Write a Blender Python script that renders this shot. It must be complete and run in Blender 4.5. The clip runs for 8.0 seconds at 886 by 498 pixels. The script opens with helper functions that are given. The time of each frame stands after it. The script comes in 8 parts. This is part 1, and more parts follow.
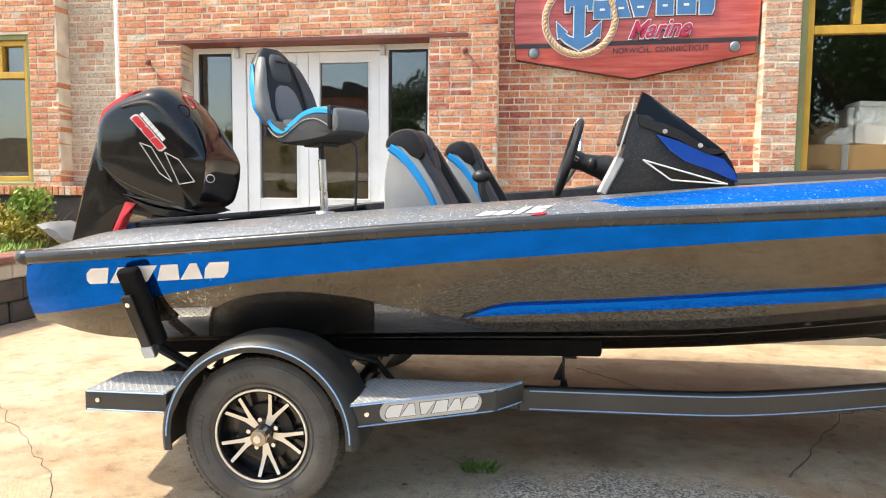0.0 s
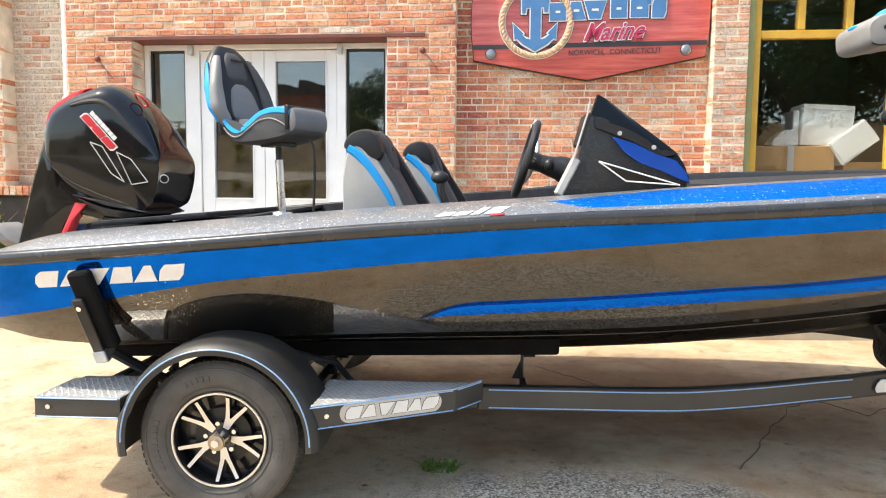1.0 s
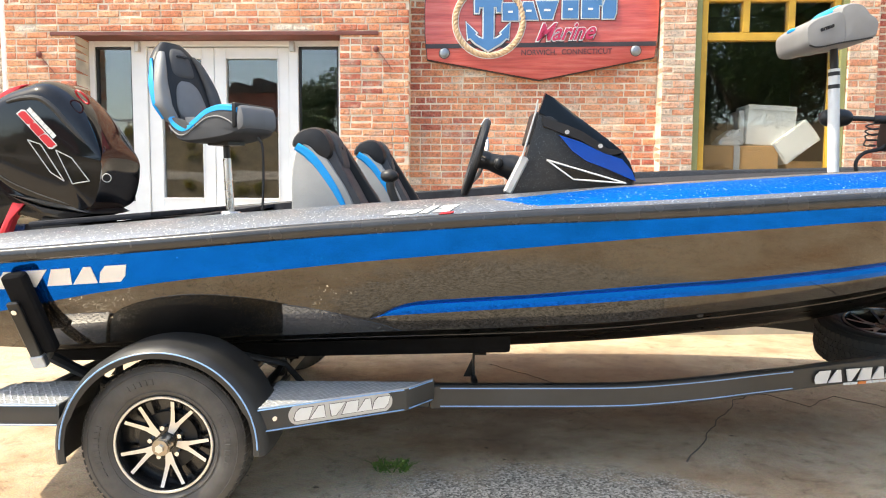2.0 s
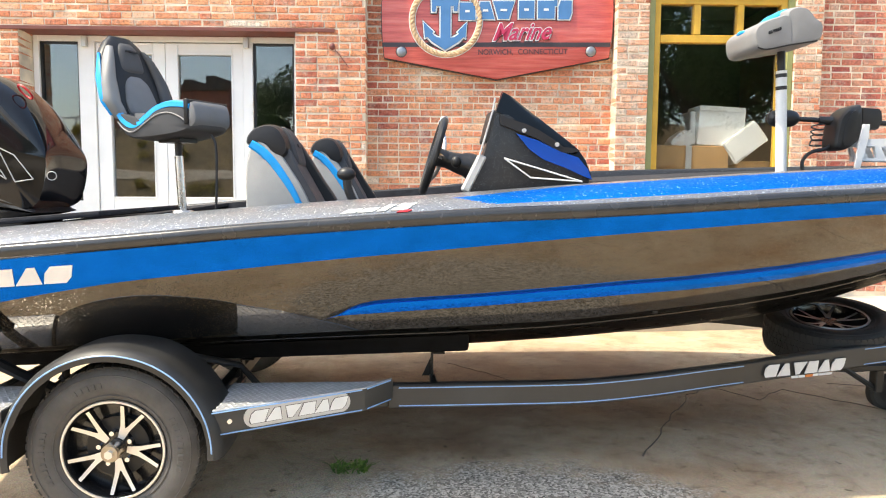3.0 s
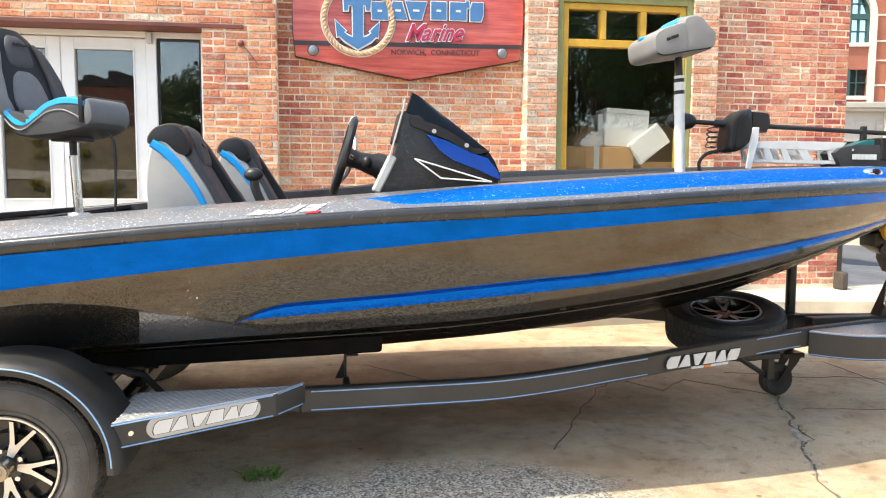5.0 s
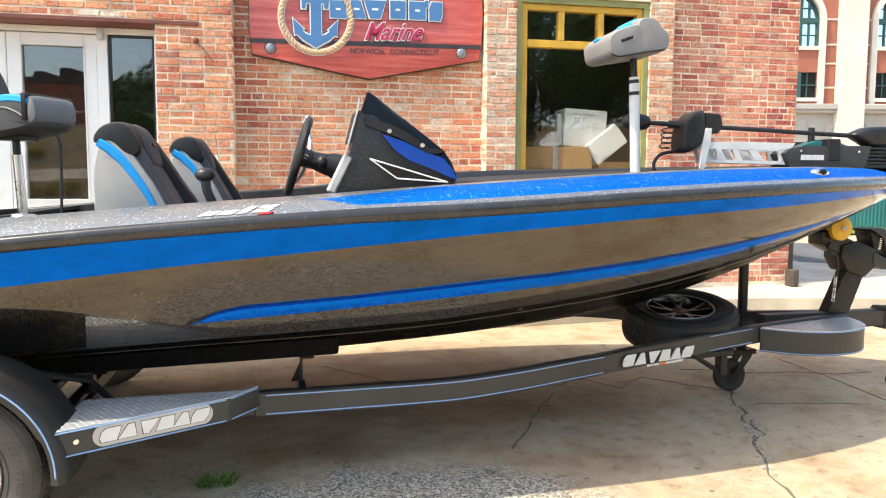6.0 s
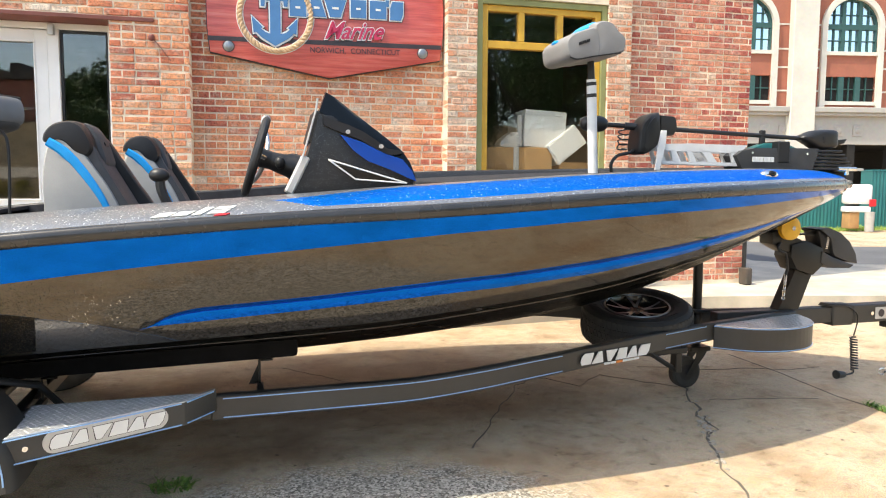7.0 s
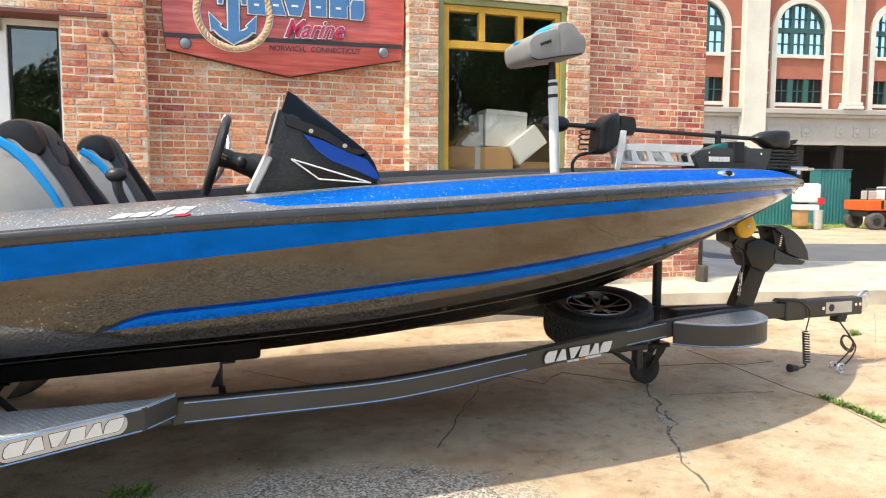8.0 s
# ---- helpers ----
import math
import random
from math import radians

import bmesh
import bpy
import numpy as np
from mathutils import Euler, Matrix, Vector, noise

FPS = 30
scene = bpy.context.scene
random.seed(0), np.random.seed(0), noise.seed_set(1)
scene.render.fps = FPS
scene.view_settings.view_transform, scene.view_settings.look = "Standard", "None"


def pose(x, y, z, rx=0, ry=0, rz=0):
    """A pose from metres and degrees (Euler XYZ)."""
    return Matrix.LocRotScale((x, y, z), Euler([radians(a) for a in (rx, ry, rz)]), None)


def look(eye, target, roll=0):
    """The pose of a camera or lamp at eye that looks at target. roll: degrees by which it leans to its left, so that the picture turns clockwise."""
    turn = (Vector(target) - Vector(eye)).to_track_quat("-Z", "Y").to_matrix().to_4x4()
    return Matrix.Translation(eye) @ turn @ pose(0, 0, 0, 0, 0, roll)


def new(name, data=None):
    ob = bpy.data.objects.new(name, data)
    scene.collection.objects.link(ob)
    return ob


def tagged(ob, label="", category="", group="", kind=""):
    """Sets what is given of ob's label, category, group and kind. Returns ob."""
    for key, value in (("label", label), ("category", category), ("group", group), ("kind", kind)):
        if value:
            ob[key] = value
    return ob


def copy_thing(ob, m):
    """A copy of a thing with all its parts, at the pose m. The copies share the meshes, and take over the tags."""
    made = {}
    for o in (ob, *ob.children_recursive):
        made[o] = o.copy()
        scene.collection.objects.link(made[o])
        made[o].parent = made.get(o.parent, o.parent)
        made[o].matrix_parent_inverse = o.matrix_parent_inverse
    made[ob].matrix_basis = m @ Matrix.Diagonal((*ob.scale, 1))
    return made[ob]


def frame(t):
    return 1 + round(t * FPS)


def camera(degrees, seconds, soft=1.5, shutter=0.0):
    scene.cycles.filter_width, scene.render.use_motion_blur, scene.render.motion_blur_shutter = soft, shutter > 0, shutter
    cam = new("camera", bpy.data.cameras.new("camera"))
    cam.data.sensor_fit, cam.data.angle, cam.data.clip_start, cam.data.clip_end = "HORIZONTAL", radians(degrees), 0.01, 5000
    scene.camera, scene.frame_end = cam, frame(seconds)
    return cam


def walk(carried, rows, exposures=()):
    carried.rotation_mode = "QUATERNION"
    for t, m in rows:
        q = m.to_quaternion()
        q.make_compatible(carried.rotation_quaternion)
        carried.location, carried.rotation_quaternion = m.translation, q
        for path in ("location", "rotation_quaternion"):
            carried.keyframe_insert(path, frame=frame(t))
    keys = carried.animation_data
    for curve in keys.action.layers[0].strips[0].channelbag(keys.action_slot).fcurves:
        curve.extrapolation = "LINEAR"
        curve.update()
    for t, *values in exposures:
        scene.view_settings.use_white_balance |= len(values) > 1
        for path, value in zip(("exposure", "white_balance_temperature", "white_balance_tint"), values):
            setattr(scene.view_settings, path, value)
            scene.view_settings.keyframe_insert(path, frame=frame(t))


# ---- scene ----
cam = camera(64.4, 8.0, soft=1.1)
PATH = [
    (0, (-0.017, 0.028, 1.246), (-0.031, 2.021, 1.078), 0.5),
    (0.5, (-0.028, 0.018, 1.248), (0.017, 2.01, 1.079), 0.5),
    (1, (-0.022, 0.019, 1.252), (0.083, 2.009, 1.083), 0.5),
    (1.5, (0.008, 0.018, 1.25), (0.172, 2.004, 1.081), 0.4),
    (3, (0.014, 0.035, 1.243), (0.355, 1.998, 1.073), 0.4),
    (3.5, (0.019, 0.031, 1.237), (0.418, 1.984, 1.068), 0.3),
    (4, (0.03, 0.029, 1.245), (0.486, 1.969, 1.074), 0.3),
    (4.5, (0.032, 0.029, 1.245), (0.545, 1.954, 1.075), 0.3),
    (6, (0.07, 0.038, 1.249), (0.737, 1.916, 1.079), 0.2),
    (6.5, (0.081, 0.031, 1.251), (0.796, 1.891, 1.08), 0.3),
    (7, (0.082, 0.026, 1.255), (0.847, 1.866, 1.084), 0.3),
    (7.5, (0.072, 0.029, 1.254), (0.888, 1.846, 1.083), 0.2),
    (8, (0.069, 0.035, 1.256), (0.935, 1.829, 1.084), 0.2),
]
walk(cam, [(t, look(eye, target, roll)) for t, eye, target, roll in PATH], ((0, 1.36, 7000, 5), (0.5, 1.42, 7000, 5), (3, 1.62, 7000, 5), (4, 1.60, 7000, 5), (6, 1.48, 7000, 5), (7, 1.36, 7000, 5), (8, 1.24, 7000, 5)))

# ---- world, sun ----
world = bpy.data.worlds.new("world")
scene.world = world
world.use_nodes = True
sky = world.node_tree.nodes.new("ShaderNodeTexSky")
sky.sky_type = "NISHITA"
sky.sun_disc = False
sky.sun_elevation = radians(59)
sky.sun_rotation = radians(-102)
sky.dust_density = 2.0
world.node_tree.links.new(sky.outputs[0], world.node_tree.nodes["Background"].inputs[0])
world.node_tree.nodes["Background"].inputs[1].default_value = 0.15
sun = new("sun", bpy.data.lights.new("sun", "SUN"))
sun.data.energy = 2.1
sun.data.angle = radians(0.5)
sun.data.color = (1.0, 0.93, 0.82)
sun.matrix_world = look((-7.62, -1.0, 12.8), (0, 0, 0))

# ---- frames of reference: boat and trailer; the brick front ----
BOAT = pose(-0.5636, 3.7954, 0, 0, 0, -6)
WALL = pose(1.0755, 6.9472, 0, 0, 0, -8.8)


# ---- materials ----
def material(name, color=(0.5, 0.5, 0.5), rough=0.5, metal=0.0, coat=0.0, spec=0.5):
    m = bpy.data.materials.new(name)
    m.use_nodes = True
    b = m.node_tree.nodes["Principled BSDF"]
    b.inputs["Base Color"].default_value = (*color, 1)
    b.inputs["Roughness"].default_value = rough
    b.inputs["Metallic"].default_value = metal
    b.inputs["Coat Weight"].default_value = coat
    b.inputs["Coat Roughness"].default_value = 0.03
    b.inputs["Specular IOR Level"].default_value = spec
    return m


def node(m, kind, **values):
    n = m.node_tree.nodes.new(kind)
    for key, value in values.items():
        if key in n.inputs:
            n.inputs[key].default_value = value
    return n


def link(m, a, out, b, inp):
    m.node_tree.links.new(a.outputs[out], b.inputs[inp])


def bsdf(m):
    return m.node_tree.nodes["Principled BSDF"]


def coords(m, scale=(1, 1, 1)):
    tc = node(m, "ShaderNodeTexCoord")
    mp = node(m, "ShaderNodeMapping", Scale=scale)
    link(m, tc, "Object", mp, "Vector")
    return mp


def noise_tex(m, vec, scale, detail=4.0, rough=0.55):
    n = node(m, "ShaderNodeTexNoise", Scale=scale, Detail=detail, Roughness=rough)
    link(m, vec, 0, n, "Vector")
    return n


def ramp(m, src, out, stops):
    r = node(m, "ShaderNodeValToRGB")
    e = r.color_ramp.elements
    while len(e) < len(stops):
        e.new(0.5)
    for k, (p, c) in zip(e, stops):
        k.position = p
        k.color = (*c, 1) if len(c) == 3 else c
    link(m, src, out, r, "Fac")
    return r


def mixed(m, fac, a, b, blend="MIX"):
    """A colour mix; fac, a, b: a number, a colour, or (node, output)."""
    n = m.node_tree.nodes.new("ShaderNodeMix")
    n.data_type = "RGBA"
    n.blend_type = blend
    for i, v in ((0, fac), (6, a), (7, b)):
        if isinstance(v, tuple) and hasattr(v[0], "outputs"):
            m.node_tree.links.new(v[0].outputs[v[1]], n.inputs[i])
        elif isinstance(v, tuple):
            n.inputs[i].default_value = (*v, 1)
        else:
            n.inputs[i].default_value = v
    return n


def bump(m, src, out, strength=0.3, dist=0.01, under=None):
    b = node(m, "ShaderNodeBump", Strength=strength, Distance=dist)
    link(m, src, out, b, "Height")
    if under:
        link(m, under, 0, b, "Normal")
    link(m, b, 0, bsdf(m), "Normal")
    return b


def worn(name, color, rough=0.5, metal=0.0, coat=0.0, var=0.25, scale=9.0, grain=120.0, relief=0.15, spec=0.5):
    """A surface with broad stains and fine grain."""
    m = material(name, color, rough, metal, coat, spec)
    v = coords(m)
    big = noise_tex(m, v, scale, 5)
    fine = noise_tex(m, v, grain, 3)
    dark = tuple(c * (1 - var) for c in color)
    light = tuple(min(1, c * (1 + var)) for c in color)
    r = ramp(m, big, 0, [(0.3, dark), (0.7, light)])
    g = mixed(m, 0.12, (r, 0), (fine, "Color"), "OVERLAY")
    link(m, g, 2, bsdf(m), "Base Color")
    rr = ramp(m, big, 0, [(0.3, (rough * 0.85,) * 3), (0.75, (min(1, rough * 1.2),) * 3)])
    link(m, rr, 0, bsdf(m), "Roughness")
    if relief:
        bump(m, fine, 0, relief, 0.003)
    return m


def flake(name, color, size=260.0, metal=0.9, rough=0.22, tilt=0.5, glint=0.25, coat=0.35, low=0.6, rare=0.88, spark=0.0, share=0.06, calm=0.0):
    """Gelcoat with metal flake under a clear coat."""
    m = material(name, color, rough, metal, coat)
    v = coords(m)
    vo = node(m, "ShaderNodeTexVoronoi", Scale=size)
    link(m, v, 0, vo, "Vector")
    geo = node(m, "ShaderNodeNewGeometry")
    sub = node(m, "ShaderNodeVectorMath")
    sub.operation = "SUBTRACT"
    link(m, vo, "Color", sub, 0)
    sub.inputs[1].default_value = (0.5, 0.5, 0.5)
    scl = node(m, "ShaderNodeVectorMath")
    scl.operation = "SCALE"
    scl.inputs["Scale"].default_value = tilt
    link(m, sub, 0, scl, 0)
    if spark:
        # a few flakes lie askew and glitter in the sun
        sc = node(m, "ShaderNodeSeparateColor")
        link(m, vo, "Color", sc, 0)
        gt = node(m, "ShaderNodeMapRange")
        gt.inputs["From Min"].default_value = 1 - share
        gt.inputs["From Max"].default_value = 1.01 - share
        gt.inputs["To Min"].default_value = tilt
        gt.inputs["To Max"].default_value = spark
        link(m, sc, 1, gt, 0)
        link(m, gt, 0, scl, "Scale")
        if calm:
            # the flakes lie flatter towards the bow
            sx = node(m, "ShaderNodeSeparateXYZ")
            link(m, v, 0, sx, 0)
            fl = node(m, "ShaderNodeMapRange")
            fl.inputs["From Min"].default_value = 0.9
            fl.inputs["From Max"].default_value = 2.3
            fl.inputs["To Min"].default_value = spark
            fl.inputs["To Max"].default_value = calm
            link(m, sx, 0, fl, 0)
            link(m, fl, 0, gt, "To Max")
    add = node(m, "ShaderNodeVectorMath")
    add.operation = "ADD"
    link(m, geo, "Normal", add, 0)
    link(m, scl, 0, add, 1)
    nor = node(m, "ShaderNodeVectorMath")
    nor.operation = "NORMALIZE"
    link(m, add, 0, nor, 0)
    link(m, nor, 0, bsdf(m), "Normal")
    sep = node(m, "ShaderNodeSeparateColor")
    link(m, vo, "Color", sep, 0)
    # rare flakes get a paler base: their glint is painted in
    bright = tuple(min(1, c * 3 + glint) for c in color)
    r = ramp(m, sep, 0, [(0.0, tuple(c * low for c in color)), (rare, color), (min(1, rare + 0.09), bright)])
    link(m, r, 0, bsdf(m), "Base Color")
    return m


def emissive_free_glass(name, tint=(1, 1, 1), rough=0.0):
    m = material(name, tint, rough)
    bsdf(m).inputs["Transmission Weight"].default_value = 1.0
    bsdf(m).inputs["IOR"].default_value = 1.8
    return m


def concrete_ground():
    m = material("weathered_concrete", (0.45, 0.38, 0.28), 0.85)
    v = coords(m)
    a = noise_tex(m, v, 0.55, 6, 0.6)
    b = noise_tex(m, v, 2.3, 7, 0.65)
    c = noise_tex(m, v, 60, 4, 0.7)
    r1 = ramp(m, a, 0, [(0.32, (0.375, 0.265, 0.17)), (0.46, (0.49, 0.375, 0.24)), (0.58, (0.57, 0.455, 0.305)), (0.72, (0.54, 0.355, 0.195))])
    r2 = ramp(m, b, 0, [(0.30, (0.21, 0.145, 0.095)), (0.42, (0.44, 0.34, 0.23)), (0.56, (0.55, 0.46, 0.335)), (0.74, (0.49, 0.325, 0.18))])
    mx = mixed(m, 0.62, (r1, 0), (r2, 0))
    g = mixed(m, 0.35, (mx, 2), (c, "Color"), "OVERLAY")
    # rusty blotches and dark spots
    d = noise_tex(m, v, 0.85, 9, 0.66)
    rust = ramp(m, d, 0, [(0.48, (0, 0, 0)), (0.68, (0.65, 0.65, 0.65))])
    g1 = mixed(m, (rust, 0), (g, 2), (0.33, 0.165, 0.065), "MIX")
    e = noise_tex(m, v, 11, 8, 0.75)
    spot = ramp(m, e, 0, [(0.36, (0.45, 0.41, 0.37)), (0.46, (1, 1, 1)), (0.62, (1.12, 1.1, 1.07))])
    g2 = mixed(m, 0.6, (g1, 2), (spot, 0), "MULTIPLY")
    # sparse small dirt spots
    f = noise_tex(m, v, 19, 2, 0.5)
    dirt = ramp(m, f, 0, [(0.24, (0.85, 0.85, 0.85)), (0.31, (0, 0, 0))])
    g2 = mixed(m, (dirt, 0), (g2, 2), (0.09, 0.06, 0.04), "MIX")
    # shade under boat and trailer painted in, blotchy and tinted like reddish-brown stains
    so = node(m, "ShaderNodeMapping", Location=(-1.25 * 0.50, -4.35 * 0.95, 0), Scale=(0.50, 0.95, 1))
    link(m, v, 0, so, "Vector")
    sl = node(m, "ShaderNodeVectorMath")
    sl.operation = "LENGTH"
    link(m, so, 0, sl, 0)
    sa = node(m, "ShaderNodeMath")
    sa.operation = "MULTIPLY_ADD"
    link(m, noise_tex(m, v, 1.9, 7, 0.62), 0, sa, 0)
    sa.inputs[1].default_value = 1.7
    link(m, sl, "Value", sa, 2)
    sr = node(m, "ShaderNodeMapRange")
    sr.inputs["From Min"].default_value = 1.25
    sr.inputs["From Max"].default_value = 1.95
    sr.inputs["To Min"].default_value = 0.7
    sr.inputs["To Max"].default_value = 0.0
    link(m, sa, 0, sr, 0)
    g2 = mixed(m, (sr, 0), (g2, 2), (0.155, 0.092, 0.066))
    grit = noise_tex(m, v, 170, 3, 0.8)
    gr = ramp(m, grit, 0, [(0.40, (0.5, 0.5, 0.5)), (0.5, (1, 1, 1)), (0.60, (1.35, 1.33, 1.3))])
    g3 = mixed(m, 0.9, (g2, 2), (gr, 0), "MULTIPLY")
    # exposed pebbles where the skin has worn away
    peb = node(m, "ShaderNodeTexVoronoi", Scale=105.0)
    link(m, v, 0, peb, "Vector")
    pc = ramp(m, peb, "Color", [(0.15, (0.10, 0.09, 0.075)), (0.5, (0.34, 0.31, 0.26)), (0.8, (0.65, 0.595, 0.515))])
    # the worn patch is a rough oval
    off = node(m, "ShaderNodeMapping", Location=(-0.70, -2.28 / 0.78, 0), Scale=(1.0, 1 / 0.78, 1))
    link(m, v, 0, off, "Vector")
    ln = node(m, "ShaderNodeVectorMath")
    ln.operation = "LENGTH"
    link(m, off, 0, ln, 0)
    edge = noise_tex(m, v, 5.0, 8, 0.75)
    ma = node(m, "ShaderNodeMath")
    ma.operation = "MULTIPLY_ADD"
    link(m, edge, 0, ma, 0)
    ma.inputs[1].default_value = 0.9
    link(m, ln, "Value", ma, 2)
    mr = node(m, "ShaderNodeMapRange")
    mr.inputs["From Min"].default_value = 1.28
    mr.inputs["From Max"].default_value = 1.52
    mr.inputs["To Min"].default_value = 0.95
    mr.inputs["To Max"].default_value = 0.0
    link(m, ma, 0, mr, 0)
    fin = mixed(m, (mr, 0), (g3, 2), (pc, 0))
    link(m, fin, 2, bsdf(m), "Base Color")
    b1 = node(m, "ShaderNodeBump", Strength=0.35, Distance=0.01)
    link(m, b, 0, b1, "Height")
    hh = mixed(m, (mr, 0), (c, "Color"), (peb, "Distance"))
    b2 = node(m, "ShaderNodeBump", Strength=0.6, Distance=0.005)
    link(m, hh, 2, b2, "Height")
    link(m, b1, 0, b2, "Normal")
    link(m, b2, 0, bsdf(m), "Normal")
    return m


def brick_mat(name, per_island, tones, pale=0.6):
    m = material(name, (0.4, 0.16, 0.08), 0.9)
    if per_island:
        src = node(m, "ShaderNodeNewGeometry")
        out = "Random Per Island"
    else:
        src = node(m, "ShaderNodeObjectInfo")
        out = "Random"
    tc = node(m, "ShaderNodeNewGeometry")
    mp = node(m, "ShaderNodeMapping", Scale=(1, 1, 1))
    link(m, tc, "Position", mp, "Vector")
    # neighbours from one firing share their tone
    zone = noise_tex(m, mp, 1.3, 3, 0.6)
    zr = node(m, "ShaderNodeMapRange")
    zr.inputs["From Min"].default_value = 0.32
    zr.inputs["From Max"].default_value = 0.68
    zr.inputs["To Min"].default_value = -0.12
    zr.inputs["To Max"].default_value = 0.42
    link(m, zone, 0, zr, 0)
    zs = node(m, "ShaderNodeMath")
    zs.operation = "MULTIPLY_ADD"
    link(m, src, out, zs, 0)
    zs.inputs[1].default_value = 0.72
    link(m, zr, 0, zs, 2)
    tone = ramp(m, zs, 0, tones)
    lime = noise_tex(m, mp, 7.5, 9, 0.78)
    fine = noise_tex(m, mp, 42, 7, 0.78)
    lr = ramp(m, lime, 0, [(0.50, (0, 0, 0)), (0.62, (pale,) * 3)])
    mx = mixed(m, (lr, 0), (tone, 0), (0.62, 0.50, 0.40))
    fr = ramp(m, fine, 0, [(0.37, (0.42, 0.40, 0.40)), (0.5, (1, 1, 1)), (0.62, (1.3, 1.25, 1.2))])
    g = mixed(m, 0.8, (mx, 2), (fr, 0), "MULTIPLY")
    link(m, g, 2, bsdf(m), "Base Color")
    bump(m, fine, 0, 1.0, 0.012)
    return m


def foliage(name, lo, hi):
    m = material(name, hi, 0.6)
    geo = node(m, "ShaderNodeNewGeometry")
    r = ramp(m, geo, "Random Per Island", [(0.0, lo), (1.0, hi)])
    link(m, r, 0, bsdf(m), "Base Color")
    bsdf(m).inputs["Subsurface Weight"].default_value = 0.0
    return m


def tread_plate():
    m = material("aluminium_tread_plate", (0.85, 0.85, 0.85), 0.27, 0.6)
    v = coords(m)
    fine = noise_tex(m, v, 40, 4)
    r = ramp(m, fine, 0, [(0.3, (0.80, 0.80, 0.80)), (0.7, (0.93, 0.93, 0.92))])
    link(m, r, 0, bsdf(m), "Base Color")
    bump(m, fine, 0, 0.1, 0.002)
    return m


def carpet(name, color):
    m = worn(name, color, 0.95, var=0.3, scale=14, grain=420, relief=0.6, spec=0.1)
    return m


def sign_wood():
    m = material("red_stained_sign_board", (0.42, 0.07, 0.05), 0.38, 0, 0.35)
    v = coords(m, (0.35, 3, 5))
    n = noise_tex(m, v, 5, 7, 0.65)
    w = noise_tex(m, v, 22, 4, 0.6)
    r = ramp(m, n, 0, [(0.3, (0.38, 0.05, 0.04)), (0.5, (0.58, 0.10, 0.08)), (0.72, (0.68, 0.19, 0.15))])
    g = mixed(m, 0.25, (r, 0), (w, "Color"), "OVERLAY")
    link(m, g, 2, bsdf(m), "Base Color")
    return m


TONES = [(0.0, (0.46, 0.125, 0.08)), (0.10, (0.58, 0.18, 0.10)), (0.35, (0.67, 0.255, 0.135)), (0.65, (0.76, 0.335, 0.17)), (0.88, (0.80, 0.43, 0.25)), (0.97, (0.80, 0.58, 0.42)), (1.0, (0.82, 0.70, 0.57))]
DARK_TONES = [(0.0, (0.27, 0.045, 0.045)), (0.3, (0.42, 0.095, 0.075)), (0.6, (0.58, 0.20, 0.12)), (0.85, (0.64, 0.29, 0.17)), (1.0, (0.70, 0.48, 0.36))]
CORNER_TONES = [(0.0, (0.38, 0.085, 0.07)), (0.25, (0.54, 0.16, 0.11)), (0.55, (0.66, 0.27, 0.17)), (0.85, (0.71, 0.38, 0.25)), (1.0, (0.75, 0.54, 0.41))]
PALE_TONES = [(0.0, (0.56, 0.27, 0.16)), (0.25, (0.62, 0.42, 0.30)), (0.5, (0.69, 0.55, 0.42)), (0.8, (0.72, 0.58, 0.44)), (1.0, (0.66, 0.30, 0.17))]
PIER_TONES = [(0.0, (0.46, 0.15, 0.09)), (0.3, (0.66, 0.29, 0.16)), (0.55, (0.72, 0.42, 0.28)), (0.8, (0.66, 0.52, 0.40)), (1.0, (0.70, 0.60, 0.48))]
M_BRICK1 = brick_mat("red_brick_single", False, TONES)
M_BRICK = brick_mat("red_brick", True, TONES)
M_BRICK_D = brick_mat("dark_red_brick", True, DARK_TONES, 0.4)
M_BRICK_C = brick_mat("corner_red_brick", True, CORNER_TONES, 0.6)
M_BRICK_W = brick_mat("half_limed_brick", True, PIER_TONES, 0.75)
M_BRICK_P = brick_mat("lime_washed_brick", True, PALE_TONES, 0.8)
M_MORTAR = worn("lime_mortar", (0.79, 0.67, 0.52), 0.95, var=0.3, scale=4, grain=70, relief=0.6)
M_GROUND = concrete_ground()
M_KERB = worn("kerb_concrete", (0.52, 0.47, 0.38), 0.9, var=0.25, scale=2.5, grain=60, relief=0.4)
M_ASPHALT = worn("asphalt", (0.11, 0.11, 0.115), 0.9, var=0.25, scale=1.2, grain=80, relief=0.5)
M_CRACK = worn("crack_dirt", (0.14, 0.115, 0.09), 1.0, var=0.3)
M_RUBBLE = worn("broken_concrete", (0.40, 0.36, 0.30), 0.95, var=0.35, scale=30, grain=120, relief=0.5)
M_STONE = worn("retaining_block", (0.085, 0.07, 0.058), 0.95, var=0.4, scale=4, grain=40, relief=0.8)
M_CAP = worn("red_stone_coping", (0.30, 0.13, 0.10), 0.85, var=0.3, scale=5, grain=50, relief=0.4)
M_SOIL = worn("soil", (0.09, 0.06, 0.035), 1.0, var=0.4)
M_GRASS = foliage("grass_blades", (0.16, 0.27, 0.035), (0.38, 0.50, 0.10))
M_WEED = foliage("weed_leaves", (0.05, 0.12, 0.015), (0.22, 0.32, 0.06))
M_SHRUB = foliage("yellow_green_leaves", (0.24, 0.22, 0.03), (0.68, 0.55, 0.12))
M_LEAF = foliage("tree_leaves", (0.025, 0.06, 0.013), (0.10, 0.165, 0.035))
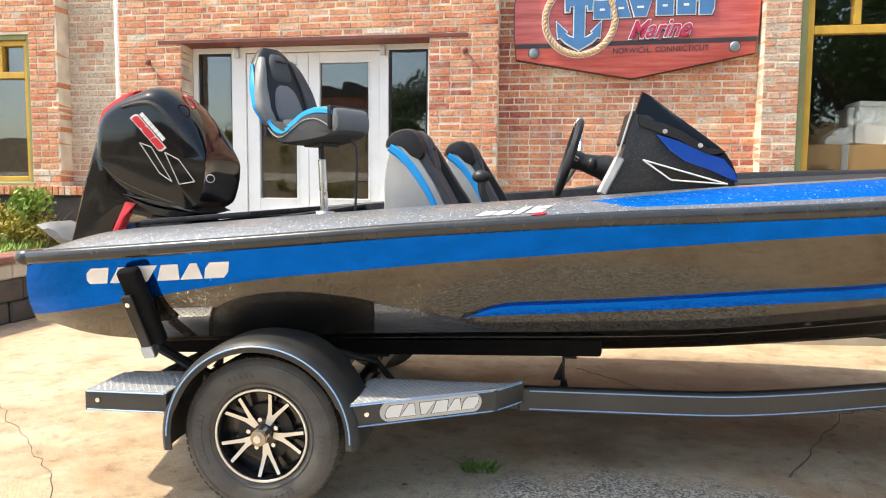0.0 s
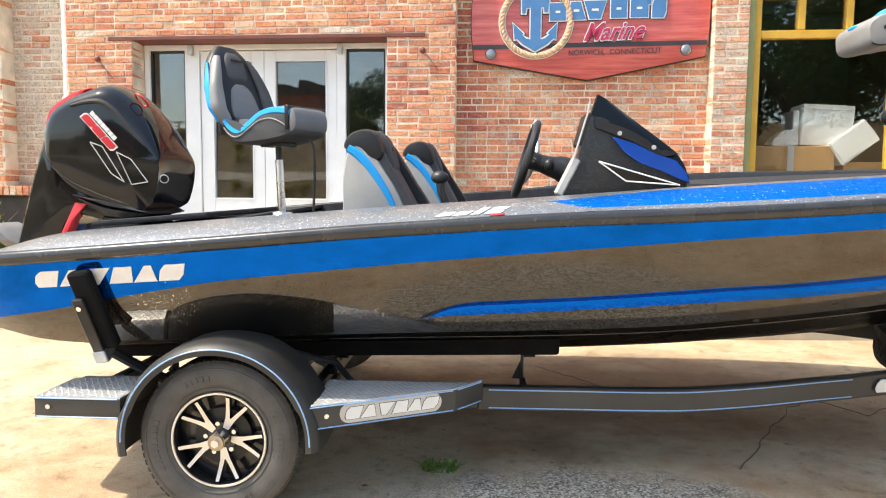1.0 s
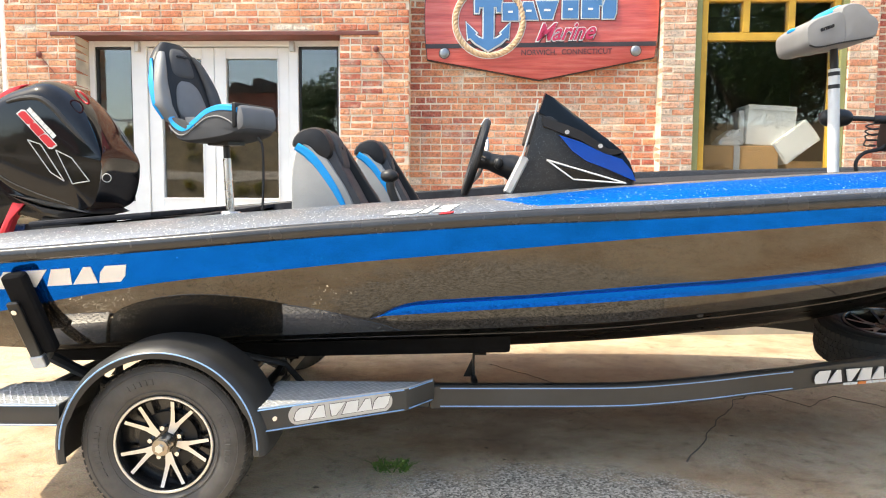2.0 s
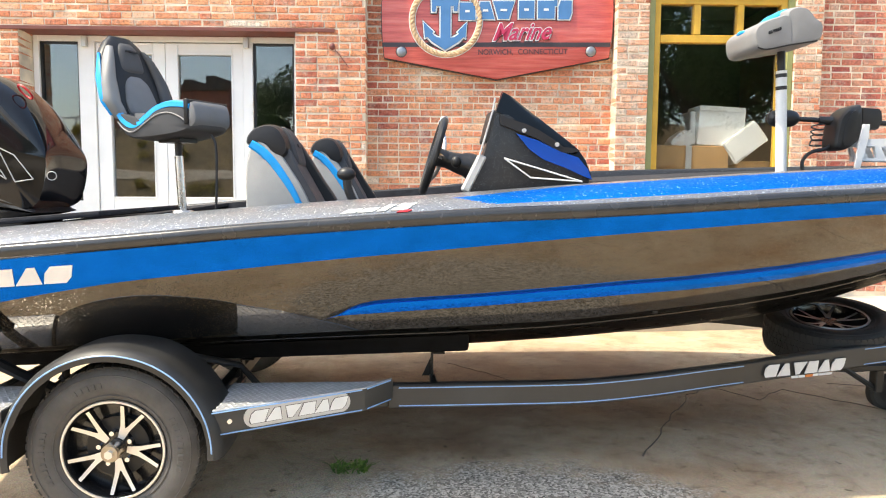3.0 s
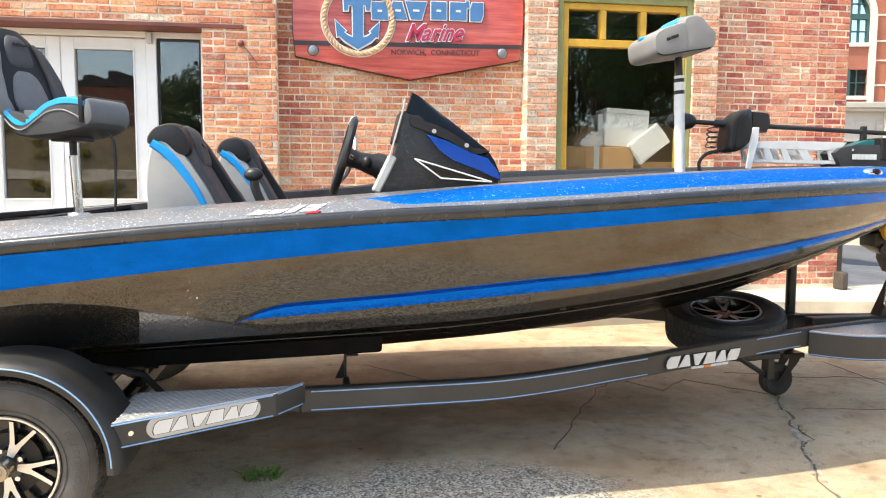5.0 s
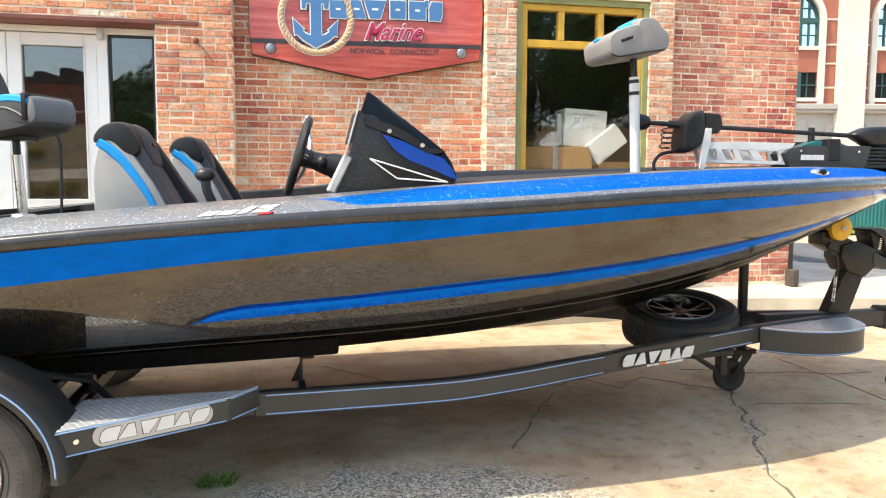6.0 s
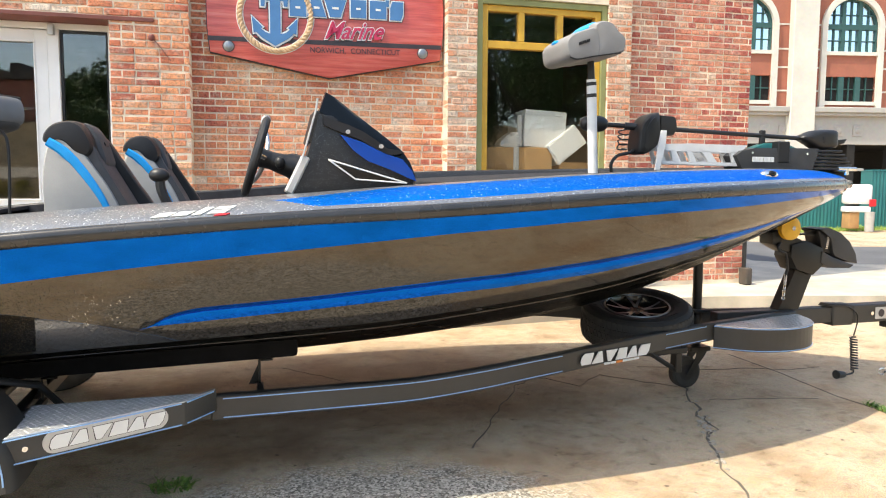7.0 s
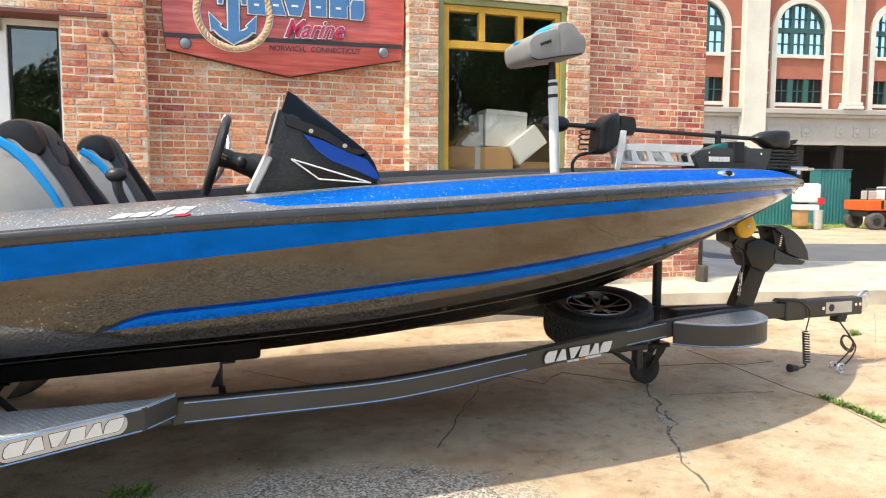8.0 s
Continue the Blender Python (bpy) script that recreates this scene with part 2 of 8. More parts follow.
M_BARK = worn("bark", (0.12, 0.09, 0.06), 0.95, var=0.4, grain=60, relief=0.8)
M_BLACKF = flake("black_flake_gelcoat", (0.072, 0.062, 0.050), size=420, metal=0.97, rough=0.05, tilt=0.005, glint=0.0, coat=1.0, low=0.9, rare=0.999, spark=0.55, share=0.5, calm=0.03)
# black gelcoat made paler: sun and sky glare is put into the colour
M_BLACKD = flake("brightened_black_deck_gelcoat", (0.29, 0.30, 0.32), size=250, metal=0.6, rough=0.36, tilt=0.35, glint=0.9, coat=0.4, low=0.65, rare=0.93, spark=0.95)
M_CONS = flake("black_flake_console", (0.022, 0.022, 0.024), size=420, metal=0.15, rough=0.38, tilt=0.1, glint=0.05, coat=0.15, rare=0.93)
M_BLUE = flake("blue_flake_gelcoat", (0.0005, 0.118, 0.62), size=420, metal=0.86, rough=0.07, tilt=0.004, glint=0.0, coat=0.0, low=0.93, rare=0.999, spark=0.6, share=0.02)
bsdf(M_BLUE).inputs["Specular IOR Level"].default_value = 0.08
# deck blue lightened towards cyan: the sunlit sheen is in the colour
M_BLUED = flake("brightened_blue_deck_gelcoat", (0.0003, 0.255, 0.90), size=200, metal=0.8, rough=0.40, tilt=0.35, glint=0.7, coat=0.05, low=0.7, rare=0.955, spark=0.8)
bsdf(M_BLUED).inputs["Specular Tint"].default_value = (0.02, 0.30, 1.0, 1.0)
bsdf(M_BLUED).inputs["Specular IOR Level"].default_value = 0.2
M_FLASH = flake("blue_console_paint", (0.002, 0.075, 0.45), size=500, metal=0.3, rough=0.25, tilt=0.01, glint=0.0, coat=0.4, low=0.92, rare=0.999)
M_BOTTOM = worn("black_hull_bottom", (0.006, 0.006, 0.006), 0.30, coat=0.0, var=0.3, relief=0.0, spec=0.03)
bsdf(M_BOTTOM).inputs["IOR"].default_value = 1.13
M_BUNK = carpet("black_bunk_carpet", (0.010, 0.010, 0.011))
M_RUBBER = worn("black_rub_rail_vinyl", (0.03, 0.03, 0.031), 0.26, coat=0.2, var=0.2, relief=0.03)
M_FENDER = worn("dusty_black_fender", (0.030, 0.029, 0.028), 0.5, var=0.3, scale=7, grain=140, relief=0.1)
M_TYRE = worn("tyre_rubber", (0.082, 0.077, 0.072), 0.7, var=0.3, scale=12, grain=90, relief=0.3)
M_TREADR = worn("tread_rubber", (0.042, 0.040, 0.037), 0.8, var=0.3, scale=12, grain=90, relief=0.3)
# darker copy of tyre_rubber: the spare's shade under the bow is in the colour
M_TYREK = worn("shaded_spare_rubber", (0.028, 0.027, 0.026), 0.6, var=0.3, scale=12, grain=90, relief=0.3)
M_BLACKP = worn("black_plastic", (0.016, 0.016, 0.017), 0.42, var=0.3, relief=0.1)
M_MOUNT = worn("charcoal_mount_plastic", (0.045, 0.045, 0.047), 0.5, var=0.2, relief=0.15)
M_GLOSSK = material("gloss_black_cowl_paint", (0.008, 0.008, 0.009), 0.08, 0, 0.2, 0.35)
M_SCREEN = material("smoked_screen_acrylic", (0.004, 0.006, 0.008), 0.09, 0, 0.0, 0.22)
M_STEELB = worn("black_painted_steel", (0.016, 0.016, 0.016), 0.42, metal=0.2, var=0.25, scale=5, grain=160, relief=0.1)
M_FRAME = worn("dark_grey_painted_frame", (0.060, 0.057, 0.053), 0.45, metal=0.25, var=0.2, scale=3, grain=200, relief=0.12)
M_PIN = material("blue_pinstripe", (0.26, 0.44, 0.72), 0.35)
M_ALU = worn("brushed_aluminium", (0.75, 0.75, 0.76), 0.28, metal=1.0, var=0.1, relief=0.03)
M_MACH = worn("machined_alloy", (0.80, 0.79, 0.78), 0.42, metal=1.0, var=0.08, relief=0.02)
M_CAPM = worn("bronze_grey_metal", (0.42, 0.37, 0.31), 0.32, metal=1.0, var=0.15, relief=0.05)
M_BOLT = worn("dull_steel", (0.33, 0.34, 0.35), 0.35, metal=0.8, var=0.15, relief=0.05)
M_CHROME = material("chrome", (0.85, 0.85, 0.86), 0.08, 1.0)
M_RIMK = material("black_wheel_paint", (0.012, 0.012, 0.013), 0.25, 0, 0.6)
M_TREAD = tread_plate()
M_WHITE = worn("white_vinyl_marking", (0.80, 0.79, 0.76), 0.45, var=0.05, relief=0)
M_RED = worn("red_marking", (0.60, 0.02, 0.03), 0.4, var=0.08, relief=0)
M_ORANGE = worn("orange_marking", (0.75, 0.22, 0.04), 0.45, var=0.1, relief=0)
M_MIDV = worn("mid_grey_marine_vinyl", (0.17, 0.17, 0.175), 0.55, var=0.1, scale=8, grain=260, relief=0.25)
M_GREYV = worn("grey_marine_vinyl", (0.40, 0.39, 0.375), 0.55, var=0.1, scale=8, grain=260, relief=0.25)
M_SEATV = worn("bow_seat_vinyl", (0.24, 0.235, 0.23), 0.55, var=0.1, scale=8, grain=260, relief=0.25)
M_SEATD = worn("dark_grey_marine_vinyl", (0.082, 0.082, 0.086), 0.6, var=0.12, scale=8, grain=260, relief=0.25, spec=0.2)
M_BLKV = worn("black_marine_vinyl", (0.02, 0.02, 0.022), 0.4, var=0.2, scale=8, grain=260, relief=0.25, spec=0.3)
M_BLUEV = worn("blue_marine_vinyl", (0.005, 0.34, 0.80), 0.4, var=0.1, scale=8, grain=260, relief=0.15)
M_CARPET = carpet("charcoal_deck_carpet", (0.045, 0.045, 0.05))
M_UPVC = worn("white_door_paint", (0.86, 0.86, 0.85), 0.4, var=0.05, scale=3, grain=80, relief=0.05)
M_YELLOW = worn("yellow_window_paint", (0.62, 0.36, 0.045), 0.5, var=0.12, scale=4, grain=60, relief=0.15)
M_OLIVE = worn("olive_green_trim_paint", (0.26, 0.27, 0.11), 0.55, var=0.15, scale=4, grain=60, relief=0.15)
M_LINTEL = worn("rust_red_lintel_steel", (0.17, 0.05, 0.038), 0.6, var=0.25, scale=4, grain=60, relief=0.2)
M_GLASS = emissive_free_glass("window_glass", (0.92, 0.95, 0.95))
M_PIPE = worn("white_downpipe_paint", (0.78, 0.77, 0.75), 0.4, var=0.08, relief=0.05)
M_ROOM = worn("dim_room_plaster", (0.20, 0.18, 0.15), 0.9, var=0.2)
M_BOXW = worn("white_card", (0.74, 0.73, 0.70), 0.7, var=0.06, scale=6, grain=60, relief=0.1)
M_CARD = worn("brown_cardboard", (0.42, 0.24, 0.10), 0.8, var=0.12, scale=6, grain=60, relief=0.15)
M_SIGN = sign_wood()
M_SBLUE = worn("sign_blue_paint", (0.07, 0.20, 0.42), 0.4, var=0.08, relief=0)
M_SDARK = worn("sign_dark_paint", (0.045, 0.035, 0.04), 0.45, var=0.1, relief=0)
M_SPINK = worn("sign_crimson_paint", (0.50, 0.03, 0.09), 0.4, var=0.08, relief=0)
M_ROPE = worn("rope_cream", (0.66, 0.46, 0.28), 0.8, var=0.2, scale=20, grain=90, relief=0.4)
M_ROLLER = worn("amber_roller_rubber", (0.75, 0.42, 0.03), 0.4, var=0.1, relief=0.1)
M_FARBRICK = worn("far_brick", (0.36, 0.13, 0.085), 0.9, var=0.12, scale=1.5, grain=9, relief=0.3)
M_LIME = worn("limestone_trim", (0.64, 0.61, 0.54), 0.85, var=0.1, scale=0.6, grain=6, relief=0.3)
M_LIMEG = worn("grey_limestone", (0.40, 0.38, 0.35), 0.85, var=0.1, scale=0.6, grain=6, relief=0.3)
M_TEAL = worn("teal_painted_metal", (0.02, 0.15, 0.15), 0.5, var=0.15, scale=1.5, grain=30, relief=0.1)
M_FRAMEG = worn("dark_green_sash_paint", (0.03, 0.09, 0.085), 0.5, var=0.1)
M_UTV = worn("orange_body_plastic", (0.70, 0.11, 0.015), 0.45, var=0.1, relief=0.05)
# near-black, so the hall's unlit rooms are dark by colour
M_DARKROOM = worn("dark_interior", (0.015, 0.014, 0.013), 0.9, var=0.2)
M_SKYGLASS = material("blue_sky_glass", (0.72, 0.83, 0.92), 0.05, 1.0)
M_PATH = worn("pale_gravel", (0.42, 0.36, 0.28), 0.95, var=0.2, scale=1.0, grain=30, relief=0.5)
M_BANK = worn("dry_grass_bank", (0.20, 0.145, 0.075), 0.95, var=0.4, scale=0.8, grain=8, relief=0.6)
M_PLATE = worn("silver_plate", (0.55, 0.54, 0.52), 0.4, metal=0.4, var=0.08, relief=0.05)


# ---- mesh helpers ----
def part(name, bm, mat, parent=None, label="", smooth=True, sharp=35, base=None):
    """Links bm as one mesh object under a thing or a part; bm's points are in the thing's frame of reference."""
    me = bpy.data.meshes.new(name)
    root = parent
    while root is not None and root.parent is not None:
        root = root.parent
    off = Vector(root["base"]) if root is not None else Vector((0, 0, 0))
    bmesh.ops.translate(bm, verts=bm.verts, vec=-off)
    bmesh.ops.recalc_face_normals(bm, faces=bm.faces)
    bm.to_mesh(me)
    bm.free()
    for k in (mat if isinstance(mat, (list, tuple)) else [mat]):
        me.materials.append(k)
    if smooth:
        me.polygons.foreach_set("use_smooth", [True] * len(me.polygons))
        me.set_sharp_from_angle(angle=radians(sharp))
    ob = new(name, me)
    if parent is not None:
        ob.parent = parent
    if label:
        tagged(ob, label)
    return ob


def thing(name, base, ref, label, category, group="", kind=""):
    e = new(name)
    e.empty_display_size = 0.1
    e["base"] = tuple(base)
    e.matrix_world = ref @ Matrix.Translation(base)
    return tagged(e, label, category, group, kind)


def setting(name, bm, mat, ref, label, category, smooth=False, kind="structure", sharp=35):
    ob = part(name, bm, mat, None, "", smooth, sharp)
    ob["base"] = (0.0, 0.0, 0.0)
    ob.matrix_world = ref
    return tagged(ob, label, category, "", kind)


def B():
    return bmesh.new()


def box(bm, lo, hi, bevel=0.0, m=None, seg=1, mat=0):
    g = bmesh.ops.create_cube(bm, size=1.0)
    vs = g["verts"]
    lo, hi = Vector(lo), Vector(hi)
    for v in vs:
        v.co = Vector((lo[i] + (v.co[i] + 0.5) * (hi[i] - lo[i]) for i in range(3)))
    if m is not None:
        bmesh.ops.transform(bm, matrix=m, verts=vs)
    fs = list({f for v in vs for f in v.link_faces})
    for f in fs:
        f.material_index = mat
    if bevel > 0:
        es = list({e for v in vs for e in v.link_edges})
        bmesh.ops.bevel(bm, geom=es, offset=bevel, segments=seg, profile=0.6, affect="EDGES")
    return bm


def cyl(bm, a, b, r, r2=None, n=20, caps=True):
    """A round bar from a to b."""
    a, b = Vector(a), Vector(b)
    d = b - a
    m = Matrix.Translation((a + b) / 2) @ d.to_track_quat("Z", "Y").to_matrix().to_4x4()
    bmesh.ops.create_cone(bm, cap_ends=caps, segments=n, radius1=r, radius2=r if r2 is None else r2, depth=d.length, matrix=m)
    return bm


def ball(bm, c, r, s=(1, 1, 1), n=16, rot=None):
    m = Matrix.Translation(c) @ (rot or Matrix()) @ Matrix.Diagonal((r * s[0], r * s[1], r * s[2], 1))
    bmesh.ops.create_uvsphere(bm, u_segments=n, v_segments=max(6, n // 2), radius=1.0, matrix=m)
    return bm


def rings(bm, loops, closed=True, caps=True, mats=None):
    """Skins a row of loops of points."""
    rows = [[bm.verts.new(p) for p in lp] for lp in loops]
    n = len(rows[0])
    for i in range(len(rows) - 1):
        for j in range(n if closed else n - 1):
            k = (j + 1) % n
            q = [rows[i][j], rows[i][k], rows[i + 1][k], rows[i + 1][j]]
            if len({tuple(v.co) for v in q}) >= 3:
                f = bm.faces.new(q)
                if mats:
                    f.material_index = mats(i, j)
    if caps and closed:
        bm.faces.new(rows[0][::-1])
        bm.faces.new(rows[-1])
    return bm


def spline(pts, n, closed=False):
    """n points along a smooth curve through pts."""
    P = [Vector(p) for p in pts]
    out = []
    segs = len(P) if closed else len(P) - 1
    for i in range(n):
        u = i * segs / (n if closed else n - 1)
        k = min(int(u), segs - 1)
        f = u - k
        if closed:
            a, b, c, d = (P[(k + j - 1) % len(P)] for j in range(4))
        else:
            b, c = P[k], P[k + 1]
            a = P[k - 1] if k > 0 else b + (b - c)
            d = P[k + 2] if k + 2 < len(P) else c + (c - b)
        out.append(0.5 * (2 * b + (c - a) * f + (2 * a - 5 * b + 4 * c - d) * f * f + (3 * b - a - 3 * c + d) * f ** 3))
    return out


def tube(bm, pts, r, n=10, smooth_n=0, caps=True, flat=1.0):
    """A bar of round section along a line of points."""
    P = spline(pts, smooth_n) if smooth_n else [Vector(p) for p in pts]
    loops = []
    up = None
    for i, p in enumerate(P):
        t = (P[min(i + 1, len(P) - 1)] - P[max(i - 1, 0)]).normalized()
        if up is None:
            up = t.orthogonal().normalized()
        up = (up - t * up.dot(t)).normalized()
        sd = t.cross(up)
        rr = r(i / (len(P) - 1)) if callable(r) else r
        loops.append([p + (up * math.cos(a) * flat + sd * math.sin(a)) * rr for a in (2 * math.pi * j / n for j in range(n))])
    return rings(bm, loops, True, caps)


def inflate(bm, outline, y0, y1, power=4.0, n=9, smooth_n=0, axis="y", squeeze=1.0, mats=None):
    """A cushion-like solid: the outline (x, z) swept from y0 to y1 with rounded shoulders."""
    o = [Vector((p[0], 0, p[1])) for p in outline]
    if smooth_n:
        o = spline(o, smooth_n, True)
    c = sum(o, Vector()) / len(o)
    mid, half = (y0 + y1) / 2, (y1 - y0) / 2
    loops = []
    for i in range(n):
        a = -math.pi / 2 + math.pi * i / (n - 1)
        y = math.sin(a)
        s = 0.45 + 0.55 * max(0.0, 1 - abs(y) ** power) ** (1 / power)
        loops.append([Vector((c.x + (p.x - c.x) * s, mid + half * y, c.z + (p.z - c.z) * s)) for p in o])
    return rings(bm, loops, True, True, mats)


def prism(bm, outline, y0, y1, bevel=0.0):
    """The outline (x, z) as a plate from y0 to y1."""
    vs0 = [bm.verts.new((x, y0, z)) for x, z in outline]
    vs1 = [bm.verts.new((x, y1, z)) for x, z in outline]
    n = len(outline)
    bm.faces.new(vs0)
    bm.faces.new(vs1[::-1])
    for i in range(n):
        k = (i + 1) % n
        bm.faces.new([vs0[k], vs0[i], vs1[i], vs1[k]])
    if bevel:
        bmesh.ops.bevel(bm, geom=list({e for v in vs0 + vs1 for e in v.link_edges}), offset=bevel, segments=2, profile=0.6, affect="EDGES")
    return bm


def slab(bm, outline, z0, z1, bevel=0.0):
    """The outline (x, y) as a plate from z0 to z1."""
    lo = [bm.verts.new((x, y, z0)) for x, y in outline]
    hi = [bm.verts.new((x, y, z1)) for x, y in outline]
    n = len(outline)
    bm.faces.new(lo[::-1])
    bm.faces.new(hi)
    for i in range(n):
        k = (i + 1) % n
        bm.faces.new([lo[i], lo[k], hi[k], hi[i]])
    if bevel:
        bmesh.ops.bevel(bm, geom=list({e for v in hi for e in v.link_edges}), offset=bevel, segments=2, profile=0.6, affect="EDGES")
    return bm


def lerp(x, xs, zs):
    return float(np.interp(x, xs, zs))


def words(name, text, height, width, mat, parent, m, shear=0.0, depth=0.003, label="", bold=0.0):
    """Lettering in the built-in font, fitted to a height and width, in the xz plane of m."""
    cu = bpy.data.curves.new(name, "FONT")
    cu.body = text
    cu.shear = shear
    cu.extrude = 0.5
    cu.offset = bold
    tmp = bpy.data.objects.new(name, cu)
    scene.collection.objects.link(tmp)
    dg = bpy.context.evaluated_depsgraph_get()
    me = bpy.data.meshes.new_from_object(tmp.evaluated_get(dg))
    bpy.data.objects.remove(tmp)
    co = np.array([v.co[:] for v in me.vertices])
    lo, hi = co.min(0), co.max(0)
    bm = B()
    bm.from_mesh(me)
    bpy.data.meshes.remove(me)
    for v in bm.verts:
        v.co = m @ Vector(((v.co.x - lo[0]) / (hi[0] - lo[0]) * width, -(v.co.z + 0.5) * depth, (v.co.y - lo[1]) / (hi[1] - lo[1]) * height))
    for f in bm.faces:
        f.material_index = 0
    return part(name, bm, mat, parent, label, False)


def clip_band(poly, z0, z1):
    """The part of a convex outline (x, z) between two heights."""
    for lim, keep in ((z0, 1), (z1, -1)):
        res = []
        for (xa, za), (xb, zb) in zip(poly, poly[1:] + poly[:1]):
            ina, inb = (za - lim) * keep >= 0, (zb - lim) * keep >= 0
            if ina:
                res.append((xa, za))
            if ina != inb:
                k = (lim - za) / (zb - za)
                res.append((xa + (xb - xa) * k, lim))
        poly = res
    return poly


BLOCK = [(0.0, 0.0), (0.88, 0.0), (0.88, 1.0), (0.0, 1.0)]
ROUND = [(0.0, 0.28), (0.14, 0.0), (0.88, 0.0), (0.94, 1.0), (0.18, 1.0), (0.0, 0.72)]
PEAK = [(0.0, 0.0), (0.94, 0.0), (0.62, 1.0), (0.34, 1.0)]
VEE = [(0.36, 0.0), (0.60, 0.0), (0.98, 1.0), (0.0, 1.0)]
TABLE = [(0.02, 0.0), (0.96, 0.0), (0.84, 1.0), (0.14, 1.0)]
LEAN = [(0.0, 0.0), (0.80, 0.0), (0.96, 0.34), (0.96, 1.0), (0.16, 1.0), (0.0, 0.64)]
MAKER = (ROUND, PEAK, VEE, TABLE, PEAK, LEAN)


def shapes(bm, place, kinds, slot=0.14, thick=0.003, grow=0.0):
    """Plain shapes in a row, standing for a name: place(u, v, lift) puts a point of the row, u and v from 0 to 1, into space."""
    n = len(kinds)
    for i, kind in enumerate(kinds):
        bands = ((0.0, 0.5 - slot / 2), (0.5 + slot / 2, 1.0)) if slot else ((0.0, 1.0),)
        for z0, z1 in bands:
            q = clip_band(list(kind), z0, z1)
            mx, mz = sum(a for a, b in q) / len(q), sum(b for a, b in q) / len(q)
            q = [(a + math.copysign(grow, a - mx), b + math.copysign(grow, b - mz)) for a, b in q]
            v = [bm.verts.new(place((i + a) / n, b, thick)) for a, b in q]
            w = [bm.verts.new(place((i + a) / n, b, -0.002)) for a, b in q]
            bm.faces.new(v)
            for j in range(len(q)):
                k = (j + 1) % len(q)
                bm.faces.new([v[k], v[j], w[j], w[k]])
    return bm


def flat_place(m, width, height, slant=0.0):
    """A placing for shapes() on the xz plane of m, facing -y."""
    return lambda u, v, lift: m @ Vector((u * width + slant * v * height, -lift, v * height))


# ---- the brick front ----
def brick_verts(x0, x1, z0, z1, y, depth, rnd, cut=0.006):
    """Twelve points and nine faces of one worn brick whose face stands at y."""
    j = lambda s: rnd.uniform(-s, s)
    fy = y + j(0.005)
    q = [(x0, z0), (x1, z0), (x1, z1), (x0, z1)]
    back = [(a, y + depth, b) for a, b in q]
    mid = [(a + j(0.004), fy + cut, b + j(0.0035)) for a, b in q]
    s = [(1, 1), (-1, 1), (-1, -1), (1, -1)]
    front = [(a + sx * cut * rnd.uniform(0.4, 2.0), fy + j(0.002), b + sz * cut * rnd.uniform(0.3, 1.6)) for (a, b), (sx, sz) in zip(q, s)]
    faces = [(8, 9, 10, 11)]
    for i in range(4):
        k = (i + 1) % 4
        faces += [(i, k, 4 + k, 4 + i), (4 + i, 4 + k, 8 + k, 8 + i)]
    return back + mid + front, faces


def courses(x0, x1, z0, z1, rnd, deep0, deep1, course=0.068):
    """Places of the bricks in a field: x0, x1, z0, z1 and whether it turns a corner."""
    out = []
    k0 = round(z0 / course)
    k = k0
    while k * course < z1 - 0.01:
        z = k * course
        head = k % 7 == 3
        step = 0.107 if head else 0.213
        x = x0 - (0.5 * step if k % 2 else 0.0)
        while x < x1 - 0.015:
            ln = step * (1 if head else rnd.choice((1, 1, 1, 1, 0.97, 1.04, 0.52)))
            a, b = max(x, x0), min(x + ln - rnd.uniform(0.008, 0.013), x1)
            if b - a > 0.025:
                out.append((a, b, z + rnd.uniform(0.005, 0.009), z + course - rnd.uniform(0.005, 0.009), deep0 if a <= x0 + 0.001 else deep1 if b >= x1 - 0.001 else 0.02))
            x += ln
        k += 1
    return out


def joined_bricks(name, fields, y, mat, parent, seed, label):
    rnd = random.Random(seed)
    vs, fs = [], []
    for x0, x1, z0, z1, d in fields:
        p, f = brick_verts(x0, x1, z0, z1, y, d, rnd)
        n = len(vs)
        vs += p
        fs += [tuple(n + i for i in q) for q in f]
    me = bpy.data.meshes.new(name)
    me.from_pydata(vs, [], fs)
    me.materials.append(mat)
    me.update()
    bm = B()
    bm.from_mesh(me)
    bmesh.ops.recalc_face_normals(bm, faces=bm.faces)
    bm.to_mesh(me)
    bm.free()
    ob = new(name, me)
    ob.parent = parent
    tagged(ob, label, "", "", "stuff")
    return ob


REVEAL = 0.26
SET = 0.20
core = B()
for x0, x1, z0, z1, y in ((-4.68, -3.97, 0, 2.75, 0), (-4.68, -0.63, 2.75, 6.5, 0), (-1.31, -0.63, 0, 2.75, 0), (-0.63, 1.83, 0, 6.5, SET),
                          (1.83, 2.14, 0, 6.5, 0), (2.14, 3.59, 0, 1.05, 0), (2.14, 3.59, 3.2, 6.5, 0), (3.59, 3.86, 0, 6.5, 0), (3.86, 5.49, 0, 6.5, SET),
                          (-5.42, -4.68, 0, 6.5, SET), (-5.76, -5.42, 0, 6.5, 0), (-7.4, -5.76, 2.90, 6.5, 0), (-7.4, -5.76, 0, 1.24, 0), (-9.5, -7.4, 0, 6.5, 0)):
    box(core, (x0, y + 0.007, z0), (x1, 0.42, z1))
wall_front = setting("wall_front", core, M_MORTAR, WALL, "old red brick front with lime mortar and piers", "wall")
side = B()
box(side, (5.05, 0.42, 0), (5.49, 9.0, 6.5))
wall_side = setting("wall_side", side, M_FARBRICK, WALL, "brick return wall at the building's corner", "wall")
room = B()
box(room, (-9.5, 4.6, 0), (5.05, 4.8, 6.5))
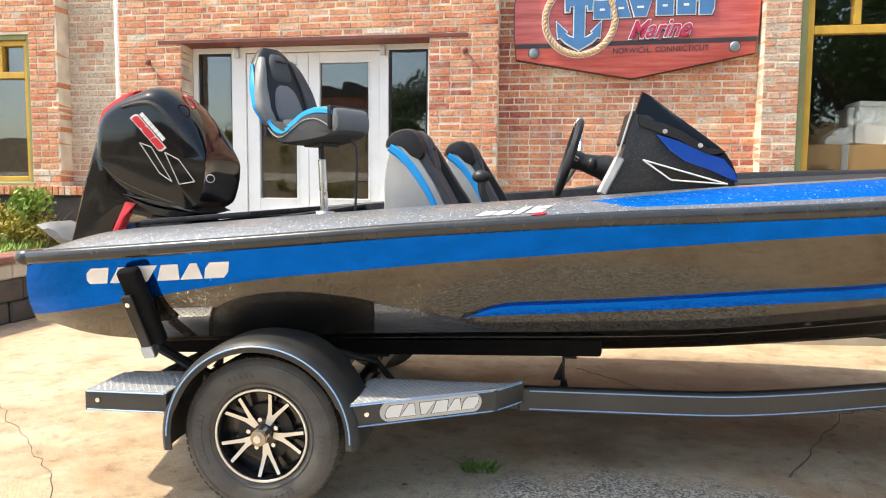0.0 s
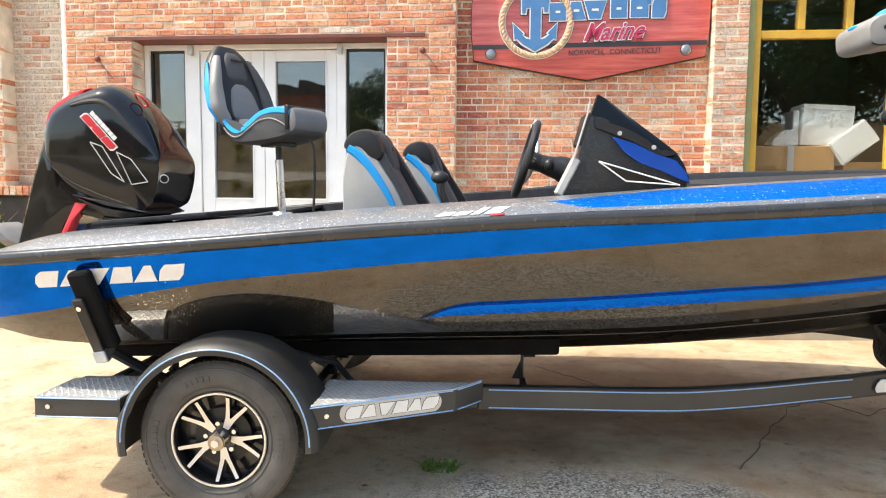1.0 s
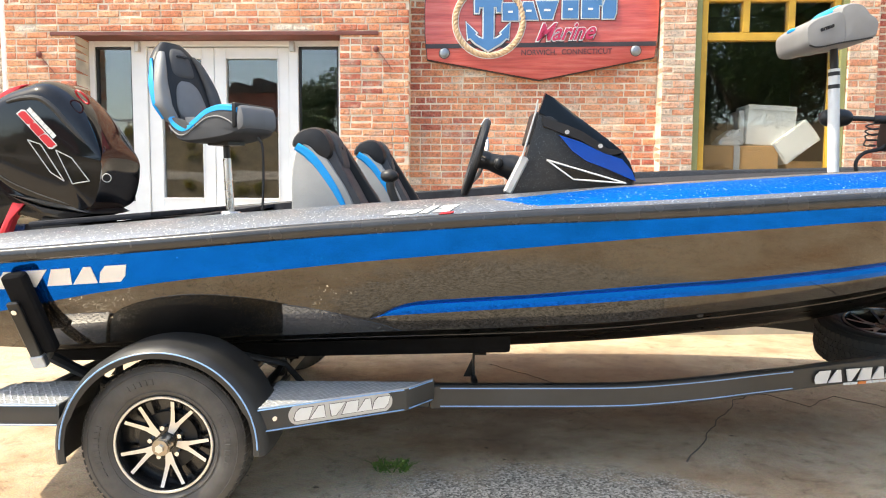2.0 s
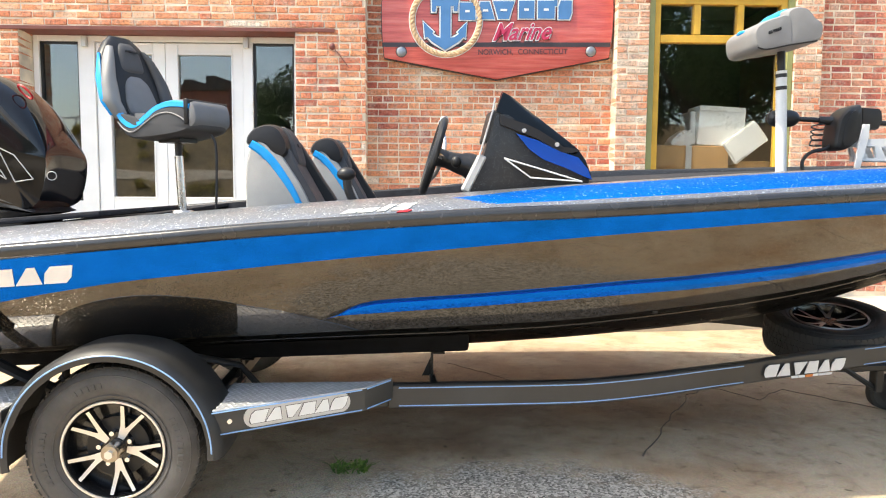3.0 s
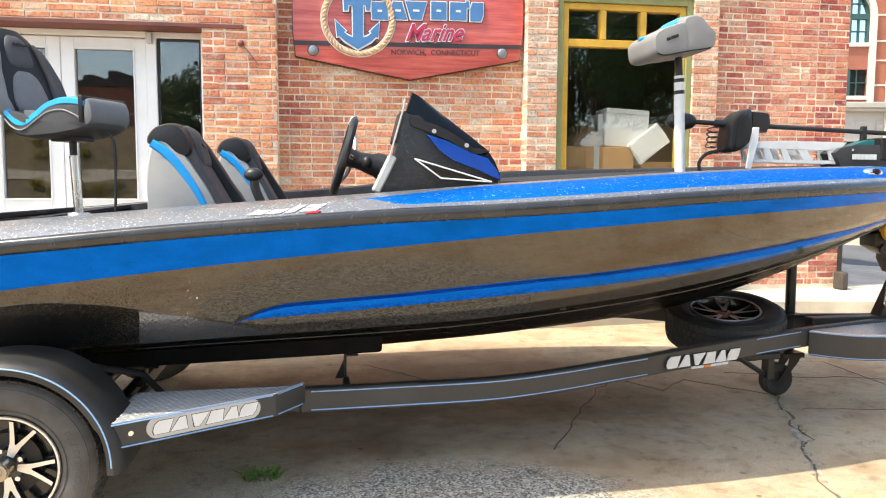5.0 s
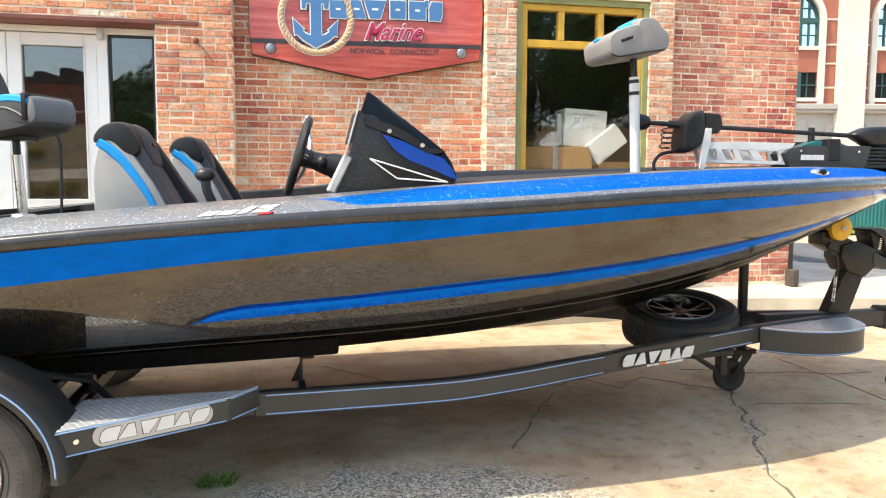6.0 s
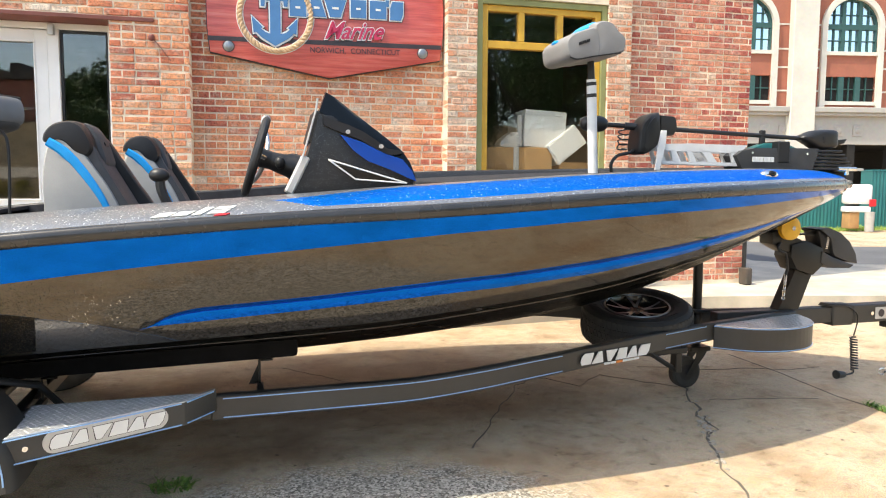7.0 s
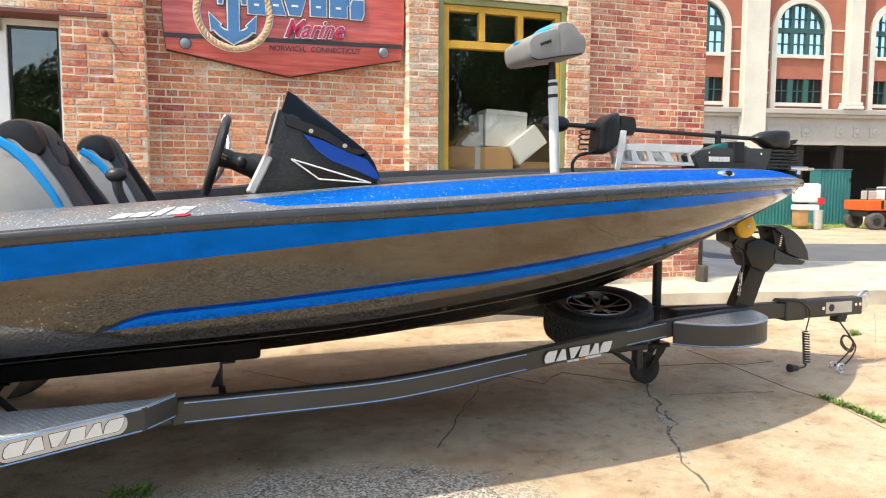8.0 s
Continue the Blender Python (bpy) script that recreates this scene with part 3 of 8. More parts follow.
box(room, (-9.5, 0.42, 0.0), (5.05, 4.6, 0.5))
box(room, (-9.7, 0.0, 0), (-9.5, 9.0, 6.5))
box(room, (-0.4, 0.42, 0.5), (-0.2, 4.6, 4.0))
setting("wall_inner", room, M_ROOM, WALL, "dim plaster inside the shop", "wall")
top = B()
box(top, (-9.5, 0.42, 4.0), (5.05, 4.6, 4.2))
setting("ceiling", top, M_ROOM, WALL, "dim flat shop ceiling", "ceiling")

rnd = random.Random(4)
near = courses(-0.63, 1.83, 1.16, 3.6, rnd, 0.02, 0.02)
single = [b for b in near if -0.63 <= b[0] < 1.20 and b[3] < 2.62][:300]
rest = [b for b in near if b not in single]
joined_bricks("panel_brickwork", rest, SET, M_BRICK, wall_front, 11, "red bricks of the recessed panel")
joined_bricks("door_pier_brickwork", courses(-1.31, -0.63, 1.0, 2.75, rnd, REVEAL, SET + 0.02), 0, M_BRICK, wall_front, 12, "red and orange bricks of the pier")
joined_bricks("overdoor_brickwork", courses(-4.68, -0.63, 2.79, 3.7, rnd, SET + 0.02, SET + 0.02), 0, M_BRICK, wall_front, 13, "red bricks over the lintel")
joined_bricks("jamb_brickwork", courses(-4.68, -3.97, 1.0, 2.75, rnd, SET + 0.02, REVEAL), 0, M_BRICK, wall_front, 14, "worn red bricks beside the door")
joined_bricks("window_pier_brickwork", courses(1.83, 2.14, 1.1, 3.7, rnd, SET + 0.02, 0.1), 0, M_BRICK_W, wall_front, 15, "limed bricks of the narrow pier")
joined_bricks("corner_pier_brickwork", courses(3.59, 3.86, 1.1, 3.7, rnd, 0.1, SET + 0.02), 0, M_BRICK_W, wall_front, 16, "limed bricks of the narrow pier")
joined_bricks("corner_brickwork", courses(3.86, 5.12, 0.2, 3.7, rnd, 0.02, 0.02), SET, M_BRICK_C, wall_front, 17, "dark red bricks towards the corner")
joined_bricks("quoin_brickwork", courses(5.13, 5.49, 0.2, 3.7, rnd, 0.02, 0.3), SET, M_BRICK_D, wall_front, 18, "dark painted bricks at the corner")
joined_bricks("pale_brickwork", courses(-5.42, -4.68, 1.0, 3.7, rnd, 0.02, 0.02), SET, M_BRICK_P, wall_front, 19, "pale limed bricks")
joined_bricks("window_jamb_brickwork", courses(-5.76, -5.42, 1.2, 3.7, rnd, 0.1, SET + 0.02), 0, M_BRICK, wall_front, 20, "worn bricks beside the window")
joined_bricks("overwindow_brickwork", courses(-7.4, -5.76, 2.93, 3.7, rnd, 0.1, 0.02), 0, M_BRICK, wall_front, 21, "bricks over the window")
led = B()
x = -7.4
while x < -4.75:
    box(led, (x, -0.07, 1.15), (x + 0.066, 0.14, 1.25), 0.006)
    x += 0.074
setting("brick_ledge", led, M_BRICK, WALL, "projecting ledge of bricks on edge", "ledge")
base_wall = B()
box(base_wall, (-7.4, -0.02, 0), (-4.75, 0.01, 1.15))
setting("wall_plinth", base_wall, M_STONE, WALL, "dark rough plinth below the brick ledge", "wall")
lin = B()
box(lin, (-4.22, -0.012, 2.748), (-0.93, 0.30, 2.784), 0.003)
setting("lintel", lin, M_LINTEL, WALL, "rust-red steel lintel over the shop doors", "lintel")

# ---- shop doors and windows ----
def frame_bars(bm, x0, x1, z0, z1, w, y0, y1, bevel=0.004):
    box(bm, (x0, y0, z0), (x0 + w, y1, z1), bevel)
    box(bm, (x1 - w, y0, z0), (x1, y1, z1), bevel)
    box(bm, (x0 + w, y0, z0), (x1 - w, y1, z0 + w), bevel)
    box(bm, (x0 + w, y0, z1 - w), (x1 - w, y1, z1), bevel)
    return bm


def pane(parent, x0, x1, z0, z1, y, name="pane"):
    p = part(name, box(B(), (x0, y, z0), (x1, y + 0.006, z1)), M_GLASS, parent, "", False)
    p.visible_shadow = False
    return p


DY = 0.24
door_1 = thing("door_1", (-2.64, DY, 0.5), WALL, "white double glazed shop doors with side lights", "door", kind="structure")
bm = B()
frame_bars(bm, -3.965, -1.315, 0.5, 2.745, 0.055, DY, DY + 0.12)
for a, b in ((-3.52, -3.36), (-1.88, -1.785)):
    box(bm, (a, DY, 0.555), (b, DY + 0.12, 2.69), 0.004)
part("door_frame", bm, M_UPVC, door_1)
for nm, a, b, g0, g1 in (("door_leaf", -3.355, -2.665, -3.215, -2.79), ("door_leaf", -2.66, -1.885, -2.537, -2.0)):
    bm = B()
    box(bm, (a, DY + 0.02, 0.56), (g0, DY + 0.08, 2.68), 0.005)
    box(bm, (g1, DY + 0.02, 0.56), (b, DY + 0.08, 2.68), 0.005)
    box(bm, (g0, DY + 0.02, 2.57), (g1, DY + 0.08, 2.68), 0.003)
    box(bm, (g0, DY + 0.02, 0.56), (g1, DY + 0.08, 1.14), 0.003)
    leaf = part(nm, bm, M_UPVC, door_1)
    pane(leaf, g0, g1, 1.14, 2.57, DY + 0.05)
    bead = frame_bars(B(), g0 - 0.012, g1 + 0.012, 1.128, 2.582, 0.014, DY + 0.008, DY + 0.02, 0.002)
    part("glazing_bead", bead, M_UPVC, leaf)
for a, b in ((-3.91, -3.52), (-1.785, -1.37)):
    bm = B()
    frame_bars(bm, a, b, 1.10, 2.69, 0.022, DY + 0.03, DY + 0.08, 0.002)
    part("sidelight_bead", bm, M_BLACKP, door_1, "black gasket round the side light")
    pane(door_1, a + 0.022, b - 0.022, 1.122, 2.668, DY + 0.05)
    part("side_panel", box(B(), (a, DY + 0.03, 0.555), (b, DY + 0.08, 1.10), 0.004), M_UPVC, door_1)
for x in (-3.44, -1.84):
    bm = B()
    box(bm, (x - 0.025, DY - 0.05, 2.63), (x + 0.025, DY, 2.73), 0.004)
    part("door_closer", bm, M_PLATE, door_1, "small grey closer bracket")

# the wide window with stored boxes behind it
window_1 = thing("window_1", (2.86, 0.08, 1.05), WALL, "tall yellow-painted window with olive green trim", "window", kind="structure")
WY = 0.06
bm = frame_bars(B(), 2.145, 3.585, 1.06, 3.195, 0.06, WY - 0.03, WY + 0.12)
part("outer_trim", bm, M_OLIVE, window_1, "olive green outer trim")
bm = frame_bars(B(), 2.207, 3.523, 1.122, 3.133, 0.062, WY, WY + 0.09)
box(bm, (2.27, WY, 2.70), (3.46, WY + 0.08, 2.775), 0.004)
for a, b in ((2.60, 2.665), (3.03, 3.095)):
    box(bm, (a, WY, 2.777), (b, WY + 0.08, 3.07), 0.004)
part("window_frame", bm, M_YELLOW, window_1, "yellow sash bars")
pane(window_1, 2.27, 3.46, 1.185, 2.70, WY + 0.05)
for a, b in ((2.27, 2.60), (2.665, 3.03), (3.095, 3.46)):
    pane(window_1, a, b, 2.777, 3.07, WY + 0.05)
window_2 = thing("window_2", (-6.5, 0.08, 1.24), WALL, "yellow sash window with olive green trim", "window", kind="structure")
bm = frame_bars(B(), -7.38, -5.765, 1.25, 2.895, 0.05, WY - 0.03, WY + 0.12)
box(bm, (-7.38, WY - 0.07, 1.24), (-5.74, WY, 1.285), 0.006)
part("outer_trim", bm, M_OLIVE, window_2, "olive green outer trim")
bm = frame_bars(B(), -7.328, -5.817, 1.302, 2.843, 0.055, WY, WY + 0.09)
box(bm, (-7.27, WY, 2.435), (-5.872, WY + 0.08, 2.505), 0.004)
for a in (-6.19, -6.80):
    box(bm, (a, WY, 2.507), (a + 0.05, WY + 0.08, 2.787), 0.004)
box(bm, (-6.84, WY, 1.36), (-6.76, WY + 0.08, 2.434), 0.004)
part("window_frame", bm, M_YELLOW, window_2, "yellow sash bars")
pane(window_2, -7.27, -5.872, 1.36, 2.435, WY + 0.05)
pane(window_2, -7.27, -5.872, 2.507, 2.787, WY + 0.05)

# stored boxes on a shelf behind the wide window
shelf = setting("window_shelf", box(B(), (2.15, 0.16, 1.24), (3.58, 0.9, 1.29), 0.004), M_ROOM, WALL, "dark shelf inside the window", "shelf")
card = thing("cardboard_box", (2.66, 0.5, 1.29), WALL, "brown cardboard carton on the window shelf", "box")
part("carton", box(B(), (2.28, 0.17, 1.29), (3.04, 0.60, 1.70), 0.008), M_CARD, card)
part("tape", box(B(), (2.60, 0.167, 1.29), (2.66, 0.172, 1.70)), M_PLATE, card, "strip of packing tape", False)
wb = thing("white_box", (2.95, 0.6, 1.70), WALL, "white polystyrene box on a carton", "box")
bm = box(B(), (2.72, 0.20, 1.70), (3.20, 0.55, 2.10), 0.02, None, 2)
bmesh.ops.transform(bm, matrix=Matrix.Translation((2.95, 0.55, 1.7)) @ Matrix.Rotation(radians(3), 4, "Y") @ Matrix.Translation((-2.95, -0.55, -1.7)), verts=bm.verts)
part("foam_block", bm, M_BOXW, wb)
part("side_flap", box(B(), (2.655, 0.22, 1.705), (2.715, 0.54, 2.05), 0.01), M_PLATE, wb, "grey foam side")
part("lid_line", box(B(), (2.715, 0.192, 2.045), (3.19, 0.199, 2.052), 0.001, Matrix.Translation((2.95, 0, 2.05)) @ Matrix.Rotation(radians(3), 4, "Y") @ Matrix.Translation((-2.95, 0, -2.05))), M_PLATE, wb)
bag = thing("white_foam_sack", (3.25, 0.45, 1.29), WALL, "crumpled white wrapped packet leaning on boxes", "packet")
bm = box(B(), (-0.20, 0.15, -0.125), (0.20, 0.36, 0.125), 0.018, None, 2)
bmesh.ops.subdivide_edges(bm, edges=list(bm.edges), cuts=2, use_grid_fill=True)
bmesh.ops.transform(bm, matrix=Matrix.Translation((3.20, 0.0, 1.735)) @ Matrix.Rotation(radians(-38), 4, "Y"), verts=bm.verts)
rr = random.Random(3)
for v in bm.verts:
    v.co += Vector((rr.uniform(-1, 1), rr.uniform(-1, 1), rr.uniform(-1, 1))) * 0.008
part("wrapping", bm, M_BOXW, bag, "", True, 20)
part("lower_carton", box(B(), (3.14, 0.22, 1.29), (3.56, 0.62, 1.55), 0.01), M_CARD, bag, "brown carton under the packet")
sack = thing("plastic_bag", (2.55, 0.5, 1.70), WALL, "small clear plastic bag on a carton", "bag")
bm = B()
inflate(bm, [(2.44, 1.705), (2.50, 1.80), (2.60, 1.86), (2.68, 1.84), (2.70, 1.705)], 0.18, 0.38, 4, 7, 20)
for v in bm.verts:
    v.co += Vector((rr.uniform(-1, 1), rr.uniform(-1, 1), max(-0.2, rr.uniform(-1, 1)))) * 0.01
part("film", bm, M_PLATE, sack, "", True, 20)

# downpipe
dp = thing("downpipe", (-4.735, 0.06, 0.6), WALL, "white painted downpipe against the brick", "pipe")
part("pipe", cyl(B(), (-4.735, 0.10, 0.6), (-4.735, 0.10, 6.2), 0.05, n=18), M_PIPE, dp)
for z in (2.15, 4.2):
    part("bracket", box(B(), (-4.80, 0.07, z), (-4.682, 0.20, z + 0.035), 0.004), M_PIPE, dp)

# iron anchor plates with a short wire in the piers
for x, z in ((-0.90 - 0.05, 2.61), (-4.33, 2.56)):
    hk = thing("wall_hook", (x, 0, z), WALL, "small rusty iron tie end in the brick", "hook", "iron ties in the piers")
    bm = B()
    ball(bm, (x, -0.02, z), 0.03, (1, 0.8, 1.1), 12)
    part("stud", bm, M_LINTEL, hk)
    part("wire", tube(B(), [(x, -0.03, z), (x + 0.07, -0.03, z - 0.08), (x + 0.16, -0.012, z - 0.2)], 0.004, 6, 10), M_LINTEL, hk)

# ---- the painted sign ----
sign = thing("shop_sign", (0.65, 0, 2.31), WALL, "red wooden shop sign with anchor and rope ring", "sign")
out = [(-0.442, 2.504), (0.647, 2.309), (1.736, 2.524), (1.762, 2.757), (1.768, 3.0), (1.75, 3.25), (1.70, 3.44), (0.65, 3.62), (-0.40, 3.43), (-0.445, 3.25), (-0.466, 3.0), (-0.465, 2.74)]
part("board", prism(B(), out, -0.075, 0.135, 0.006), M_SIGN, sign)
edge_ = [(0.65 + (x - 0.65) * 1.007, 2.95 + (z - 2.95) * 1.012) for x, z in out]
part("board_edge", prism(B(), edge_, -0.055, 0.130, 0.004), M_SDARK, sign, "dark edge of the board")
bm = B()
slope = Matrix.Rotation(radians(-0.6), 4, "Y")
box(bm, (-0.463, -0.080, 2.615), (1.745, -0.076, 2.657), 0, Matrix.Translation((0.65, 0, 2.64)) @ slope @ Matrix.Translation((-0.65, 0, -2.64)))
part("band", bm, M_SDARK, sign, "dark painted band", False)
for x, z in ((-0.279, 2.56), (1.557, 2.581)):
    bm = B()
    ball(bm, (x, -0.078, z), 0.048, (1, 0.35, 1), 24)
    part("bolt_ring", cyl(B(), (x, -0.0785, z), (x, -0.074, z), 0.054, n=24), M_SDARK, sign)
    part("bolt_cap", bm, M_BOLT, sign, "domed steel bolt cap")
bm = B()
cx, cz = 0.15, 2.862
for k in range(2):
    pts = []
    for i in range(181):
        a = 2 * math.pi * i / 180
        ph = a * 26 + k * math.pi
        rr_ = 0.325 + 0.013 * math.cos(ph)
        pts.append((cx + rr_ * math.cos(a), -0.088 + 0.008 * math.sin(ph), cz + rr_ * math.sin(a)))
    tube(bm, pts, 0.016, 6, 0, False)
part("rope_ring", bm, M_ROPE, sign, "cream twisted rope ring")
bm = B()
for r0, r1 in ((0.292, 0.300), (0.350, 0.358)):
    lo = [[(cx + r * math.cos(a), y, cz + r * math.sin(a)) for r, y in ((r0, -0.077), (r0, -0.083), (r1, -0.083), (r1, -0.077))] for a in (2 * math.pi * i / 64 for i in range(65))]
    rings(bm, lo, True, False)
part("ring_outline", bm, M_WHITE, sign, "white ring outline")


def anchor_shape(s, y0, y1):
    """The anchor in one outline with pointed flukes and a stock with hanging ends, grown by s."""
    o = [(0.143, 2.579), (0.263, 2.650), (0.318, 2.700), (0.338, 2.690), (0.350, 2.839), (0.262, 2.748), (0.278, 2.733), (0.235, 2.700), (0.193, 2.690),
         (0.193, 2.992), (0.222, 2.992), (0.226, 2.943), (0.258, 2.943), (0.275, 3.075), (0.012, 3.067), (0.016, 2.936), (0.048, 2.936), (0.056, 2.990), (0.098, 2.990),
         (0.098, 2.690), (0.055, 2.700), (0.014, 2.733), (0.030, 2.748), (-0.068, 2.843), (-0.052, 2.690), (-0.030, 2.700), (0.025, 2.650)]
    g = []
    n = len(o)
    for i in range(n):
        a, b, c = Vector(o[i - 1]), Vector(o[i]), Vector(o[(i + 1) % n])
        d0, d1 = (b - a).normalized(), (c - b).normalized()
        m = Vector((d0.y + d1.y, -d0.x - d1.x))
        m = m / max(0.5, m.length) * (1.35 if m.length > 0.5 else 1.0)
        g.append((b.x + m.x * s, b.y + m.y * s))
    return prism(B(), g, y0, y1)


part("anchor_shadow", anchor_shape(0.020, -0.088, -0.077), M_SDARK, sign, "dark drop edge", False)
part("anchor_outline", anchor_shape(0.013, -0.092, -0.0765), M_WHITE, sign, "white anchor outline", False)
part("anchor", anchor_shape(0.0, -0.099, -0.09), M_SBLUE, sign, "blue painted anchor", False)
SLAB_A = [(0.0, 0.0), (1.0, 0.0), (0.70, 1.0), (0.22, 1.0)]
SLAB_V = [(0.26, 0.0), (0.74, 0.0), (1.0, 1.0), (0.0, 1.0)]
FULL = [(0.0, 0.0), (1.0, 0.0), (1.0, 1.0), (0.0, 1.0)]
for x0, x1, z0, z1, kind in ((0.280, 0.430, 2.864, 3.026, FULL), (0.440, 0.618, 2.872, 3.036, SLAB_A), (0.600, 0.808, 2.876, 3.043, SLAB_V), (0.850, 0.998, 2.883, 3.050, FULL),
                             (1.034, 1.195, 2.885, 3.052, FULL), (1.190, 1.220, 3.004, 3.066, FULL), (1.232, 1.364, 2.880, 3.056, LEAN)):
    pl = lambda u, v, lift: Vector((x0 + (x1 - x0) * u, -0.0775 - lift, z0 + (z1 - z0) * v))
    gx = lambda g: g / (x1 - x0)
    for nm, mt, g, up, lb in (("name_shadow", M_SDARK, 0.015, 0.006, "dark drop edge"), ("name_edge", M_WHITE, 0.010, 0.011, "white edge of a plain shape"), ("name_shape", M_SBLUE, 0.0, 0.016, "blue shape in place of a letter")):
        cx0 = sum(a for a, b in kind) / len(kind)
        grown = [(a + math.copysign(gx(g), a - cx0), b + math.copysign(g / (z1 - z0), b - 0.5)) for a, b in kind]
        bm = B()
        v = [bm.verts.new(pl(a, b, up)) for a, b in grown]
        w = [bm.verts.new(pl(a, b, -0.002)) for a, b in grown]
        bm.faces.new(v)
        for j in range(len(v)):
            k = (j + 1) % len(v)
            bm.faces.new([v[k], v[j], w[j], w[k]])
        part(nm, bm, mt, sign, lb, False)
    if kind is not LEAN and z1 - z0 > 0.1:
        bm = box(B(), (x0 + 0.35 * (x1 - x0), -0.0955, (z0 + z1) / 2 - 0.010), (x0 + 0.65 * (x1 - x0), -0.090, (z0 + z1) / 2 + 0.010))
        part("name_slot", bm, M_WHITE, sign, "white slot", False)
tm = Matrix.Translation((0.605, -0.080, 2.668)) @ Matrix.Rotation(radians(-2), 4, "Y")
for nm, dx, dz, sx, sz, up, mt, bold, lb in (("script_shadow", -0.020, -0.022, 1.045, 1.16, -0.001, M_SDARK, 0.055, "dark edge of the script word"), ("script_edge", -0.013, -0.010, 1.035, 1.12, -0.003, M_WHITE, 0.045, "white edge of the script word"), ("script_word", 0.0, 0.0, 1.0, 1.0, -0.008, M_SPINK, 0.016, "crimson slanted lettering reading Marine")):
    words(nm, "Marine", 0.165, 0.57, mt, sign, tm @ Matrix.Translation((dx, up, dz)) @ Matrix.Diagonal((sx, 1, sz, 1)), 0.5, 0.004, lb, bold)
for body, a, w, h, dz in (("NORWICH,", 0.0, 0.335, 0.060, -0.010), ("CONNECTICUT", 0.385, 0.480, 0.050, 0.0)):
    words("town_word", body, h, w, M_SDARK, sign, Matrix.Translation((0.466, -0.0765, 2.540)) @ Matrix.Rotation(radians(-0.9), 4, "Y") @ Matrix.Translation((a, 0, dz)), 0, 0.003, "dark lettering reading " + body.strip(",").capitalize(), 0.004)

# the board hangs close to the recessed brickwork
sign.matrix_world = WALL @ Matrix.Translation((0.666, SET, 2.338)) @ Matrix.Scale(1.026, 4)

# ---- ground, pavement, road ----
bm = B()
bmesh.ops.create_grid(bm, x_segments=4, y_segments=4, size=600)
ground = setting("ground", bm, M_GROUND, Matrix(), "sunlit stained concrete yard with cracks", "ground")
bm = B()
edge = [(-3.2, 6.15), (0.0, 5.9), (3.0, 5.75), (4.6, 5.70), (5.35, 5.62), (5.95, 5.45), (6.5, 5.25), (7.3, 4.95), (8.6, 4.55), (11.0, 3.9), (11.0, 6.75), (9.7, 7.35), (9.0, 7.85), (8.75, 8.3), (9.4, 9.4), (11.5, 16.0), (5.8, 16.0), (5.2, 6.5), (-3.2, 7.6)]
slab(bm, edge, -0.05, 0.16, 0.015)
pavement = setting("pavement", bm, M_KERB, Matrix(), "pale worn concrete pavement with a kerb step", "pavement")
bm = B()
slab(bm, [(9.75, 7.42), (11.06, 6.8), (14.0, 5.2), (40.0, -8.0), (44.0, -1.0), (18.0, 9.5), (14.4, 11.15), (13.6, 13.0), (15.0, 30.0), (10.5, 30.0), (9.1, 10.5), (8.85, 8.6)], -0.05, 0.005)
setting("road", bm, M_ASPHALT, Matrix(), "grey asphalt lane past the corner", "road")


def ribbon(name, pts, w, seed, label, jag=0.016):
    r = random.Random(seed)
    P = [Vector((*p, 0)) for p in pts]
    line = []
    for a, b in zip(P, P[1:]):
        n = max(2, int((b - a).length / 0.07))
        for i in range(n):
            line.append(a.lerp(b, i / n) + Vector((r.uniform(-jag, jag), r.uniform(-jag, jag), 0)))
    line.append(P[-1])
    bm = B()
    lo = []
    for i, p in enumerate(line):
        t = (line[min(i + 1, len(line) - 1)] - line[max(0, i - 1)]).normalized()
        s = Vector((-t.y, t.x, 0)) * w * r.uniform(0.4, 1.3)
        lo.append([p - s + Vector((0, 0, 0.001)), p + Vector((0, 0, 0.004)), p + s + Vector((0, 0, 0.001))])
    rings(bm, lo, False, False)
    return setting(name, bm, M_CRACK, Matrix(), label, "crack")


ribbon("crack", [(3.218, 3.535), (3.038, 3.271), (2.873, 2.988), (2.676, 2.724), (2.568, 2.553), (2.444, 2.39), (2.3, 2.1)], 0.007, 1, "jagged dirt-filled crack in the concrete", 0.028)
ribbon("crack", [(2.9, 3.0), (2.85, 2.86), (2.72, 2.78), (2.62, 2.64)], 0.007, 9, "jagged dirt-filled crack in the concrete", 0.03)
ribbon("slab_joint", [(4.144, 4.085), (4.062, 3.546), (3.931, 2.987), (3.916, 2.708), (3.741, 2.27), (3.4, 1.2)], 0.005, 2, "straight dark joint between slabs", 0.004)
ribbon("crack", [(2.40, 4.05), (2.22, 3.918), (1.962, 3.621), (1.767, 3.393), (1.661, 3.223), (1.488, 3.027)], 0.004, 3, "thin wandering crack in the concrete")
ribbon("crack", [(3.25, 4.02), (3.389, 3.955), (3.655, 3.786), (4.018, 3.683), (4.187, 3.556), (4.46, 3.548)], 0.002, 21, "thin wandering crack in the concrete", 0.012)
ribbon("crack", [(3.131, 3.228), (3.36, 3.16), (3.576, 3.075), (3.788, 2.999)], 0.0007, 22, "thin wandering crack in the concrete", 0.010)
ribbon("crack", [(-2.6, 4.0), (-2.391, 3.71), (-2.145, 3.455), (-1.698, 2.916), (-1.588, 2.742), (-1.5, 2.3)], 0.002, 4, "thin wandering crack in the concrete")
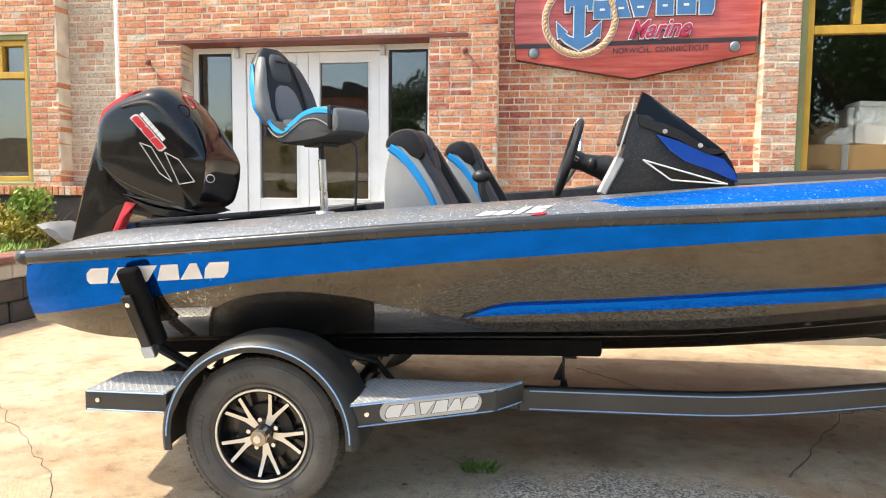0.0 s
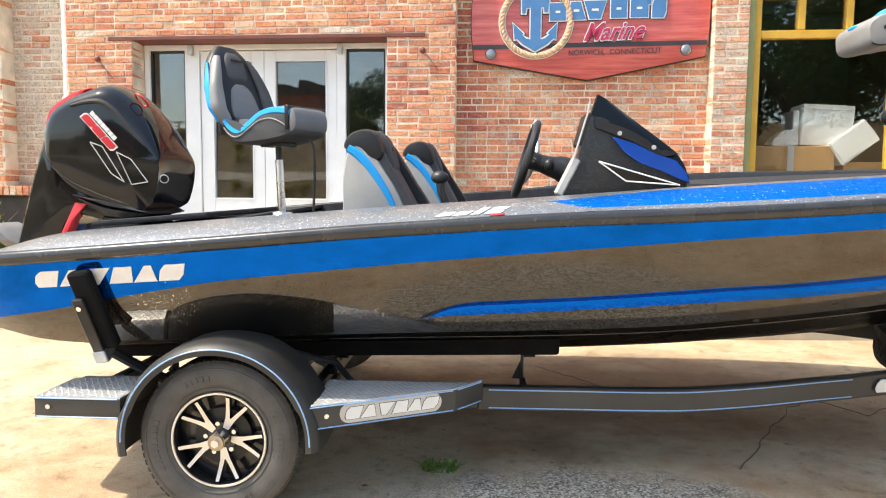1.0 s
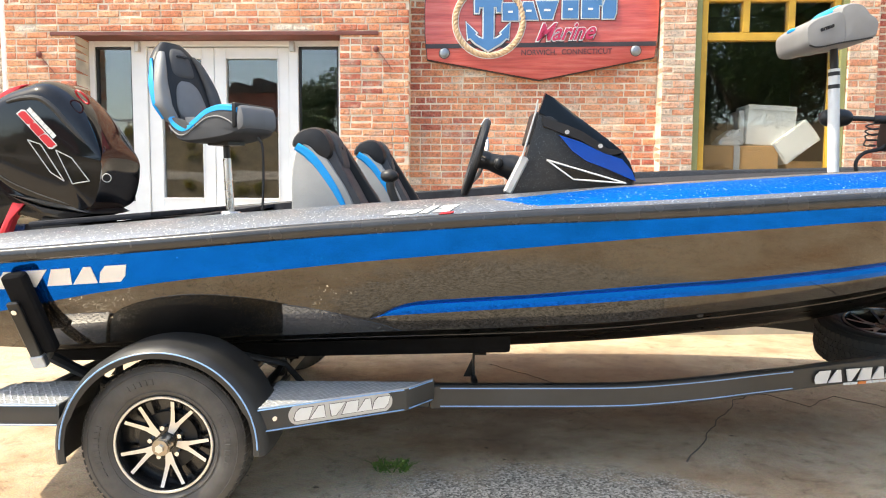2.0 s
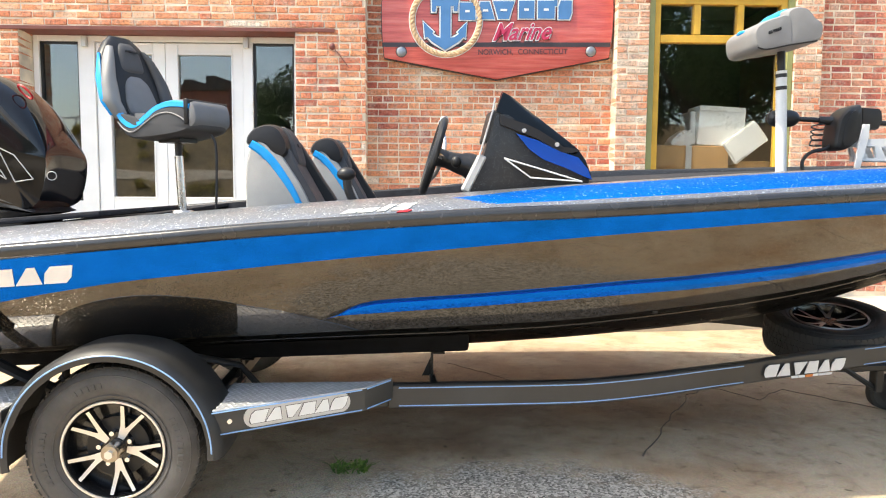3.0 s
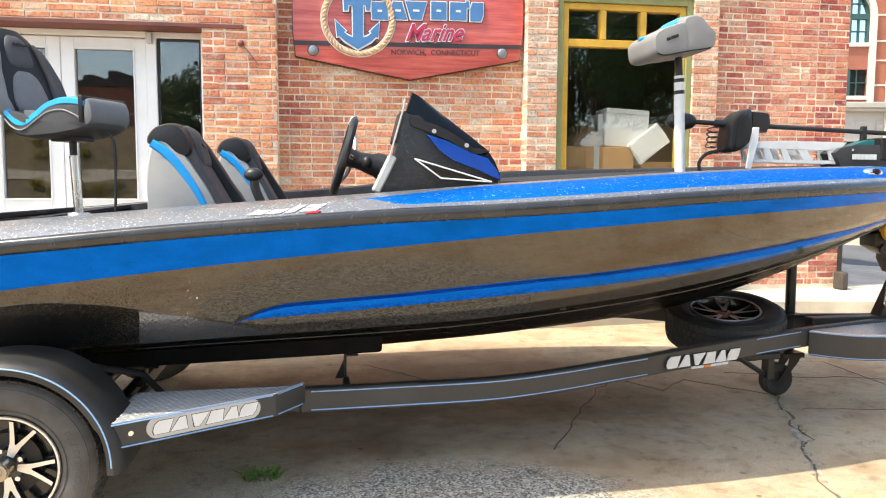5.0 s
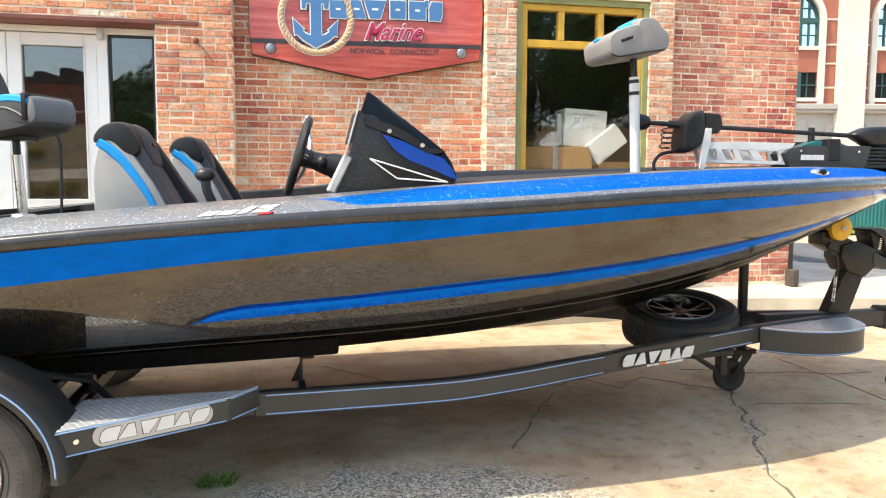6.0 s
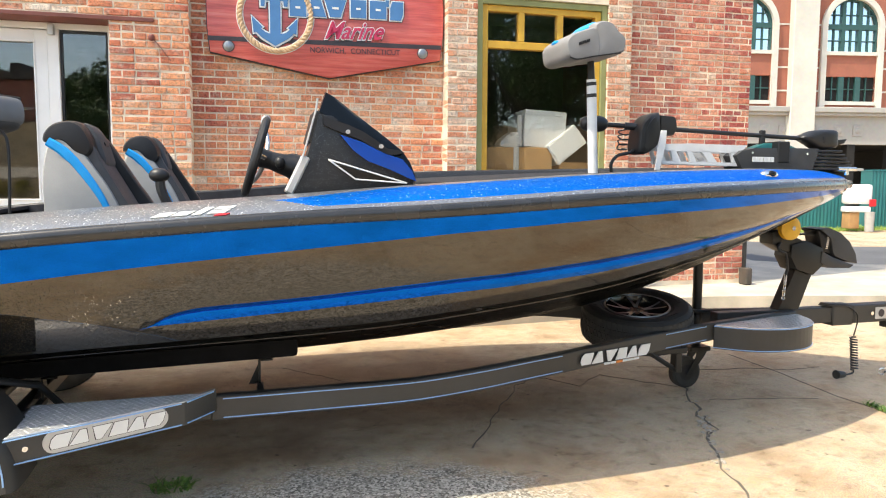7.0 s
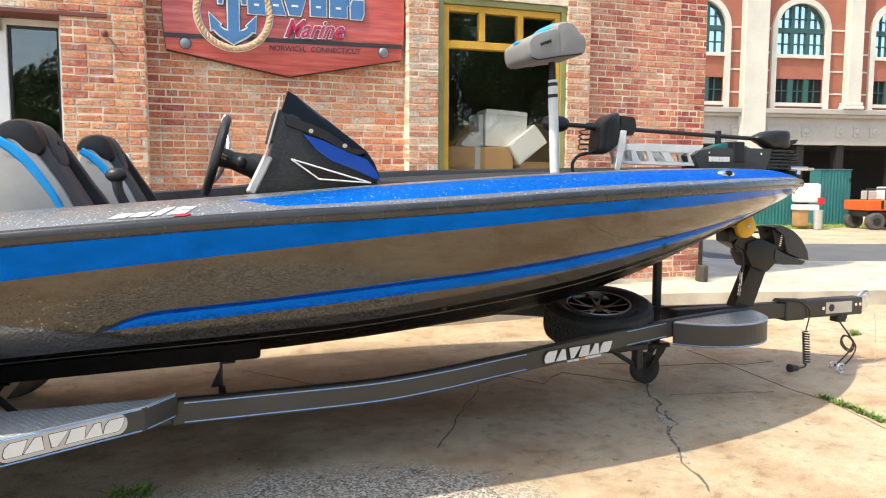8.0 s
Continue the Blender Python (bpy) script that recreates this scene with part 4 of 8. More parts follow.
ribbon("crack", [(3.16, 3.50), (2.863, 3.941), (2.574, 3.764), (2.484, 4.007), (1.3, 4.3), (0.9, 4.9)], 0.0025, 5, "thin wandering crack in the concrete", 0.012)

rq = random.Random(52)
bm = B()
for a, b, n in (((3.10, 3.36), (2.87, 2.98), 16), ((2.87, 2.98), (2.68, 2.72), 34), ((2.68, 2.72), (2.45, 2.40), 26)):
    for _ in range(n):
        u = rq.random()
        r = rq.uniform(0.004, 0.015)
        c = (a[0] + (b[0] - a[0]) * u + rq.gauss(0, 0.022), a[1] + (b[1] - a[1]) * u + rq.gauss(0, 0.022), r * 0.3)
        g = bmesh.ops.create_icosphere(bm, subdivisions=1, radius=r, matrix=Matrix.Translation(c) @ Matrix.Rotation(rq.uniform(0, 6.28), 4, "Z") @ Matrix.Diagonal((1.0, rq.uniform(0.5, 0.9), 0.5, 1)))
        for v in g["verts"]:
            v.co += Vector((rq.uniform(-1, 1), rq.uniform(-1, 1), rq.uniform(-1, 1))) * r * 0.15
setting("crack_rubble", bm, M_RUBBLE, Matrix(), "loose broken concrete bits in the crack", "rubble", kind="stuff")

# ---- grass bed behind a low wall, shrub ----
ret = thing("retaining_wall", (-5.05, -1.8, 0), WALL, "low rough block wall with a red stone coping", "wall", kind="structure")
rw = random.Random(8)
for k, (z0, z1) in enumerate(((0.0, 0.19), (0.195, 0.40), (0.405, 0.545))):
    y = -3.6 - 0.17 * (k % 2)
    while y < -0.12:
        w = rw.uniform(0.30, 0.46)
        b0 = box(B(), (-5.20, y, z0), (-4.90 + rw.uniform(-0.02, 0.015), min(y + w - 0.012, -0.03), z1), 0.016)
        part("block", b0, M_STONE if k < 2 else M_KERB, ret, "" if k < 2 else "pale dressed stone")
        y += w
y = -3.7
while y < -0.1:
    b0 = box(B(), (-5.24, y, 0.552), (-4.86, min(y + 0.6, -0.03), 0.615), 0.010)
    part("coping_stone", b0, M_CAP, ret, "red stone coping")
    y += 0.606
bm = B()
box(bm, (-9.4, -3.8, 0.0), (-5.21, -0.03, 0.565))
setting("planting_bed", bm, M_SOIL, WALL, "raised bed of dark soil", "soil")


def blades(bm, x0, x1, y0, y1, zf, n, h, rnd_, spread=0.04):
    for _ in range(n):
        x, y = rnd_.uniform(x0, x1), rnd_.uniform(y0, y1)
        z = zf(x, y)
        a = rnd_.uniform(0, 6.283)
        w = rnd_.uniform(0.004, 0.009)
        hh = h * rnd_.uniform(0.5, 1.2)
        l = Vector((math.cos(a), math.sin(a), 0))
        s = Vector((-l.y, l.x, 0)) * w
        p = Vector((x, y, z))
        a1 = p + l * spread * 0.4 + Vector((0, 0, hh * 0.6))
        q = [bm.verts.new(v) for v in (p - s, p + s, a1 + s * 0.7, a1 - s * 0.7)]
        bm.faces.new(q)
        t = bm.verts.new(p + l * spread * 1.3 + Vector((0, 0, hh)))
        bm.faces.new([q[3], q[2], t])


bm = B()
blades(bm, -7.6, -5.22, -3.4, -0.05, lambda x, y: 0.56, 15000, 0.12, random.Random(5))
setting("grass", bm, M_GRASS, WALL, "unmown sunlit grass in the raised bed", "grass", kind="stuff")


def leaf_crown(bm, c, r, n, size, rnd_, shape=1.0):
    """Many small leaves in an uneven clump."""
    blobs = [(Vector((rnd_.uniform(-1, 1) * r[0] * 0.6, rnd_.uniform(-1, 1) * r[1] * 0.6, rnd_.uniform(-0.7, 1) * r[2] * 0.6)), rnd_.uniform(0.28, 0.5)) for _ in range(14)]
    for _ in range(n):
        b, k = rnd_.choice(blobs)
        d = Vector((rnd_.gauss(0, 1), rnd_.gauss(0, 1), rnd_.gauss(0, 1))).normalized() * (rnd_.random() ** 0.4)
        p = Vector(c) + b + Vector((d.x * r[0], d.y * r[1], d.z * r[2])) * k
        a = Vector((rnd_.gauss(0, 1), rnd_.gauss(0, 1), rnd_.gauss(0, 1))).normalized()
        s = a.orthogonal().normalized() * size * rnd_.uniform(0.5, 1.1)
        t = a.cross(s).normalized() * size * 0.55
        bm.faces.new([bm.verts.new(v) for v in (p - s, p + t, p + s, p - t)])


shrub = thing("shrub", (-5.95, -0.55, 0.6), WALL, "yellow-green leafy shrub in the raised bed", "shrub")
bm = B()
rs = random.Random(12)
leaf_crown(bm, (-6.1, -0.5, 0.92), (0.75, 0.38, 0.34), 6500, 0.022, rs)
leaf_crown(bm, (-5.45, -0.45, 0.82), (0.40, 0.3, 0.26), 2200, 0.022, rs)
leaf_crown(bm, (-6.9, -0.5, 0.9), (0.6, 0.38, 0.30), 2500, 0.022, rs)
part("crown", bm, M_SHRUB, shrub, "", False)
for i in range(7):
    a = (-6.3 + 0.18 * i, -0.5 + 0.05 * (i % 3), 0.55)
    part("stem", tube(B(), [a, (a[0] + 0.03 * (i - 3), a[1] - 0.05, 0.75), (a[0] + 0.09 * (i - 3), a[1] + 0.04, 1.0)], lambda u: 0.012 * (1 - 0.7 * u), 6, 6), M_BARK, shrub)
fl = thing("leafy_plant", (-5.40, -0.45, 0.6), WALL, "tall pale green leafy plant against the plinth", "plant")
bm = B()
leaf_crown(bm, (-5.40, -0.45, 0.98), (0.22, 0.2, 0.32), 700, 0.035, rs)
part("leaves", bm, M_GRASS, fl, "", False)
part("stem", tube(B(), [(-5.40, -0.45, 0.56), (-5.39, -0.44, 0.85), (-5.42, -0.46, 1.2)], 0.008, 6, 6), M_BARK, fl)

for nm, x, y, n, s in (("weed", 0.13, 3.07, 45, 0.04), ("weed", 5.9, 3.9, 30, 0.03)):
    w = thing(nm, (x, y, 0), Matrix(), "small green weed growing from a crack", "weed", "weeds in the concrete")
    bm = B()
    rw_ = random.Random(n)
    leaf_crown(bm, (x, y, 0.02), (s * 2.4, s * 1.6, 0.024), n * 4, 0.010, rw_)
    for v in bm.verts:
        v.co.z = abs(v.co.z) + 0.001
    blades(bm, x - s * 2.0, x + s * 2.0, y - s, y + s, lambda a, b: 0.0, n, s, rw_, 0.05)
    part("leaves", bm, M_WEED, w, "", False)
for x0, y0, x1, y1 in ((3.945, 2.80, 3.905, 2.56), (3.905, 2.56, 3.84, 2.34)):
    w = thing("weed", ((x0 + x1) / 2, (y0 + y1) / 2, 0), Matrix(), "thin grass growing along the slab joint", "weed", "weeds in the concrete")
    bm = B()
    rw_ = random.Random(int(x0 * 100))
    for k in range(14):
        u = k / 13
        cx_, cy_ = x0 + (x1 - x0) * u, y0 + (y1 - y0) * u
        blades(bm, cx_ - 0.025, cx_ + 0.025, cy_ - 0.02, cy_ + 0.02, lambda a, b: 0.0, 7, 0.03, rw_, 0.03)
    part("blades", bm, M_WEED, w, "", False)


# ---- the boat ----
RX = [-1, -0.85, -0.4, 0.05, 0.48, 0.89, 1.28, 1.62, 2.065, 2.468, 3.011, 3.666, 4.542, 4.9]
RZ = [0.94, 0.953, 0.99, 1.03, 1.07, 1.1, 1.126, 1.14, 1.1647, 1.1911, 1.2189, 1.2454, 1.27, 1.272]
S1X = [-0.97, -0.811, -0.626, -0.393, -0.035, 0.269, 0.688, 1.049, 1.396, 1.843, 2.256, 2.473, 3.056, 3.285, 3.623, 3.87, 4.11, 4.548, 4.9]
S1Z = [0.723, 0.7576, 0.7915, 0.8414, 0.9041, 0.937, 0.9826, 1.0148, 1.0471, 1.0863, 1.1164, 1.1334, 1.1661, 1.1776, 1.1995, 1.2158, 1.2294, 1.262, 1.27]
TX = [0.748, 0.791, 0.853, 0.915, 1.303, 1.42, 1.857, 2.078, 2.49, 2.962, 3.357, 3.537, 4.004, 4.548, 4.9]
TZ = [0.7643, 0.7935, 0.8183, 0.8291, 0.8532, 0.8632, 0.9013, 0.9159, 0.9555, 1.0119, 1.0642, 1.0887, 1.165, 1.256, 1.269]
UX = [0.748, 1.304, 1.868, 2.107, 2.516, 2.991, 3.369, 3.574, 3.983, 4.552, 4.9]
UZ = [0.7612, 0.798, 0.8413, 0.8573, 0.8963, 0.9587, 1.032, 1.0749, 1.16, 1.254, 1.2685]
CX = [-0.945, -0.85, -0.733, -0.441, 0.241, 0.683, 1.099, 1.417, 1.663, 2.127, 2.552, 2.852, 3.19, 3.591, 3.968, 4.554, 4.9]
CZ = [0.6878, 0.653, 0.6203, 0.6393, 0.6704, 0.6881, 0.7014, 0.7162, 0.7291, 0.7813, 0.8346, 0.8869, 0.9631, 1.0564, 1.15, 1.25, 1.268]
KX = [-1, 1.37, 1.93, 2.51, 2.9, 3.31, 3.59, 3.92, 4.32, 4.6, 4.83, 4.9]
KZ = [0.4, 0.423, 0.457, 0.511, 0.556, 0.646, 0.735, 0.868, 1.012, 1.125, 1.228, 1.262]
DX = [-1.0, -0.95, -0.85, -0.75, -0.26, 0.21, 0.66, 1.2, 1.721, 2.435, 2.993, 3.646, 4.4, 4.7, 4.9]
DZ = [0.985, 1.005, 1.045, 1.068, 1.112, 1.153, 1.19, 1.228, 1.27, 1.3188, 1.3475, 1.3681, 1.378, 1.366, 1.335]


def beam(x):
    u = max(0.0, x - 1.4) / 3.47
    s = 1.0 - 0.035 * max(0.0, (-0.75 - x) / 0.25) ** 2
    return 1.17 * s * max(0.0, 1 - u ** 2.7) ** 0.9


FAR_SIDE = 1.20  # far half, mostly unseen, is widened so the cast shadow reaches farther


def chine(x):
    """Half-width at the chine: the flank leans in by a steady share of its height."""
    return max(0.0, beam(x) - lerp(x, [1.0, 3.0, 4.9], [0.505, 0.50, 0.50]) * (lerp(x, RX, RZ) - lerp(x, CX, CZ)))


# the flank leans more below its soft knuckle than above it
FS = np.linspace(0, 1, 41)
SL = np.interp(FS, [0, 0.30, 0.52, 1], [0.88, 0.66, 0.40, 0.31])
CU = np.concatenate([[0], np.cumsum((SL[1:] + SL[:-1]) / 2)])


def flare(x, f):
    """Share of the way from chine to rail across the flank, at the share f of its height."""
    return float(np.interp(f, FS, CU / CU[-1]))


def knit(xs, zs, n=200):
    """A table smoothed a little, so that the lines run fair."""
    g = np.linspace(xs[0], xs[-1], n)
    z = np.interp(g, xs, zs)
    k = np.ones(9) / 9
    p = np.pad(z, 4, mode="reflect", reflect_type="odd")
    return g, np.convolve(p, k, "valid")


RAIL, DECK, KEEL, CHN, ST1 = (knit(a, b) for a, b in ((RX, RZ), (DX, DZ), (KX, KZ), (CX, CZ), (S1X, S1Z)))
zrail = lambda x: float(np.interp(x, *RAIL))
zdeck = lambda x: float(np.interp(x, *DECK))
boat = thing("bass_boat", (1.9, 0, 0.40), BOAT, "black and blue metal-flake bass boat on a trailer", "boat")
XS = [-1.0 + 5.87 * (1 - (1 - i / 150) ** 1.25) for i in range(151)]


def half_section(x):
    """Points from the rub rail down to the keel at station x, with the paint of the strip below each."""
    zr, zc = zrail(x), float(np.interp(x, *CHN))
    zc = min(zc, zr - 0.004)
    s1 = min(max(float(np.interp(x, *ST1)), zc + 0.003), zr - 0.001)
    t = min(lerp(x, TX, TZ), s1 - 0.0005) if x > 0.743 else zc + 0.06
    u = min(lerp(x, UX, UZ), t) if x > 0.743 else zc + 0.06
    t, u = max(t, zc + 0.002), max(u, zc + 0.001)
    if x < 0.743:
        t = u = min(zc + 0.06, s1 - 0.001)
    b, c = beam(x), chine(x)
    pts, mats = [], []

    def at(z):
        f = (z - zc) / (zr - zc)
        return (c + (b - c) * flare(x, f), z)
    rows = [(zr, s1, 1, 4), (s1, t, 0, 5), (t, u, 1, 3), (u, zc, 0, 3)]
    for za, zb, mi, n in rows:
        for k in range(n):
            q = at(za + (zb - za) * k / n)
            # the lower stripe lies on a shallow fold
            pts.append((q[0] - 0.65 * (za - zb) / 3, q[1]) if n == 3 and mi == 1 and k == 1 else q)
            mats.append(mi)
    pts.append((c, zc))
    mats.append(2)
    zk = min(float(np.interp(x, *KEEL)), zc)
    pts.append((c - 0.05 * min(1, c), zc - 0.012 * min(1, c)))
    mats.append(2)
    for k in (0.35, 0.36, 0.68, 0.69):
        pts.append((c * (1 - k) * 0.95, zc + (zk - zc) * (k ** 0.9) - (0.012 if k in (0.35, 0.68) else 0) * min(1, c)))
        mats.append(2)
    pts.append((0.0, zk))
    return pts, mats


bm = B()
loops, ml = [], None
for x in XS:
    p, mt = half_section(x)
    # the transom rakes aft below the rail
    zr, k = zrail(x), max(0.0, (-0.72 - x) / 0.28)
    aft = lambda z: x - 0.055 * k * min(1.0, (zr - z) / 0.22) ** 0.7 if zr > z else x
    full = [Vector((aft(z), -y, z)) for y, z in p] + [Vector((aft(z), y * FAR_SIDE, z)) for y, z in p[-2::-1]]
    loops.append(full)
    ml = mt + mt[::-1]
rings(bm, loops, False, False, lambda i, j: ml[min(j, len(ml) - 1)])
# transom
row = [bm.verts.new(p) for p in loops[0]]
f = bm.faces.new(row)
f.material_index = 1
bmesh.ops.remove_doubles(bm, verts=bm.verts, dist=0.0005)
hull = part("hull", bm, [M_BLACKF, M_BLUE, M_BOTTOM], boat, "glossy hull with two blue stripes", True, 32)

# running strakes along the bottom
for k, x1 in ((0.16, 4.15), (0.36, 4.0), (0.69, 3.6)):
    line = []
    for i in range(60):
        x = -0.9 + (x1 + 0.9) * i / 59
        zc = min(float(np.interp(x, *CHN)), zrail(x) - 0.004)
        zk, c = min(float(np.interp(x, *KEEL)), zc), chine(x)
        line.append((x, -c * (1 - k) * 0.95 - 0.001, zc + (zk - zc) * k ** 0.9 - 0.004))
    part("strake", tube(B(), line, lambda u: 0.0065 * min(1.0, (1 - u) * 8 + 0.15), 8), M_RUBBER, hull, "glossy black running strake")

# rub rail all round the sheer
pr = [(0.0, -0.002), (0.018, 0.0), (0.028, 0.010), (0.031, 0.026), (0.027, 0.042), (0.018, 0.050), (0.0, 0.052)]
path = [(x, -beam(x), zrail(x)) for x in XS] + [(x, beam(x) * FAR_SIDE, zrail(x)) for x in XS[-2::-1]]
P = [Vector(p) for p in path]
loops = []
for i, p in enumerate(P):
    t = (P[min(i + 1, len(P) - 1)] - P[max(i - 1, 0)])
    o = Vector((t.y, -t.x, 0)).normalized()
    loops.append([p + o * a + Vector((0, 0, h)) for a, h in pr])
part("rub_rail", rings(B(), loops, True, True), M_RUBBER, boat, "black vinyl rub rail", True, 50)
stern = [Vector((-1.0, y, zrail(-1.0))) for y in np.linspace(-beam(-1.0), beam(-1.0) * FAR_SIDE, 12)]
loops = [[p + Vector((-a, 0, h)) for a, h in pr] for p in stern]
part("stern_rail", rings(B(), loops, True, True), M_RUBBER, boat, "", True, 50)
part("corner_cap", ball(B(), (-1.0, -beam(-1.0) - 0.004, zrail(-1.0) + 0.026), 0.042, (1.1, 0.9, 0.8), 18), M_RUBBER, boat, "rounded black rail end")


# gunwale caps: a rounded shoulder from the rail to the inner edge
def cap_width(x):
    return min(0.24, beam(x) * 0.9)


def cap(sgn, lift, blue_to):
    bm = B()
    lo = []
    xs = [-1.0 + 5.87 * (1 - (1 - i / 560) ** 1.25) for i in range(561)]
    for x in xs:
        b, zt, zd, w = beam(x) * (FAR_SIDE if sgn > 0 else 1.0), zrail(x) + 0.049, zdeck(x) + (lerp(x, [1.2, 2.2, 2.6, 3.0, 4.0], lift) if sgn > 0 else 0.0), cap_width(x)
        row = []
        for k in range(49):
            s = k / 48
            row.append(Vector((x, sgn * (b + 0.002 - w * s), zt + (zd - zt) * (1 - (1 - s) ** 2.3))))
        row.append(row[-1] + Vector((0, -sgn * 0.01, -0.012)))
        row.append(row[-1] + Vector((0, -sgn * 0.004, -0.10)))
        lo.append(row)

    def paint(i, j):
        x = xs[i]
        under = lerp(x, [1.17, 1.21, 1.25, 1.30, 1.34], [20, 16, 11, 5.5, 4.2])
        over = lerp(x, [1.17, 1.30, 1.42, 1.63, 4.7], [20, 23, 27, 32, 31])
        # inner drop takes a darker flake: its shade is put into the colour
        if j >= 48:
            return 2
        return 1 if 1.17 < x < 4.72 and under <= j < min(blue_to, over) else 0
    rings(bm, lo, False, False, paint)
    return bm


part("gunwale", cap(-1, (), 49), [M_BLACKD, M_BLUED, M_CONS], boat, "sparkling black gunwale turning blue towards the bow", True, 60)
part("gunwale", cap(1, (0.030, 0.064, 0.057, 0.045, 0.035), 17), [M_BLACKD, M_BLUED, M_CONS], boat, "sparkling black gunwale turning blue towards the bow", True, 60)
bm = B()
box(bm, (-1.0, -0.93, zdeck(-0.98) - 0.2), (-0.955, beam(-1.0) * FAR_SIDE - 0.20, zdeck(-0.98) + 0.01), 0.012)
part("transom_cap", bm, M_BLACKD, boat)


def deck_plate(name, x0, x1, dz, mat, thick=0.02):
    bm = B()
    xs = [x0 + (x1 - x0) * i / 18 for i in range(19)]
    lo = [[Vector((x, s * max(0.0, beam(x) * (FAR_SIDE if s > 0 else 1.0) - cap_width(x) - 0.008), zdeck(x) + dz + h)) for s, h in ((-1, 0), (1, 0.03), (1, 0.03 - thick), (-1, -thick))] for x in xs]
    rings(bm, lo, True, True)
    return part(name, bm, mat, boat)


deck_plate("front_deck", 2.02, 4.78, -0.012, M_CARPET)
deck_plate("rear_deck", -0.95, -0.16, -0.012, M_CARPET)
bm = B()
lo = []
for i in range(15):
    x = -0.16 + 2.18 * i / 14
    y = beam(x) - cap_width(x) - 0.012
    yf = beam(x) * FAR_SIDE - cap_width(x) - 0.012
    lo.append([Vector((x, -y, zdeck(x) - 0.01)), Vector((x, -y + 0.05, 0.74)), Vector((x, yf - 0.05, 0.74)), Vector((x, yf, zdeck(x) + 0.02))])
rings(bm, lo, False, False)
part("cockpit_liner", bm, M_CARPET, boat, "charcoal carpeted cockpit well", True, 30)
for x0, x1 in ((-0.18, -0.155), (2.015, 2.04)):
    y = beam(x0) - cap_width(x0) - 0.02
    part("bulkhead", box(B(), (x0, -y, 0.74), (x1, y + beam(x0) * (FAR_SIDE - 1), zdeck(x0) - 0.02), 0.004), M_CARPET, boat)
# hatch lids on the rear deck, one raised on edge line
for y0, y1 in ((-0.62, -0.05), (0.05, 0.62)):
    z = zdeck(-0.55) + 0.012
    b0 = box(B(), (-0.82, y0, z - 0.005), (-0.28, y1, z + 0.02), 0.012, Matrix.Translation((-0.55, 0, z)) @ Matrix.Rotation(radians(-5), 4, "Y") @ Matrix.Translation((0.55, 0, -z)), 2)
    part("hatch_lid", b0, M_CARPET, boat, "dark carpeted hatch lid")
# bow light and cleats
def on_cap(x, s_):
    """A point on the near gunwale cap, s_ of the way in from the rail."""
    zt, zd = zrail(x) + 0.049, zdeck(x)
    return Vector((x, -(beam(x) + 0.002 - cap_width(x) * s_), zt + (zd - zt) * (1 - (1 - s_) ** 2.3)))


p = on_cap(3.56, 0.28)
nav = part("bow_light", ball(B(), p, 0.04, (1.35, 0.6, 0.6), 16), M_CHROME, boat, "small chrome bow light")
part("lens", ball(B(), p + Vector((0.004, -0.016, 0.006)), 0.022, (1.2, 0.6, 0.7), 12), M_GLOSSK, nav)
for s in (-1, 1):
    bm = B()
    cyl(bm, (4.62, 0.22 * s - 0.03, 1.35), (4.62, 0.22 * s - 0.03, 1.388), 0.012, n=12)
    cyl(bm, (4.55, 0.22 * s - 0.03, 1.388), (4.69, 0.22 * s - 0.03, 1.388), 0.011, n=12)
    part("bow_cleat", bm, M_CHROME, boat)

# maker's marks as plain bars
def skin(x, z, lift=0.003):
    """A point on the near side of the hull."""
    zr, zc = zrail(x), float(np.interp(x, *CHN))
    f = (z - zc) / (zr - zc)
    return Vector((x, -(chine(x) + (beam(x) - chine(x)) * flare(x, max(0.0, f))) - lift, z))


part("stern_marking", shapes(B(), lambda u, v, lift: skin(-0.745 + 0.575 * u + 0.016 * v, 0.866 + 0.040 * u + 0.064 * v, lift), MAKER, 0.0), M_WHITE, boat, "white shapes in place of a maker's name", False)


def cap_bar(bm, x0, x1, s0, s1, lean, up=0.003):
    """A thin slanted bar lying on the starboard gunwale, from s0 to s1 across it."""
    q = []
    for xx, s in ((x0 + lean, s1), (x1 + lean, s1), (x1, s0), (x0, s0)):
        bb, zt, zd, w = beam(xx), zrail(xx) + 0.049, zdeck(xx), cap_width(xx)
        q.append(Vector((xx, -(bb + 0.002 - w * s) - up, zt + (zd - zt) * (1 - (1 - s) ** 2.3) + 0.003)))
    v = [bm.verts.new(p) for p in q]
    w_ = [bm.verts.new(p + Vector((0, 0.004, -0.004))) for p in q]
    bm.faces.new(v)
    for j in range(4):
        bm.faces.new([v[(j + 1) % 4], v[j], w_[j], w_[(j + 1) % 4]])


bm = B()
for x0, wd, s0, s1, ln in ((0.0, 0.050, 0.08, 0.19, 0.030), (0.062, 0.050, 0.08, 0.19, 0.030), (0.128, 0.030, 0.08, 0.28, 0.045), (0.178, 0.058, 0.08, 0.165, 0.018), (0.201, 0.058, 0.195, 0.28, 0.018)):
    cap_bar(bm, 0.77 + x0, 0.77 + x0 + wd, s0, s1, ln)
part("model_marking", bm, M_WHITE, boat, "white shapes in place of a model name", False)
part("red_marking", (lambda b: (cap_bar(b, 0.97, 1.01, 0.02, 0.065, 0.015, 0.004), b)[1])(B()), M_RED, boat, "small red bar", False)

# console with windscreen, gauges and steering wheel
CY0, CY1 = -0.90, -0.34
con = B()
